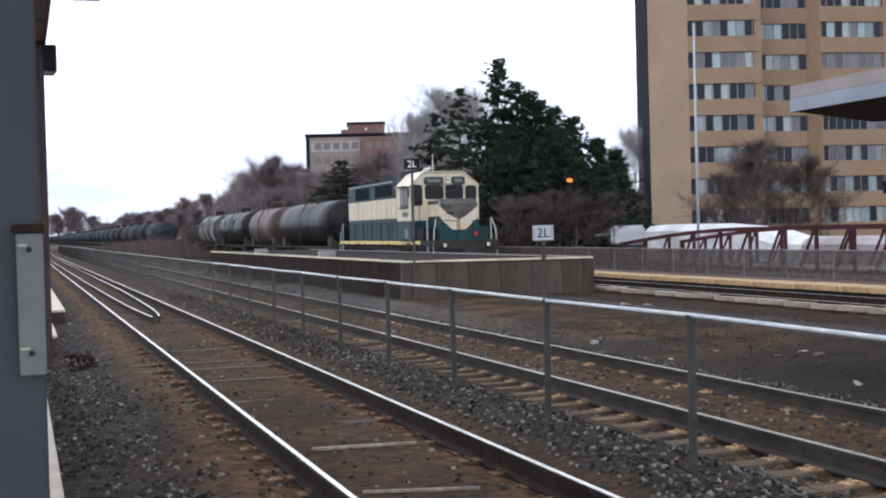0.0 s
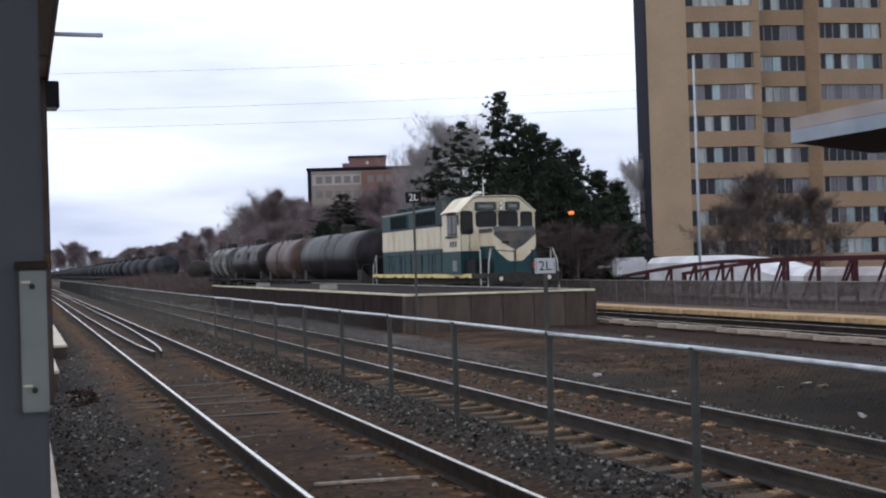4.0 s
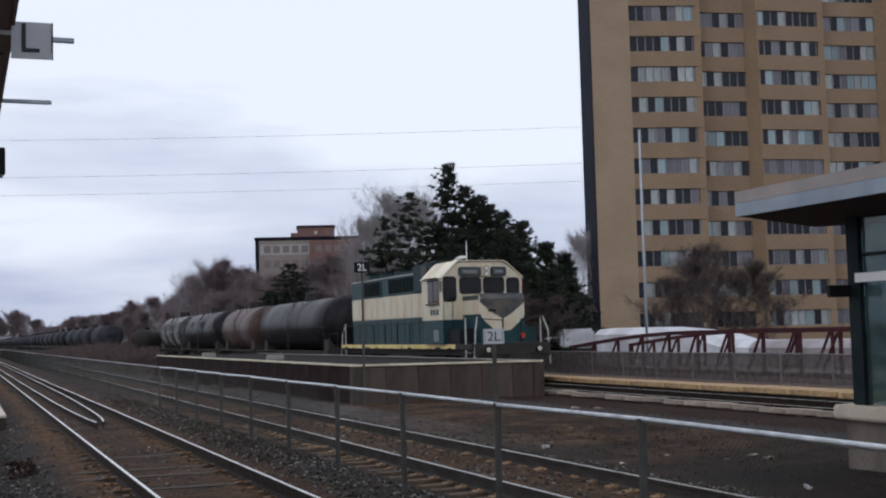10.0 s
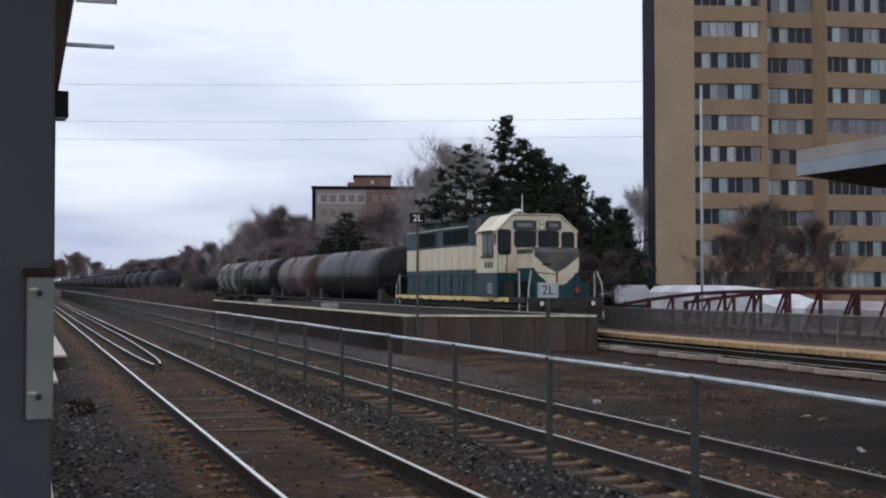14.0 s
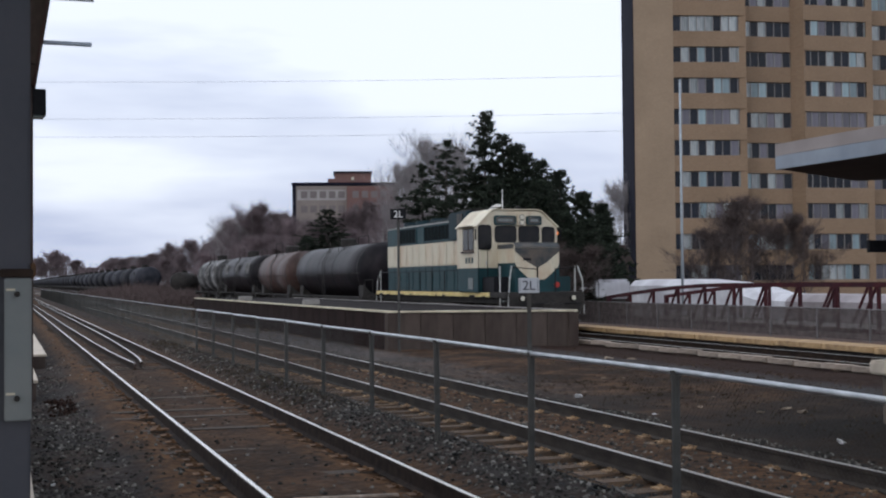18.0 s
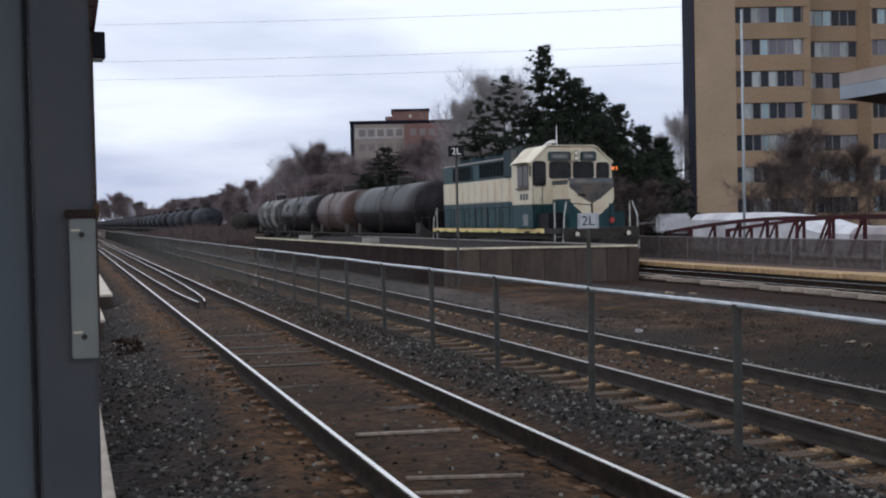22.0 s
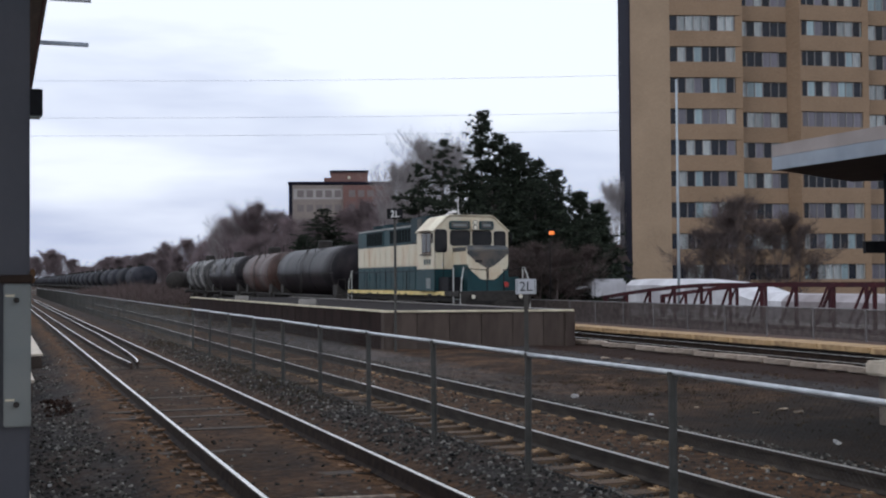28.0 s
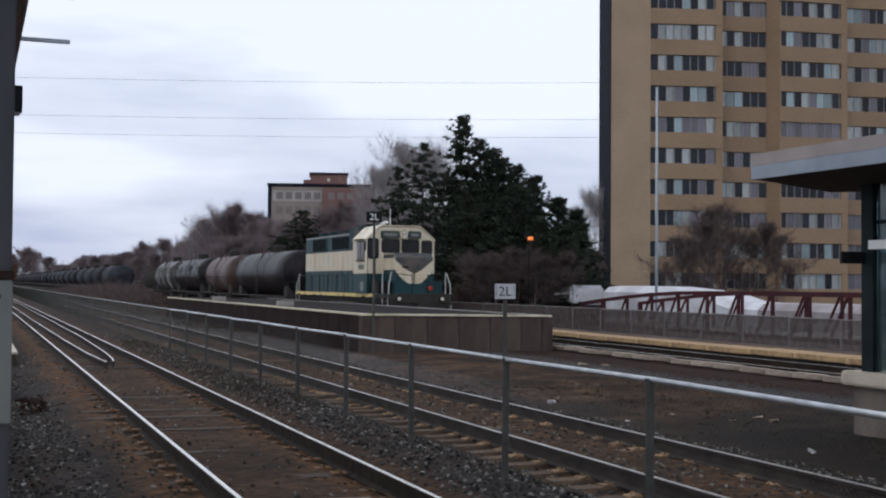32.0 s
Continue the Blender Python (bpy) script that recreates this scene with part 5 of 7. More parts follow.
def tank_car(name, length, material, label, seed, patches=None, spin=False):
    """A tank car whose near end is at y = 0; the tank lies on a frame over two bogies."""
    rnd = random.Random(seed)
    car = thing(name, (T3, 60, Z3), label, "tank car")
    r, zc = 1.38, 2.39
    bm = bmesh.new()
    e = 0.55
    prof = [(0.0, 0.12), (0.06, 0.5), (0.18, 0.86), (0.34, 1.15), (e, r)]
    k = 6
    body = [(e + (length - 2 * e) * i / k, r) for i in range(k + 1)]
    lathe(bm, prof[:-1] + body + [(length - s, q) for s, q in prof[:-1][::-1]], 32)
    for v in bm.verts:
        v.co.z += zc
    tank = part("tank", bm, material, car, smooth=True)
    tank.data.polygons.foreach_set("use_smooth", [len(p.vertices) == 4 for p in tank.data.polygons])
    for s in (0.9, length / 2 - 1.6, length / 2 + 1.6, length - 0.9):
        bm = bmesh.new()
        lathe(bm, [(s - 0.05, r + 0.002), (s - 0.045, r + 0.014), (s + 0.045, r + 0.014), (s + 0.05, r + 0.002)], 32)
        for v in bm.verts:
            v.co.z += zc
        part("band", bm, M_UNDER if s in (0.9, length - 0.9) else material, car, smooth=False)
    dome = part("manway", rodded((0, length / 2, zc + r - 0.06), (0, length / 2, zc + r + 0.34), 0.42, n=18), M_UNDER, car, "dark manway dome")
    part("lid", rodded((0, length / 2, zc + r + 0.341), (0, length / 2, zc + r + 0.42), 0.46, 0.34, n=18), M_UNDER, dome)
    y0, y1, zr = length / 2 - 1.0, length / 2 + 1.0, zc + r + 0.55
    for sx in (-0.85, 0.85):
        bm = bmesh.new()
        rod(bm, (sx, y0, zr), (sx, y1, zr), 0.02, n=5)
        for y in (y0, y1):
            rod(bm, (sx, y, zc + r - 0.4), (sx, y, zr), 0.02, n=5)
        part("platform_railing", bm, M_UNDER, car)
    part("valve_box", boxed(-0.2, 0.2, length / 2 + 0.6, length / 2 + 0.95, zc + r - 0.02, zc + r + 0.22, bev=0.03), M_UNDER, car)
    part("centre_sill", boxed(-0.3, 0.3, -0.55, length + 0.55, 0.75, 1.05), M_UNDER, car)
    for y in (-0.35, length + 0.05):
        part("end_beam", boxed(-1.45, 1.45, y, y + 0.3, 0.82, 1.12, bev=0.02), M_UNDER, car)
    for y in (0.5, length - 1.3):
        part("saddle", boxed(-1.15, 1.15, y, y + 0.8, 1.0, 1.75), M_UNDER, car)
    for s in (-1, 1):
        part("side_walk", boxed(s * 1.38 - 0.12, s * 1.38 + 0.12, 0, length, 1.02, 1.08), M_UNDER, car)
        bm = bmesh.new()
        for yy in (length / 2 - 0.22, length / 2 + 0.22):
            rod(bm, (s * 1.46, yy, 0.6), (s * 1.43, yy, zc + 0.5), 0.018, n=5)
            rod(bm, (s * 1.43, yy, zc + 0.5), (s * 0.85, yy, zc + r + 0.1), 0.018, n=5)
        for i in range(8):
            rod(bm, (s * 1.45, length / 2 - 0.22, 0.7 + i * 0.28), (s * 1.45, length / 2 + 0.22, 0.7 + i * 0.28), 0.013, n=5)
        part("ladder", bm, M_UNDER, car)
        bm = bmesh.new()
        rod(bm, (s * 1.44, 0.1, zc - 0.15), (s * 1.44, length - 0.1, zc - 0.15), 0.016, n=5)
        part("handrail", bm, M_UNDER, car)
        for y in (-0.3, length + 0.3):
            bm = bmesh.new()
            rod(bm, (s * 1.3, y, 1.1), (s * 1.3, y, 1.9), 0.018, n=5)
            rod(bm, (s * 0.9, y, 1.1), (s * 0.9, y, 1.9), 0.018, n=5)
            rod(bm, (s * 0.9, y, 1.9), (s * 1.3, y, 1.9), 0.018, n=5)
            part("end_rail", bm, M_UNDER, car)
    # Pale patches put the tank's white marks and highlights into the colour.
    for y, m_ in (patches or ()):
        bm = bmesh.new()
        a0, a1 = radians(150), radians(205)
        rows = []
        for i in range(6):
            a = a0 + (a1 - a0) * i / 5
            rows.append([bm.verts.new(((r + 0.006) * math.cos(a), yy, zc - (r + 0.006) * math.sin(a) + 0.25)) for yy in (y, y + 0.35, y + 1.0, y + 1.5)])
        for a, b in zip(rows, rows[1:]):
            for i in range(3):
                bm.faces.new((a[i], a[i + 1], b[i + 1], b[i]))
        bmesh.ops.solidify(bm, geom=list(bm.faces), thickness=0.004)
        part("pale_patch", bm, m_, car, "pale patch for the tank's marks and highlights")
    for y in (1.9, length - 1.9):
        bogie(car, y, 0.88)
        for d in (-0.88, 0.88):
            w = wheelset(car, y + d, 0.46)
            if spin:
                ROLLERS.append((w, (0, y + d, 0.46), 0.46))
    for y, d in ((-0.55, -1), (length + 0.55, 1)):
        part("coupler", boxed(-0.15, 0.15, min(y, y + d * 0.3), max(y, y + d * 0.3), 0.74, 1.0, bev=0.03), M_UNDER, car)
    return car


loco = locomotive()
train = [
    (tank_car("tank_car", 14.6, M_TANKDARK, "long black tank car behind the locomotive", 1, spin=True), 16.2),
    (tank_car("tank_car", 9.8, M_TANKRUST, "short rust-brown tank car streaked with grey", 2, None, True), 32.5),
    (tank_car("tank_car", 13.2, M_TANKDARK, "black tank car with white marks and highlights painted on", 3, [(1.2, M_PALEMARK), (5.0, M_TANKGREY), (9.8, M_PALEMARK)], True), 44.0),
    (tank_car("tank_car", 11.2, M_TANKGREY, "soiled grey tank car at the tail of the train", 4, [(0.9, M_PALEMARK), (4.2, M_PALEMARK), (8.3, M_PALEMARK)], True), 58.9),
]


def parked_car(length, material, label):
    """A tank car of the row on the siding: tank, dome, walk, ladders and bogies."""
    car = thing("parked_tank_car", (19.2, 172.0, 0.0), label, "tank car", "tank cars parked on the siding")
    r, zc, e = 1.58, 2.38, 0.55
    prof = [(0.0, 0.12), (0.06, 0.5), (0.18, 0.86), (0.34, 1.18)]
    bm = bmesh.new()
    lathe(bm, prof + [(e, r), (length / 2, r), (length - e, r)] + [(length - s, q) for s, q in prof[::-1]], 24)
    for v in bm.verts:
        v.co.z += zc
    part("tank", bm, material, car, smooth=True)
    part("manway", rodded((0, length / 2, zc + r - 0.06), (0, length / 2, zc + r + 0.36), 0.45, n=14), M_UNDER, car)
    part("centre_sill", boxed(-1.2, 1.2, -0.5, length + 0.5, 0.8, 1.08), M_UNDER, car)
    for y in (1.9, length - 1.9):
        bm = boxed(-1.1, 1.1, y - 1.2, y + 1.2, 0.35, 0.8, bev=0.05)
        for d in (-0.88, 0.88):
            rod(bm, (-0.8, y + d, 0.46), (0.8, y + d, 0.46), 0.46, n=16)
        part("bogie", bm, M_UNDER, car)
    for s in (-1, 1):
        bm = bmesh.new()
        for yy in (length / 2 - 0.22, length / 2 + 0.22):
            rod(bm, (s * 1.53, yy, 0.6), (s * 1.50, yy, zc + 0.9), 0.03, n=4)
        for k in range(7):
            rod(bm, (s * 1.52, length / 2 - 0.22, 0.8 + k * 0.34), (s * 1.52, length / 2 + 0.22, 0.8 + k * 0.34), 0.02, n=4)
        part("ladder", bm, M_UNDER, car)
    return car


parked = parked_car(14.2, M_TANKFAR, "dark parked tank car in a long row on the siding")
for i in range(1, 44):
    copy_thing(parked, pose(19.2, 172.0 + 15.9 * i, 0.0))
low_car = parked_car(11.0, M_UNDER, "low black tank car parked beyond the brush")
low_car.matrix_basis = pose(21.9, 164.0, 0.0, 0, 0, -20)
low_car.scale = (0.78, 0.78, 0.78)


# ---------------------------------------------------------------- buildings
def facade_panel(bm, a, b, z0, z1, depth):
    """An upright slab from plan point a to b, its face on that line and its depth behind it."""
    d = Vector((b[0] - a[0], b[1] - a[1], 0)).normalized()
    nrm = Vector((-d.y, d.x, 0)) * depth
    outline = [Vector((*a, 0)), Vector((*b, 0)), Vector((*b, 0)) + nrm, Vector((*a, 0)) + nrm]
    return extruded(bm, [(p.x, p.y) for p in outline], z0, z1, "z")


PANES = ("dark", "curtained", "violet", "blue")
PANE_MATS = {"dark": M_PANEDARK, "curtained": M_PANECURT, "violet": M_PANEMID, "blue": M_PANEBLUE}
PANE_NAMES = {"dark": "dark window pane", "curtained": "window pane with pale curtains", "violet": "grey-violet window pane", "blue": "pale blue window pane"}


def tower():
    """A tall tan-brick apartment tower with a zigzag front and bands of windows on every storey."""
    tw = thing("apartment_tower", (0, 0, 0), "tall tan-brick apartment tower with bands of windows", "apartment building")
    rnd = random.Random(21)
    plan = [(51.25, 92.80), (54.20, 91.20), (60.30, 89.40), (61.30, 91.40), (65.70, 90.55), (66.20, 89.35), (72.75, 88.35), (73.0, 89.6), (78.6, 88.4), (79.0, 87.2), (86.0, 86.0), (87.0, 88.0), (96.0, 86.0)]
    base, top, rise, sill, head = -0.5, 48.3, 2.69, 1.47, 2.82
    # solid walls: the blank pier, its flank with shade in the colour, the storeys' spandrels
    part("wall", facade_panel(bmesh.new(), plan[0], plan[1], base, top, 1.0), M_PIER, tw, "blank tan brick pier")
    part("wall", facade_panel(bmesh.new(), (58.6, 108.6), (51.21, 92.9), base, top, 0.5), M_BRICKSHADE, tw, "side wall of the tower, shade in its colour")
    part("core", extruded(bmesh.new(), [(54.4, 92.9), (60, 92.9), (62, 93.6), (96, 88.6), (104, 104), (60, 109)], base, top + 0.3, "z"), M_BRICKSHADE, tw)
    spans = list(zip(plan[1:], plan[2:]))
    pane_mesh = {}
    for si, (a, b) in enumerate(spans):
        va, vb = Vector((*a, 0)), Vector((*b, 0))
        length = (vb - va).length
        d = (vb - va).normalized()
        ang = math.degrees(math.atan2(d.y, d.x))
        if length < 2.6:
            part("wall", facade_panel(bmesh.new(), a, b, base, top, 0.6), M_TOWER, tw)
            continue
        part("spandrel", facade_panel(bmesh.new(), a, b, base, sill, 0.6), M_TOWER, tw)
        for f_ in range(17):
            z0 = head + f_ * rise
            part("spandrel", facade_panel(bmesh.new(), a, b, z0, z0 + rise - (head - sill), 0.6), M_TOWER, tw)
        # window bands: panes, mullions and a sill, set back a little
        n_ = max(3, round(length / 0.74))
        w = length / n_
        for f_ in range(13):
            zb = sill + f_ * rise
            for i in range(n_):
                if i == 0 and si == 0:
                    kind = "dark"
                else:
                    mood = noise.noise((si * 3.1, f_ * 0.9, i * 0.13))
                    kind = rnd.choices(PANES, (0.56, 0.22 + 0.7 * max(0, mood), 0.16 + 0.8 * max(0, -mood), 0.14))[0]
                key = (kind, round(w, 3))
                m = pose(a[0] + d.x * i * w, a[1] + d.y * i * w, zb, 0, 0, ang)
                if key not in pane_mesh:
                    q = part("window_pane", boxed(0.04, w - 0.04, 0.16, 0.20, 0.03, head - sill - 0.03), PANE_MATS[kind], tw, PANE_NAMES[kind])
                    q.matrix_basis, pane_mesh[key] = m, q.data
                else:
                    share("window_pane", pane_mesh[key], tw, m, PANE_NAMES[kind])
            key = ("bars", si)
            if key not in pane_mesh:
                bm = bmesh.new()
                for i in range(n_ + 1):
                    box(bm, i * w - 0.04, i * w + 0.04, 0.12, 0.24, 0.0, head - sill)
                box(bm, 0, length, 0.08, 0.24, -0.001, 0.03)
                q = part("window_frame", bm, M_FRAMEGREY, tw)
                q.matrix_basis, pane_mesh[key] = pose(a[0], a[1], zb, 0, 0, ang), q.data
            else:
                share("window_frame", pane_mesh[key], tw, pose(a[0], a[1], zb, 0, 0, ang))
    part("roof_slab", extruded(bmesh.new(), [(50.9, 92.7), (60, 89.3), (96, 85.8), (104, 104), (58, 110)], top + 0.3, top + 0.9, "z"), M_CONC, tw)
    return tw


tower()


def far_block():
    """A far mid-rise block with a brick penthouse above the trees."""
    bl = thing("far_apartment_block", pose(51.2, 224.5, 0, 0, 0, -15.0), "far mid-rise block with a red brick penthouse", "apartment building")
    part("wall", boxed(0.7, 20, 0, 14, -1, 19.7), M_FARTAN, bl)
    # End wall, parapet and cap take the tower's shaded brick colour.
    part("end_wall", boxed(0, 0.69, 0.0, 14, -1, 19.9), M_BRICKSHADE, bl, "dark end wall")
    part("parapet", boxed(-0.15, 20.15, -0.15, 14.15, 19.91, 20.35), M_BRICKSHADE, bl)
    part("penthouse", boxed(7.9, 14.9, 2, 9, 20.351, 22.3), M_REDBRICK, bl, "red brick penthouse")
    part("penthouse_cap", boxed(7.7, 15.1, 1.8, 9.2, 22.301, 22.65), M_BRICKSHADE, bl)
    part("wing", boxed(10.2, 19.9, -0.6, -0.01, -1, 19.6), M_REDBRICK, bl, "red brick bay")
    part("stair_head", boxed(6.6, 7.89, 2.4, 8, 20.351, 21.3), M_REDBRICK, bl)
    part("pale_band", boxed(0.9, 10.1, -0.04, -0.01, 17.0, 19.0), M_FARPALE, bl, "pale rendered top storey")
    me = None
    rnd = random.Random(5)
    for f_ in range(7):
        for i in range(9):
            m = pose(1.6 + i * 1.75 + (0.9 if i > 4 else 0), -0.07 if i < 5 else -0.63, 1.2 + f_ * 2.7)
            if not me:
                q = part("window", boxed(0, 1.2, 0, 0.05, 0, 1.3), M_FARPANE, bl)
                q.matrix_basis, me = m, q.data
            else:
                share("window", me, bl, m)
    part("roof_lamp", boxed(11.1, 11.6, 1.6, 1.79, 21.0, 21.5), M_LAMPOFF, bl)
    return bl


far_block()


def dark_house():
    """A low dark house half hidden by the conifers."""
    h = thing("low_house", (0, 0, 0), "low dark house with a shallow roof behind the trees", "house")
    part("wall", boxed(36.5, 45.7, 84, 92, -0.5, 2.9), M_HOUSE, h)
    bm = bmesh.new()
    extruded(bm, [(36.2, 2.91), (46.0, 2.91), (45.2, 4.3), (37.0, 4.3)], 83.6, 92.4)
    part("roof", bm, M_SOFFIT, h)
    part("window", boxed(42.0, 43.4, 83.94, 83.99, 0.9, 2.0), M_PANEBLUE, h)
    return h


dark_house()


# ---------------------------------------------------------------- beyond the far platform
def white_shed():
    """A long low run of white sheeting behind the red trusses."""
    sh = thing("white_covered_shed", (0, 0, 0), "long low shed covered in white sheeting", "shed")
    def ridge(y):
        return 0.98 + 0.68 * smooth(48.0, 52.5, y) + 0.04 * noise.noise((y * 0.25, 2, 0))

    y = 27.0
    while y < 60.0:
        bm = bmesh.new()
        loops = []
        for yy in (y, y + 2.392):
            top = ridge(yy)
            loops.append([bm.verts.new((px, yy, pz)) for px, pz in ((33.0, -0.3), (33.0, top - 0.35), (33.35, top - 0.06), (34.2, top), (35.6, top - 0.15), (36.4, top - 0.5), (36.4, -0.3))])
        for i in range(7):
            bm.faces.new((loops[0][i], loops[0][(i + 1) % 7], loops[1][(i + 1) % 7], loops[1][i]))
        bm.faces.new(loops[0])
        bm.faces.new(loops[1][::-1])
        bmesh.ops.recalc_face_normals(bm, faces=list(bm.faces))
        part("sheeted_bay", bm, M_SNOWY if y > 46 else M_SNOWDULL, sh, "" if y > 46 else "soiled grey-pink sheeting")
        y += 2.4
    return sh


white_shed()


def white_trailer():
    tr = thing("white_trailer", (33.2, 63.0, 0), "small white box trailer beside the shed", "trailer")
    part("body", boxed(-1.0, 1.2, 0, 3.4, 0.55, 1.68, bev=0.15), M_SNOWY, tr)
    part("drawbar", rodded((-1.0, 0.6, 1.2), (-1.9, 0.4, 1.15), 0.08, n=8), M_SNOWY, tr)
    for y in (1.2, 2.6):
        part("wheel", rodded((-1.02, y, 0.25), (-0.78, y, 0.25), 0.36, n=18), M_BLACK, tr)
    part("chassis", boxed(-0.8, 1.0, 0.1, 3.3, 0.3, 0.549), M_UNDER, tr)
    return tr


white_trailer()


def truss_bridge():
    """A footbridge between two low bowed red trusses."""
    br = thing("red_footbridge", (0, 0, 0), "red steel footbridge with two bowed side trusses", "footbridge")
    part("deck", boxed(27.1, 30.0, 15, 51.5, -0.25, -0.05), M_CONC, br)

    def height(y):
        return 0.87 + 0.63 * math.sin(math.pi / 2 * min(1, max(0, (52.0 - y) / 11)))

    for x in (27.0, 30.1):
        y = 51.6
        while y > 16:
            b = y - 2.1
            za, zb = height(y), height(b)
            bm = bmesh.new()
            extruded(bm, [(y, za - 0.15), (y, za), (b, zb), (b, zb - 0.15)], x - 0.06, x + 0.06, "x")
            part("top_chord", bm, M_TRUSS, br)
            part("post", boxed(x - 0.05, x + 0.05, b - 0.055, b + 0.055, -0.04, zb - 0.151), M_TRUSS, br)
            bm = bmesh.new()
            extruded(bm, [(b + 0.08, zb - 0.153), (b + 0.17, zb - 0.153), (b + 1.02, 0.0), (b + 0.93, 0.0)], x - 0.035, x + 0.035, "x")
            part("diagonal", bm, M_TRUSS, br)
            y = b
        part("end_post", boxed(x - 0.08, x + 0.08, 51.50, 51.70, -0.04, 0.90), M_TRUSS, br)
        part("bottom_chord", boxed(x - 0.07, x + 0.07, 16, 51.49, -0.2, -0.041), M_TRUSS, br)
    return br


truss_bridge()


def lamp_pole(x, y, h, label, mat_, r=0.07):
    lp = thing("lamp_pole", (x, y, 0), label, "lamp post")
    part("pole", rodded((0, 0, -0.3), (0, 0, h), r, r * 0.7, n=12), mat_, lp, smooth=True)
    part("base", rodded((0, 0, -0.3), (0, 0, 0.25), r * 1.9, n=12), mat_, lp)
    part("cap", rodded((0, 0, h + 0.001), (0, 0, h + 0.06), r * 0.9, n=12), mat_, lp)
    return lp


lamp_pole(31.9, 53.1, 11.6, "tall pale grey lamp pole behind the footbridge", M_PALEPOLE, 0.072)


def amber_lamp():
    """The amber light that shines before the conifers."""
    lp = thing("amber_lamp", (24.66, 52.5, 0), "dark pole carrying a lit amber lamp", "lamp")
    part("pole", rodded((0, 0.2, -0.3), (0, 0.2, 4.1), 0.022, 0.02, n=10), M_BLACK, lp)
    part("hood", boxed(-0.20, 0.20, -0.1, 0.35, 3.99, 4.06, bev=0.02), M_BLACK, lp)
    part("lens", rodded((-0.11, 0.0, 3.89), (0.11, 0.0, 3.89), 0.08, n=14), M_AMBER, lp, "glowing amber lens")
    return lp


amber_lamp()


def cables():
    """Overhead lines across the sky, far off."""
    for z, d, sag in ((22.4, 150, 0.5), (20.3, 151, 0.5), (27.4, 152, 0.6)):
        cu = bpy.data.curves.new("overhead_cable", "CURVE")
        cu.dimensions, cu.bevel_depth, cu.bevel_resolution = "3D", 0.017, 1
        sp = cu.splines.new("POLY")
        sp.points.add(30)
        for k in range(31):
            u = k / 30
            a = radians(-6 + 44 * u)
            r = d / math.cos(a - radians(20))
            sp.points[k].co = (r * math.sin(a), r * math.cos(a), z + 0.3 * (u - 0.4) - sag * math.sin(math.pi * u), 1)
        cu.materials.append(M_CABLE)
        ob = new("overhead_cable", cu)
        tagged(ob, "thin dark overhead cable crossing the sky", "cable", "overhead cables")


cables()


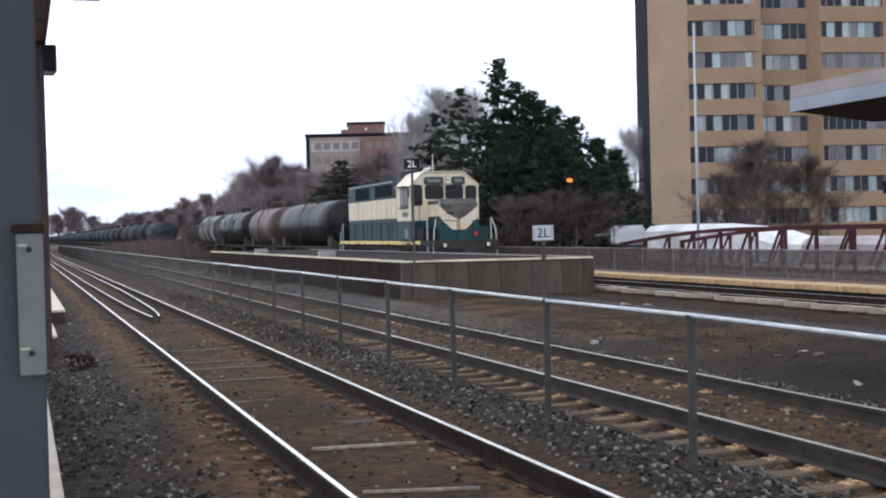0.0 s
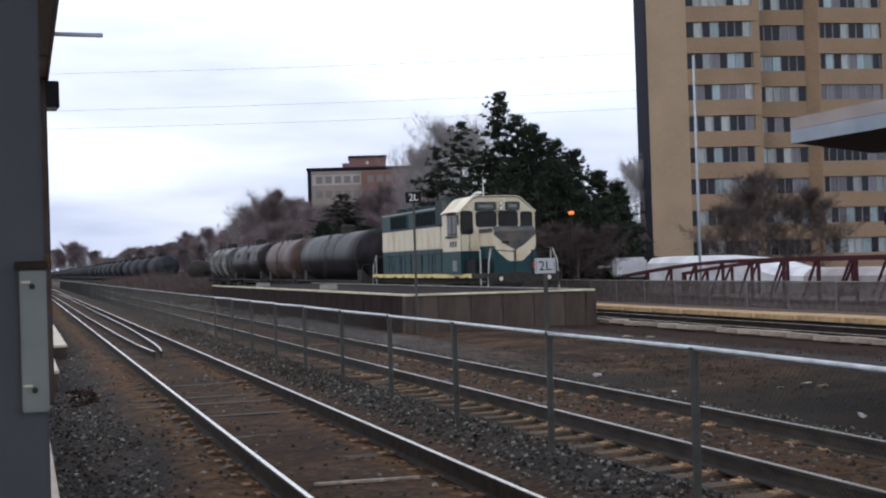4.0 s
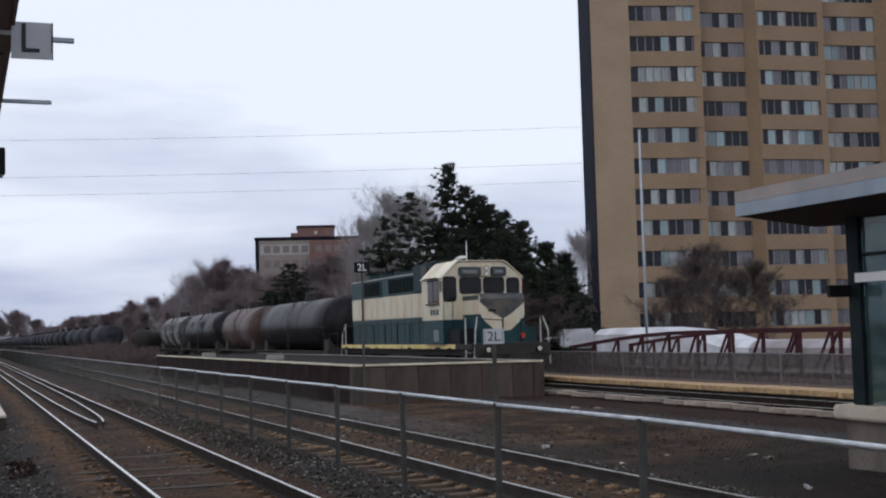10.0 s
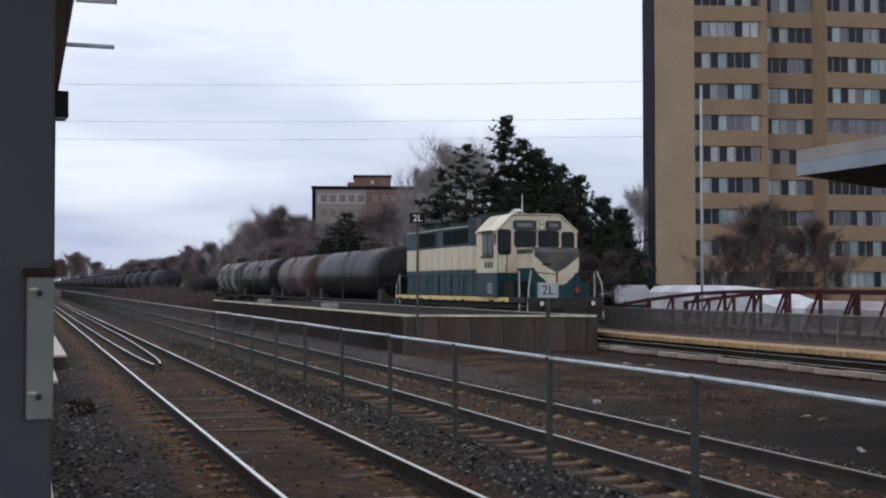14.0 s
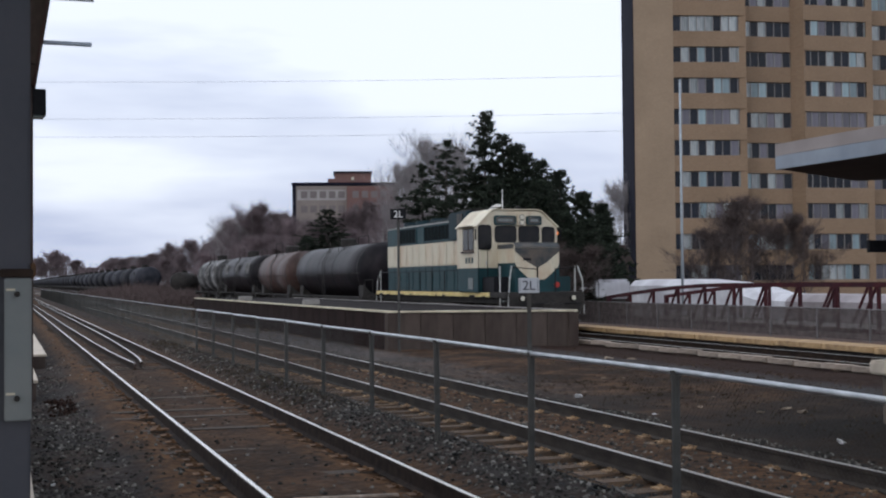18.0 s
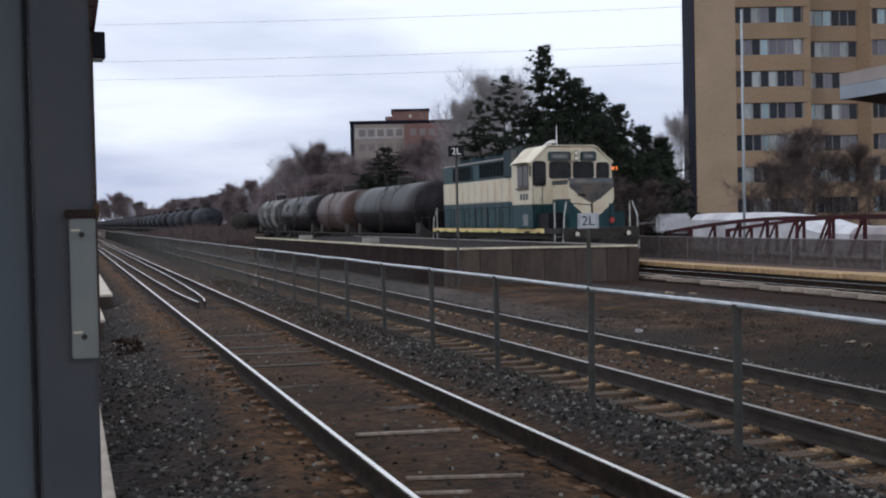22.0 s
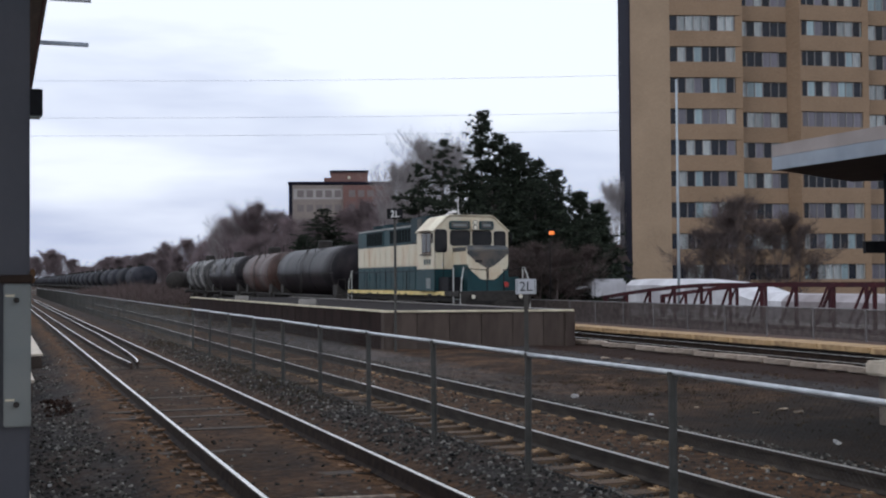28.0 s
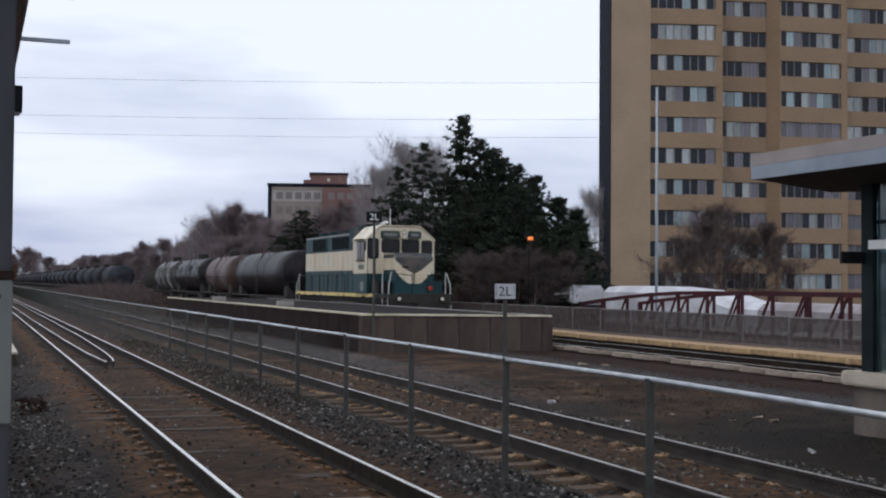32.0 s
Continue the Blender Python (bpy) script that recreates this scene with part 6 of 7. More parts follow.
# ---------------------------------------------------------------- shelter on the island
def glass_shelter():
    """A waiting shelter: concrete plinth, dark posts, green glass and an overhanging metal roof."""
    sh = thing("platform_shelter", (0, 0, 0), "glazed platform shelter with an overhanging blue-grey roof", "shelter")
    x0, x1, y0, y1 = 11.05, 14.6, 4.2, 13.5
    part("plinth", boxed(x0 + 0.07, x1, y0, y1 - 0.05, -0.6, 0.38, bev=0.02), M_PLINTH, sh)
    part("plinth_cap", boxed(x0 - 0.06, x1 + 0.05, y0 - 0.06, y1 + 0.06, 0.382, 0.575, bev=0.03), M_CREAMCONC, sh, "pale concrete cap")
    bm = bmesh.new()
    extruded(bm, [(10.10, 3.20), (10.10, 3.46), (10.16, 3.50), (15.3, 3.62), (15.3, 3.26), (11.4, 3.06)], 3.0, 14.25)
    part("roof", bm, M_SOFFIT, sh, "dark underside of the shelter roof")
    part("fascia", boxed(10.06, 10.098, 2.98, 14.27, 3.19, 3.375, bev=0.006), M_ROOF, sh, "blue-grey metal fascia")
    part("fascia", boxed(10.099, 15.3, 14.252, 14.29, 3.19, 3.375, bev=0.006), M_ROOF, sh, "blue-grey metal fascia")
    bm = bmesh.new()
    extruded(bm, [(10.07, 3.380), (10.099, 3.380), (10.099, 3.505), (15.3, 3.625), (15.3, 3.66), (10.07, 3.545)], 2.98, 14.28)
    part("roof_sheet", bm, M_ROOFTOP, sh)
    posts = (y1 - 0.34, y1 - 2.6, y1 - 4.7, y1 - 7.0, y0 + 0.12)
    for y in posts:
        for x in (x0 + 0.07, x1 - 0.1):
            part("post", boxed(x, x + 0.14, y - 0.12, y + 0.12, 0.576, 3.12, bev=0.008), M_FRAMEDARK, sh)
    for a, b in zip(posts, posts[1:]):
        for x in (x0 + 0.14, x1 - 0.04):
            g = part("glass_pane", boxed(x - 0.006, x + 0.006, b + 0.125, a - 0.125, 0.60, 3.10), M_GLASS, sh, "green-tinted glass pane")
            g.visible_shadow = False
            part("transom", boxed(x - 0.02, x + 0.02, b + 0.121, a - 0.121, 2.55, 2.60), M_FRAMEDARK, sh)
    for y in (y1 - 0.34,):
        g = part("glass_pane", boxed(x0 + 0.22, x1 - 0.11, y - 0.006, y + 0.006, 0.60, 3.08), M_GLASS, sh, "green-tinted glass pane")
        g.visible_shadow = False
    part("notice_strip", boxed(x0 + 0.04, x0 + 0.066, y1 - 1.10, y1 - 0.40, 2.21, 2.33), M_WHITE, sh, "white notice strip")
    part("sign_arm", boxed(x0 - 0.30, x0 + 0.06, y1 - 0.30, y1 - 0.25, 2.02, 2.18), M_BLACK, sh)
    part("rust_stain", boxed(x0 - 0.064, x0 - 0.061, y1 - 2.62, y1 - 2.50, 0.42, 0.57), M_PLATETAN, sh, "brown rust stain on the cap")
    part("bench", boxed(x1 - 0.9, x1 - 0.4, y0 + 0.5, y1 - 0.5, 0.95, 1.02, bev=0.01), M_FRAMEDARK, sh)
    return sh


glass_shelter()


def track_signal_post():
    """A thin dark post with a small box, before the shelter."""
    sp = thing("indicator_post", (9.53, 10.27, 0), "thin black leaning post with a small equipment box", "post")
    part("pole", rodded((-0.01, 0.01, -0.30), (0.19, -0.18, 2.56), 0.022, n=8), M_BLACK, sp)
    part("box", boxed(0.10, 0.22, -0.20, -0.10, 1.94, 2.24, bev=0.01), M_BLACK, sp)
    part("cabinet", boxed(-0.14, 0.14, -0.10, 0.10, -0.36, 0.05, bev=0.02), M_BLACK, sp)
    part("latch", boxed(-0.03, 0.03, -0.112, -0.101, -0.16, -0.10), M_GALVDARK, sp)
    return sp


track_signal_post()


# ---------------------------------------------------------------- signs
def facing(x, y, z, turn=0.0):
    """A pose whose x runs to the right and y up, for something seen from the camera's spot."""
    az = math.degrees(math.atan2(x, y)) + turn
    return pose(x, y, z, 90, 0, -az)


def fence_sign():
    s_ = thing("car_stop_sign", facing(4.57, 10.34, 1.645), "small white sign with black lettering above the fence", "sign")
    part("board", boxed(-0.096, 0.096, -0.070, 0.070, -0.004, 0.004, bev=0.002), M_SIGNFACE, s_)
    lettering("lettering", "2L", 0.125, pose(0, -0.004, 0.006), M_INK, s_, 0.001)
    for k in (-0.082, 0.082):
        part("trim", boxed(k - 0.003, k + 0.003, -0.055, 0.055, 0.0042, 0.0055), M_PLATEGREY, s_)
    part("bracket", boxed(-0.02, 0.02, -0.72, 0.07, -0.03, -0.006), M_GALVDARK, s_)
    return s_


fence_sign()


def tall_sign():
    x, y = 10.37, 32.35
    s_ = thing("tall_car_stop_sign", facing(x, y, 3.56), "black sign with white lettering on a tall thin post", "sign")
    part("board", boxed(-0.22, 0.22, -0.145, 0.145, -0.01, 0.01, bev=0.004), M_BLACK, s_)
    lettering("lettering", "2L", 0.27, pose(0, -0.01, 0.014), M_WHITE, s_, 0.002)
    part("post", rodded((0, 0.1, -0.05), (0, -3.95, -0.05), 0.035, n=10), M_GALVDARK, s_)
    return s_


tall_sign()


# ---------------------------------------------------------------- canopy side
def canopy():
    """The platform canopy overhead: dark soffit, edge beam, arms and columns."""
    cn = thing("platform_canopy", (0, 0, 0), "dark brown platform canopy on slim columns", "canopy")
    part("soffit", boxed(-4.0, 0.34, -4, 16.3, 4.20, 4.32), M_SOFFIT, cn)
    part("edge_beam", boxed(0.341, 0.375, -4, 16.3, 4.17, 4.42, bev=0.006), M_TRUSS, cn, "dark red edge beam")
    part("roof_sheet", boxed(-4.1, 0.36, -4.1, 16.4, 4.425, 4.50), M_ROOFTOP, cn)
    part("column", boxed(0.22, 0.345, 16.1, 16.25, 0.10, 4.199, bev=0.01), M_SOFFIT, cn)
    for y in (5.0, 10.85, 13.75):
        part("arm", boxed(0.376, 0.90, y, y + 0.05, 4.290, 4.332, bev=0.006), M_ROOF, cn, "pale steel arm beyond the edge")
    for y in (0.5, 4.0, 7.5, 11.0, 14.5):
        part("soffit_joint", boxed(-3.9, 0.33, y, y + 0.04, 4.190, 4.199), M_BLACK, cn)
    return cn


canopy()


def hanging_sign():
    s_ = thing("hanging_sign", facing(0.48, 9.9, 4.0), "white hanging sign with a large black letter", "sign")
    part("board", boxed(-0.135, 0.165, -0.085, 0.205, -0.012, 0.012, bev=0.004), M_SIGNFACE, s_)
    lettering("lettering", "L", 0.33, pose(0.0, 0.065, 0.016), M_INK, s_, 0.002)
    part("edge_trim", boxed(0.166, 0.178, -0.085, 0.205, -0.02, 0.02), M_GALVDARK, s_)
    part("hanger", boxed(-0.30, -0.136, 0.10, 0.13, -0.01, 0.01), M_GALV, s_)
    return s_


hanging_sign()


def speaker_box():
    s_ = thing("platform_speaker", (0.0, 0.0, 0.0), "black box loudspeaker under the canopy end", "loudspeaker")
    part("case", boxed(0.33, 0.50, 16.1, 16.35, 3.83, 4.16, bev=0.01), M_BLACK, s_)
    part("bracket", boxed(0.30, 0.36, 16.2, 16.25, 4.161, 4.199), M_PLATEGREY, s_)
    part("under_plate", boxed(0.33, 0.47, 16.12, 16.33, 3.80, 3.826), M_PLATEGREY, s_)
    return s_


speaker_box()


def steel_post():
    """The dark steel column close to the camera, with a bolted grey plate."""
    p_ = thing("steel_column", (0, 0, 0), "dark grey steel column with a bolted pale plate", "column")
    part("shaft", boxed(-0.092, 0.046, 3.0, 3.14, 0.10, 4.199, bev=0.006), M_POST, p_)
    pl = part("plate", boxed(-0.012, 0.048, 2.978, 2.998, 1.383, 1.713, bev=0.003), M_PLATEGREY, p_, "bolted light grey plate")
    for z in (1.675, 1.435):
        part("bolt", rodded((0.016, 2.977, z), (0.016, 2.968, z), 0.007, n=8), M_UNDER, pl)
        part("scratch", boxed(-0.008, 0.012, 2.9765, 2.9778, z + 0.008, z + 0.013), M_COPING, pl)
    part("rust_band", boxed(-0.022, 0.052, 2.972, 2.998, 1.714, 1.734, bev=0.003), M_RUST, p_, "rusty strap")
    part("strap_end", boxed(0.047, 0.058, 2.99, 3.05, 1.714, 1.748, bev=0.003), M_PLATE, p_)
    return p_


steel_post()


def wall_panel_left():
    """A pale grey panel beside the column, at the platform shelter's corner."""
    w_ = thing("shelter_panel", (0, 0, 0), "dark slate-grey steel panel beside the column", "panel")
    part("panel", boxed(-1.6, -0.103, 3.02, 3.06, 0.35, 3.9, bev=0.004), M_PANELBLUE, w_)
    part("edge_strip", boxed(-0.102, -0.094, 3.0, 3.08, 0.35, 3.9), M_BLACK, w_)
    part("kick_plate", boxed(-1.6, -0.103, 3.01, 3.07, 0.11, 0.345), M_PLATEGREY, w_)
    return w_


wall_panel_left()


# ---------------------------------------------------------------- litter
def litter():
    """Paper scraps and broken tan pieces that lie about on the dirt."""
    rnd = random.Random(14)

    def lump(name, x, y, s, flat, material, label, category, group):
        bm = bmesh.new()
        vs = [bm.verts.new((rnd.uniform(-s, s), rnd.uniform(-s, s) * 1.3, rnd.uniform(0, s * flat))) for _ in range(11)]
        out = bmesh.ops.convex_hull(bm, input=vs)
        bmesh.ops.delete(bm, geom=[g for g in out["geom_interior"] if isinstance(g, bmesh.types.BMVert)], context="VERTS")
        q = part(name, bm, material, None, label)
        tagged(q, category=category, group=group)
        q.location = (x, y, bed(x, y) - 0.005)

    for x, y, s in ((8.80, 17.95, 0.065), (8.72, 15.32, 0.035), (9.40, 12.10, 0.05), (0.44, 12.4, 0.03)):
        lump("paper_scrap", x, y, s, 1.5, M_LITTER, "crumpled white paper scrap on the dirt", "litter", "litter beside the tracks")
    for x, y, s in ((10.05, 16.25, 0.06), (11.6, 21.6, 0.06), (11.3, 21.9, 0.05), (11.1, 17.6, 0.05), (10.55, 15.4, 0.07), (11.05, 15.5, 0.08), (11.12, 15.15, 0.09),
                    (9.6, 19.3, 0.04), (14.2, 27.2, 0.12), (14.5, 26.6, 0.10), (13.9, 25.6, 0.09), (13.2, 24.0, 0.06)):
        lump("rubble_chunk", x, y, s, 0.55, M_TANSCRAP, "broken tan piece of slab half sunk in dirt", "rubble", "rubble beside the second track")


litter()


def loose_plank():
    """Pale weathered strips of wood that lie across the near track."""
    for x, y, half, turn in ((2.64, 8.22, 0.42, -14.0), (2.34, 7.80, 0.20, -12.0)):
        q = part("loose_plank", boxed(-half, half, -0.014, 0.014, -0.012, 0.012, bev=0.003), M_PLANK, None, "pale weathered wooden strip lying between the rails")
        tagged(q, category="plank", group="loose strips between the rails")
        q.matrix_basis = pose(x, y, -0.150, 0, 0.4, turn)
    q = part("loose_plank", boxed(-0.46, 0.46, -0.022, 0.022, -0.012, 0.014, bev=0.004), M_PLANK, None, "pale weathered wooden strip lying between the rails")
    tagged(q, category="plank", group="loose strips between the rails")
    q.matrix_basis = pose(2.75, 10.13, -0.150, 0, 0.6, -4)


loose_plank()


# ---------------------------------------------------------------- vegetation
def wood_prism(vs, fs, a, b, ra, rb, n=4):
    d = (b - a)
    if d.length < 1e-5:
        return
    d.normalize()
    u = d.cross(Vector((0, 0, 1)) if abs(d.z) < 0.95 else Vector((1, 0, 0))).normalized()
    w = d.cross(u)
    o = len(vs)
    for c, r in ((a, ra), (b, rb)):
        for k in range(n):
            q = c + (u * math.cos(6.2832 * k / n) + w * math.sin(6.2832 * k / n)) * r
            vs.append((q.x, q.y, q.z))
    for k in range(n):
        fs.append((o + k, o + (k + 1) % n, o + n + (k + 1) % n, o + n + k))


def bare_tree(seed, height, spread, levels=5, twigs=9, twig_len=0.55, twig_r=0.014, trunk_r=0.16):
    """Limbs that fork and taper to fine twigs: (wood, twig) meshes, one metre for one metre."""
    rnd = random.Random(seed)
    wv, wf, tv, tf = [], [], [], []

    def twig(p, d):
        for _ in range(twigs):
            q = (d + Vector((rnd.uniform(-1, 1), rnd.uniform(-1, 1), rnd.uniform(-0.5, 1)))).normalized()
            a = p + d * rnd.uniform(-0.3, 0.1)
            l_ = twig_len * rnd.uniform(0.5, 1.3)
            m_ = a + q * l_ * 0.5
            e = m_ + (q + Vector((rnd.uniform(-0.6, 0.6), rnd.uniform(-0.6, 0.6), rnd.uniform(-0.2, 0.5)))).normalized() * l_ * 0.5
            s = q.cross(Vector((rnd.uniform(-1, 1), rnd.uniform(-1, 1), rnd.uniform(-1, 1)))).normalized() * twig_r
            o = len(tv)
            for c in (a - s, a + s, m_ + s * 0.7, m_ - s * 0.7, e):
                tv.append((c.x, c.y, c.z))
            tf.append((o, o + 1, o + 2, o + 3))
            tf.append((o + 3, o + 2, o + 4))

    def limb(p, d, l_, r, level):
        segs = 4 if level == 1 else 3
        for k in range(segs):
            d = (d + Vector((rnd.uniform(-0.16, 0.16), rnd.uniform(-0.16, 0.16), rnd.uniform(0.0, 0.14)))).normalized()
            q = p + d * (l_ / segs)
            r2 = r * 0.78
            wood_prism(wv, wf, p, q, r, r2, 3)
            if level >= levels:
                twig(q, d)
            else:
                for _ in range(2 if level == 1 else rnd.choice((1, 1, 2))):
                    ax = Vector((rnd.uniform(-1, 1), rnd.uniform(-1, 1), rnd.uniform(-0.2, 0.5))).normalized()
                    limb(q, (d * 0.8 + ax * spread).normalized(), l_ * rnd.uniform(0.34, 0.52), r2 * 0.6, level + 1)
            p, r = q, r2
        twig(p, d)

    # a leader with limbs rising from it nearly to the ground
    p, d, r = Vector((0, 0, -0.4)), Vector((0, 0, 1)), trunk_r
    steps = 11
    for k in range(steps):
        d = (d + Vector((rnd.uniform(-0.09, 0.09), rnd.uniform(-0.09, 0.09), 0.1))).normalized()
        q = p + d * (height * 0.92 / steps)
        wood_prism(wv, wf, p, q, r, r * 0.86, 6)
        f_ = (k + 1) / steps
        if k >= 1:
            for _ in range(2 if k < 9 else 3):
                a = rnd.uniform(0, 6.2832)
                l_ = height * (0.10 + 0.30 * math.sin(math.pi * min(1, 0.25 + f_ * 0.72))) * rnd.uniform(0.7, 1.15)
                limb(q, Vector((math.cos(a) * spread, math.sin(a) * spread, rnd.uniform(0.45, 0.95))).normalized(), l_, r * 0.5, 1)
        p, r = q, r * 0.86
    twig(p, d)
    return wv, wf, tv, tf


def tree_thing(name, meshes, label, category, wood, fine_mat, group=""):
    wv, wf, tv, tf = meshes
    t_ = thing(name, (0, 0, 0), label, category, group)
    pieces("trunk", wv, wf, wood, t_, "", "")
    pieces("crown", tv, tf, fine_mat, t_, "fine bare twigs", "")
    return t_


def top_of(meshes):
    return max(v[2] for v in meshes[2])


BARE = []
for k_, (sd, sp) in enumerate(((31, 0.45), (32, 0.58), (33, 0.40), (34, 0.66))):
    ms = bare_tree(sd, 10.0, sp, 3, 3, 1.15, 0.0090, 0.16)
    t_ = tree_thing("bare_tree", ms, "bare mauve-brown tree of the trackside wood", "tree", M_BARK, M_TWIG, "bare trees of the wood")
    BARE.append((t_, top_of(ms)))
PALE = []
for sd, sp in ((41, 0.62), (42, 0.75)):
    ms = bare_tree(sd, 12.0, sp, 3, 2, 1.2, 0.011, 0.18)
    t_ = tree_thing("pale_bare_tree", ms, "tall pale grey bare tree with fine twigs", "tree", M_TWIGPALE, M_TWIGPALE, "pale bare trees")
    PALE.append((t_, top_of(ms)))


DARK = []
for sd, sp in ((45, 0.7), (46, 0.85)):
    ms = bare_tree(sd, 9.0, sp, 3, 2, 0.9, 0.010, 0.14)
    t_ = tree_thing("dark_bare_tree", ms, "dark brown bare tree with dense twigs", "tree", M_BARK, M_TWIGDARK, "dark bare trees")
    DARK.append((t_, top_of(ms)))


def spot(az, dist):
    """A place at a bearing from the track's direction and a distance."""
    return dist * math.sin(radians(az)), dist * math.cos(radians(az))


used = set()


def stand(kinds, which, az, dist, top, turn, wide=1.0):
    """Plant a tree of a kind so that its crown reaches a height at that bearing and distance."""
    src, h = kinds[which % len(kinds)]
    x, y = spot(az, dist)
    s = (top + 0.3) / h
    m = Matrix.LocRotScale((x, y, -0.3), Euler((0, 0, radians(turn))), None)
    if src.name in used:
        ob = copy_thing(src, m)
    else:
        ob = src
        used.add(src.name)
        ob.matrix_basis = m
    ob.scale = (s * wide, s * wide, s)
    return ob


def wood_edge():
    rnd = random.Random(77)
    # bearing, height of the crowns as an angle above the eye, distance
    line = ((6.3, 1.45, 225), (7.5, 2.2, 215), (8.2, 2.45, 200), (9.4, 2.7, 185), (10.4, 3.4, 165), (11.1, 4.0, 150), (11.9, 3.75, 150), (12.8, 3.2, 140), (13.8, 3.3, 135), (14.8, 3.6, 130),
            (15.6, 3.9, 125), (16.4, 4.2, 122), (17.2, 4.5, 118), (18.0, 4.6, 112), (18.8, 4.2, 110), (19.8, 3.6, 105))
    k = 0
    for az, el, d in line:
        for j in range(3):
            a = az + rnd.uniform(-0.5, 0.5)
            dd = d * (1.0 + 0.09 * j + rnd.uniform(-0.02, 0.03)) * (0.92 if j == 0 else 1)
            top = 1.7 + dd * math.tan(radians(el * (0.62, 0.98, 0.82)[j] * rnd.uniform(0.92, 1.05)))
            stand(BARE, k, a, dd, top, rnd.uniform(0, 360), 1.25)
            k += 1
    # the low far woods towards the vanishing of the tracks
    for az, el, d in ((1.0, 0.9, 950), (1.5, 1.35, 930), (2.0, 1.65, 950), (2.5, 1.6, 930), (3.0, 1.3, 950), (3.5, 0.85, 800), (3.9, 0.95, 520), (4.4, 1.15, 480), (4.9, 1.4, 450), (5.4, 1.45, 440),
                      (5.9, 1.4, 430), (6.4, 1.5, 420), (6.9, 1.45, 400), (7.4, 1.4, 390), (-0.2, 0.8, 950), (0.4, 0.75, 900)):
        for j in range(2):
            dd = d * (1 + 0.05 * j)
            top = 1.7 + dd * math.tan(radians(el * rnd.uniform(0.85, 1.0)))
            stand(BARE, k, az + rnd.uniform(-0.25, 0.25), dd, top, rnd.uniform(0, 360), 1.5)
            k += 1
    # dark bare trees before the conifers and before the tower
    for az, el, d in ((22.6, 1.9, 71), (23.6, 1.6, 70), (24.5, 2.1, 71), (25.4, 1.6, 70), (26.3, 1.9, 71)):
        stand(DARK, k, az, d, 1.7 + d * math.tan(radians(el)), rnd.uniform(0, 360), 1.6)
        k += 1
    for az, el, d in ((32.2, 2.5, 72), (33.2, 3.5, 72), (34.2, 4.1, 74), (35.3, 3.4, 76), (36.4, 2.6, 78)):
        stand(DARK, k, az, d, 1.7 + d * math.tan(radians(el)), rnd.uniform(0, 360), 1.2)
        k += 1
    for az, el, d, w in ((18.0, 6.2, 98, 0.7), (18.7, 6.9, 96, 0.75), (19.6, 7.6, 97, 0.8), (20.7, 7.9, 98, 0.8), (10.0, 3.3, 175, 1.1), (10.8, 3.9, 172, 1.1), (11.5, 3.7, 170, 1.1), (27.5, 4.6, 112, 0.8), (28.2, 5.2, 116, 0.8)):
        stand(PALE, k, az, d, 1.7 + d * math.tan(radians(el)), rnd.uniform(0, 360), w)
        k += 1


wood_edge()


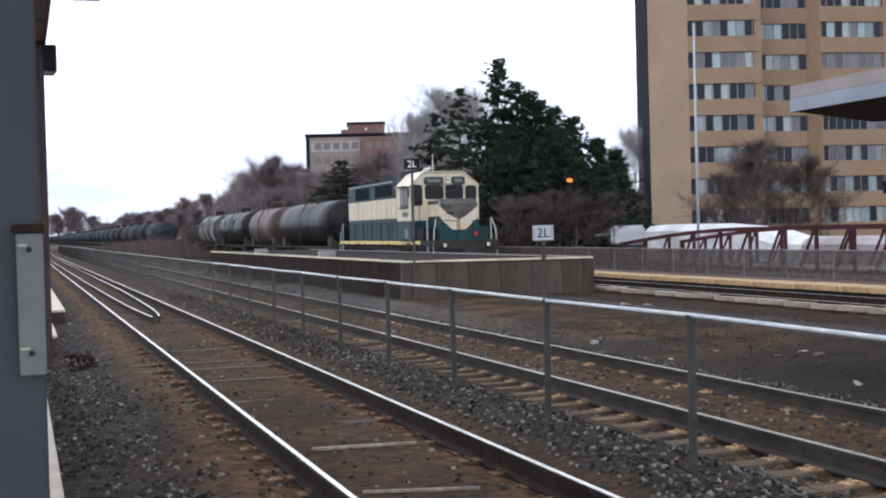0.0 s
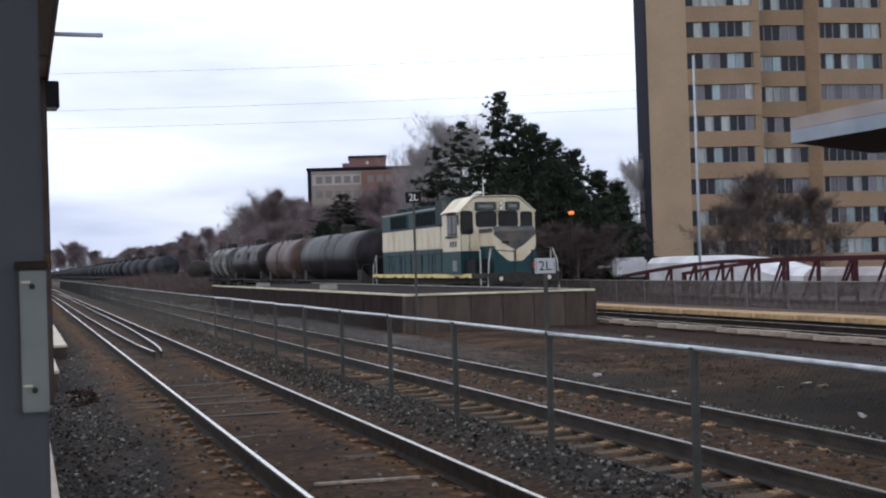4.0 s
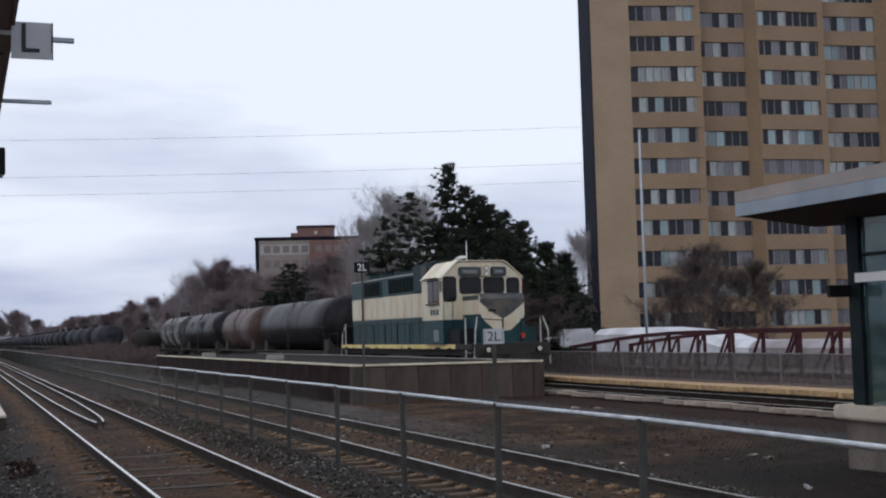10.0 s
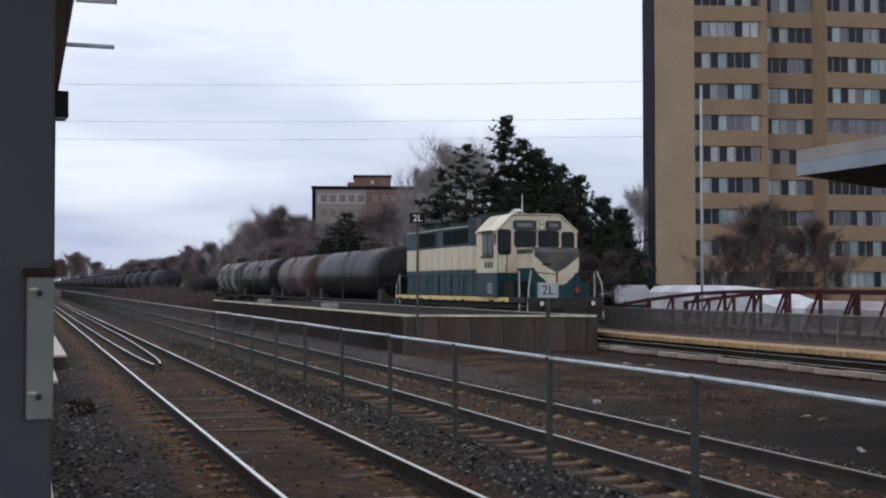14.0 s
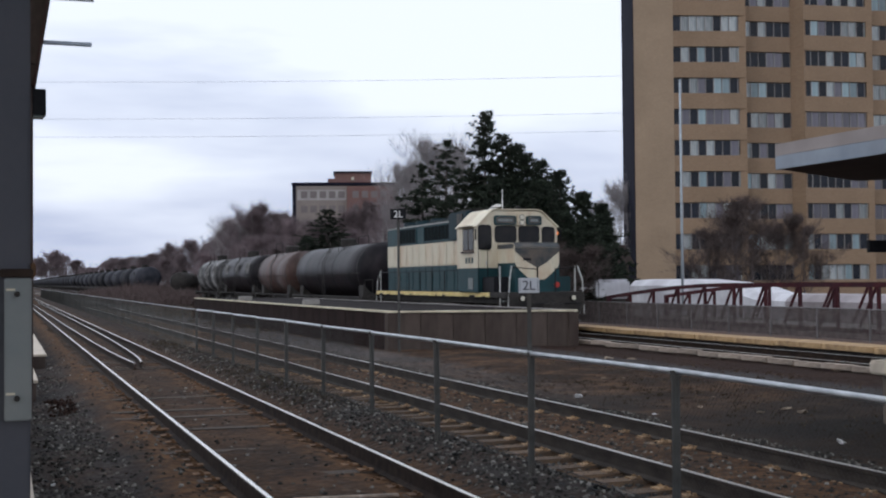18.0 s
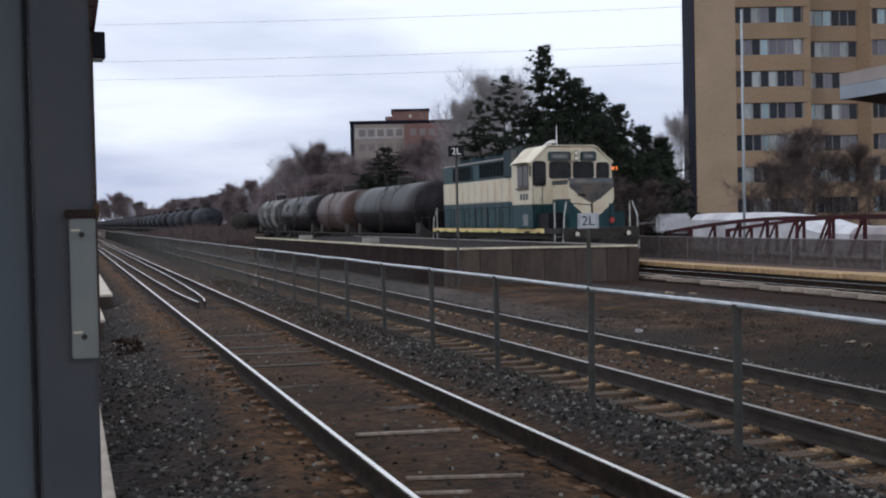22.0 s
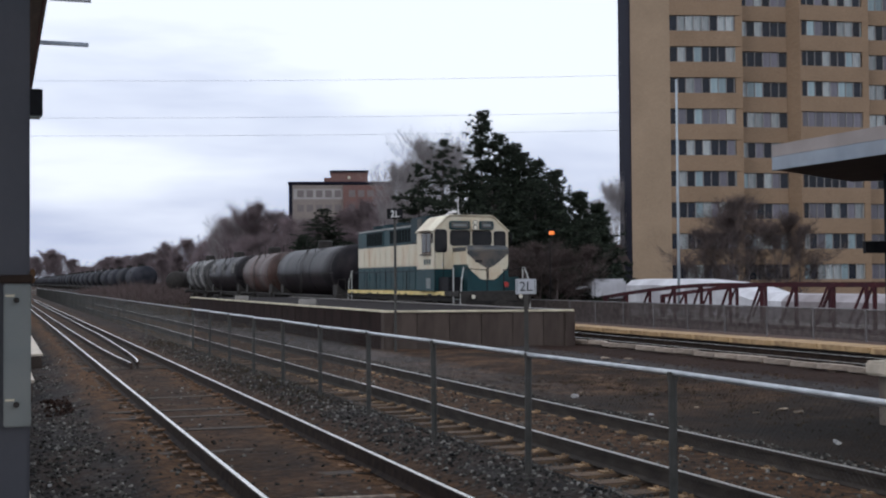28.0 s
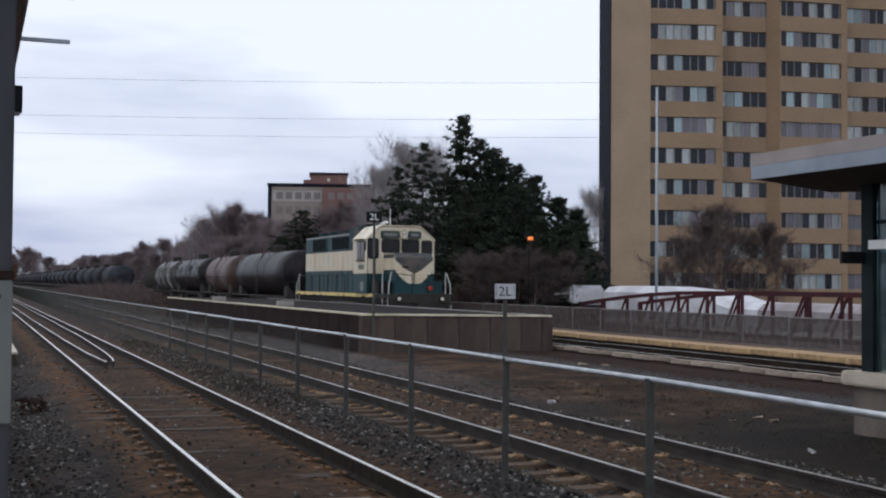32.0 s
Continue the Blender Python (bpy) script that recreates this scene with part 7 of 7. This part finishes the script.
def conifer(seed, h, r, bare_to=0.08, ragged=0.35, loose=1.0):
    """A trunk with whorls of drooping limbs hung with needle sprays."""
    rnd = random.Random(seed)
    wv, wf, nv, nf = [], [], [], []
    wood_prism(wv, wf, Vector((0, 0, -0.4)), Vector((0.05, 0, h * 0.6)), 0.17, 0.09, 6)
    wood_prism(wv, wf, Vector((0.05, 0, h * 0.6)), Vector((0, 0.03, h * 0.98)), 0.09, 0.015, 5)

    def spray(p, d, size):
        for _ in range(16):
            q = (d * 0.9 + Vector((rnd.uniform(-1, 1), rnd.uniform(-1, 1), rnd.uniform(-0.5, 0.8)))).normalized()
            s = q.cross(Vector((rnd.uniform(-1, 1), rnd.uniform(-1, 1), rnd.uniform(-1, 1)))).normalized() * size * rnd.uniform(0.05, 0.10)
            a, e = p - q * size * 0.2, p + q * size * rnd.uniform(0.6, 1.1)
            m_ = (a + e) / 2 + s
            m2 = (a + e) / 2 - s
            o = len(nv)
            for c in (a, m_, e, m2):
                nv.append((c.x, c.y, c.z))
            nf.append((o, o + 1, o + 2, o + 3))

    z = h * bare_to
    while z < h * 0.985:
        f_ = z / h
        reach = r * (1 - f_) ** 0.8 * (0.55 + 0.45 * min(1, f_ * 5)) + 0.12
        for _ in range(6):
            a = rnd.uniform(0, 6.2832)
            l_ = reach * rnd.uniform(1 - ragged, 1 + ragged * 0.6) * (1.35 if rnd.random() < 0.12 else 1.0)
            d = Vector((math.cos(a), math.sin(a), rnd.uniform(-0.12, 0.35) + 0.35 * smooth(0.7, 1.0, f_))).normalized()
            p = Vector((0.05 * f_, 0, z))
            e = p + d * l_
            wood_prism(wv, wf, p, e, 0.045 * (1 - f_) + 0.012, 0.008, 3)
            n_ = max(2, int(l_ / 0.30))
            for i in range(1, n_ + 1):
                q = p + d * l_ * (i / n_) + Vector((rnd.uniform(-0.16, 0.16), rnd.uniform(-0.16, 0.16), rnd.uniform(-0.14, 0.08)))
                spray(q, d, rnd.uniform(0.34, 0.58) * (1 - 0.45 * smooth(0.6, 1.0, f_)))
                if rnd.random() < 0.6:
                    side = Vector((-d.y, d.x, 0)) * rnd.choice((-1, 1))
                    spray(q + side * rnd.uniform(0.15, 0.4) * l_ / r, (d + side).normalized(), rnd.uniform(0.30, 0.52) * (1 - 0.45 * smooth(0.6, 1.0, f_)))
        z += h * rnd.uniform(0.020, 0.034) * (1 - 0.5 * smooth(0.65, 0.95, f_)) * loose
    for _ in range(5):
        spray(Vector((0, 0.03, h * rnd.uniform(0.94, 0.98))), Vector((0, 0, 1)), rnd.uniform(0.3, 0.45))
    return wv, wf, nv, nf


def conifers():
    for sd, az, el, d, r, rag in ((1, 21.90, 8.02, 78, 3.5, 0.5), (2, 20.1, 6.7, 81, 3.2, 0.65), (3, 22.75, 6.9, 78, 3.5, 0.4), (4, 23.85, 5.95, 78, 3.5, 0.4),
                                  (5, 25.36, 5.1, 77, 2.4, 0.5), (6, 26.45, 4.05, 76, 2.3, 0.5), (7, 24.4, 4.6, 74, 3.0, 0.45), (8, 22.4, 4.6, 74.5, 3.0, 0.45), (9, 25.6, 2.9, 73.5, 2.6, 0.45),
                                  (10, 27.3, 3.45, 77, 2.0, 0.5), (11, 18.9, 5.5, 84, 2.8, 0.75), (12, 23.35, 6.4, 79, 3.1, 0.4), (13, 24.55, 5.6, 78.5, 2.9, 0.4), (14, 26.7, 2.7, 73.0, 2.4, 0.4)):
        x, y = spot(az, d)
        h = 2.0 + d * math.tan(radians(el))
        m = conifer(50 + sd, h, r, 0.05 if el < 4 else 0.16, rag, 2.0 if rag > 0.6 else 1.0)
        t_ = tree_thing("conifer", m, "dark green conifer with ragged limbs", "tree", M_BARK, M_NEEDLE, "conifers behind the far platform")
        t_.location = (x, y, -0.3)
        t_.rotation_euler.z = sd * 1.1
    m = conifer(70, 14.5, 3.8, 0.1, 0.4)
    t_ = tree_thing("conifer", m, "small dark conifer among bare trees", "tree", M_BARK, M_NEEDLE)
    t_.location = (*spot(14.4, 112), -0.3)
    t_.scale = (1.3, 1.3, 0.60)
    m = conifer(71, 6.0, 1.9, 0.05, 0.4)
    t_ = tree_thing("conifer", m, "small dark conifer among bare trees", "tree", M_BARK, M_NEEDLE)
    t_.location = (*spot(13.5, 110), -0.3)


conifers()


def brush(name, count, seed, xr, yr, h, material, label, size=0.5):
    """Dry brush: thin leaning stems with ragged side shoots."""
    rnd = random.Random(seed)
    vs, fs = [], []
    for _ in range(count):
        x, y = rnd.uniform(*xr), rnd.uniform(*yr)
        k = noise.noise((x * 0.25, y * 0.12, seed))
        rim = min((x - xr[0]) / (xr[1] - xr[0]), (xr[1] - x) / (xr[1] - xr[0]), (y - yr[0]) / (yr[1] - yr[0]), (yr[1] - y) / (yr[1] - yr[0]))
        hh = h * (0.6 + 0.6 * k + rnd.uniform(-0.2, 0.2)) * (0.55 + 0.45 * smooth(0.0, 0.2, rim))
        if rnd.random() > 0.35 + 6 * rim:
            continue
        if hh < 0.15 * h:
            continue
        z = bed(x, y) - 0.03
        for _s in range(5):
            d = Vector((rnd.uniform(-0.5, 0.5), rnd.uniform(-0.5, 0.5), 1)).normalized()
            s = Vector((rnd.uniform(-1, 1), rnd.uniform(-1, 1), 0)).normalized() * size * 0.02
            p = Vector((x + rnd.uniform(-0.8, 0.8) * hh, y + rnd.uniform(-0.8, 0.8) * hh, z))
            a, b, c = p, p + d * hh * 0.55, p + (d + Vector((rnd.uniform(-0.4, 0.4), rnd.uniform(-0.4, 0.4), 0))).normalized() * hh * rnd.uniform(0.8, 1.1)
            o = len(vs)
            for q in (a - s, a + s, b + s, b - s, c):
                vs.append((q.x, q.y, q.z))
            fs += [(o, o + 1, o + 2, o + 3), (o + 3, o + 2, o + 4)]
    return pieces(name, vs, fs, material, None, label, "stuff", "brush")


brush("dry_brush", 7000, 81, (10.0, 17.0), (108, 176), 2.1, M_SHRUB, "tangled dry brown brush beside the tracks", 1.0)
brush("dry_brush", 1100, 82, (20.6, 22.2), (110, 156), 1.6, M_SHRUB, "tangled dry brown brush beside the tracks", 2.5)
brush("dry_brush", 3600, 83, (26.0, 58.0), (70, 84), 1.7, M_SHRUB, "tangled dry brown brush below the trees", 1.4)
brush("dry_brush", 900, 87, (24.5, 31.0), (172, 190), 2.4, M_SHRUB, "tangled dry brown brush beside the siding", 3.0)
brush("dry_brush", 1200, 88, (26.0, 44.0), (196, 250), 3.4, M_SHRUB, "low dry brush before the wood", 3.5)
brush("thicket", 900, 89, (39.0, 47.0), (64, 69), 1.2, M_THICKET, "dark brown thicket below the tower", 1.3)
brush("thicket", 3600, 90, (26.0, 37.0), (66.5, 72.0), 3.4, M_THICKET, "dark brown thicket below the conifers", 1.5)
brush("leaf_litter", 110, 95, (0.64, 1.06), (18.6, 21.6), 0.11, M_REDLEAF, "dark red-brown clump of dead leaves beside the rail", 1.3)
brush("weeds", 500, 91, (8.2, 14.5), (9.0, 24.0), 0.09, M_WEED, "dark low weeds beside the second track", 0.45)
brush("weeds", 900, 92, (3.9, 5.0), (14.0, 40.0), 0.12, M_WEED, "dark low weeds along the fence", 0.4)
brush("dead_grass", 5200, 84, (8.0, 16.2), (9.0, 34.0), 0.09, M_GRASS, "dead brown grass between the tracks", 0.35)
brush("dead_grass", 700, 85, (0.30, 1.3), (8.0, 40.0), 0.07, M_GRASS, "dead brown grass beside the platform", 0.4)
brush("dead_grass", 2500, 86, (8.0, 16.0), (34.0, 110.0), 0.2, M_GRASS, "dead brown grass between the tracks", 0.8)


# ---------------------------------------------------------------- movement
# seconds and the place of the locomotive's cab face along the far track
PLACES = [(0.0, 51.28), (0.5, 50.40), (1.0, 49.45), (1.5, 48.53), (2.0, 47.64), (2.5, 46.78), (3.5, 45.55), (4.5, 44.57), (5.0, 43.97), (5.5, 43.38),
          (6.0, 42.83), (6.5, 42.33), (7.0, 41.93), (7.5, 41.63), (8.0, 41.45), (8.5, 41.40), (9.0, 41.40), (12.0, 41.42), (16.0, 41.45), (19.0, 41.48), (20.0, 41.52),
          (20.5, 41.60), (21.0, 41.70), (21.5, 41.79), (22.0, 41.88), (22.5, 41.97), (23.0, 42.12), (23.5, 42.28), (24.0, 42.52), (24.5, 42.77), (25.0, 43.11),
          (25.5, 43.47), (26.0, 43.83), (26.5, 44.29), (27.5, 45.28), (28.5, 46.42), (29.0, 47.08), (29.5, 47.77), (30.0, 48.50), (30.5, 49.27),
          (31.0, 50.09), (31.5, 51.02), (32.0, 51.92)]


NEAR = T3 / 18.0


def place_at(t):
    for (ta, a), (tb, b) in zip(PLACES, PLACES[1:]):
        if t <= tb:
            return a + (b - a) * (t - ta) / (tb - ta)
    return PLACES[-1][1]


def motions():
    walk(loco, [(t, pose(T3, y * NEAR, Z3)) for t, y in PLACES])
    for car, behind in train:
        walk(car, [(t, pose(T3, y * NEAR + behind, Z3)) for t, y in PLACES])
    times = [0.25 * i for i in range(129)]
    for w, at, r in ROLLERS:
        walk(w, [(t, pose(*at, -math.degrees((place_at(t) - 41.4) / r))) for t in times])


motions()
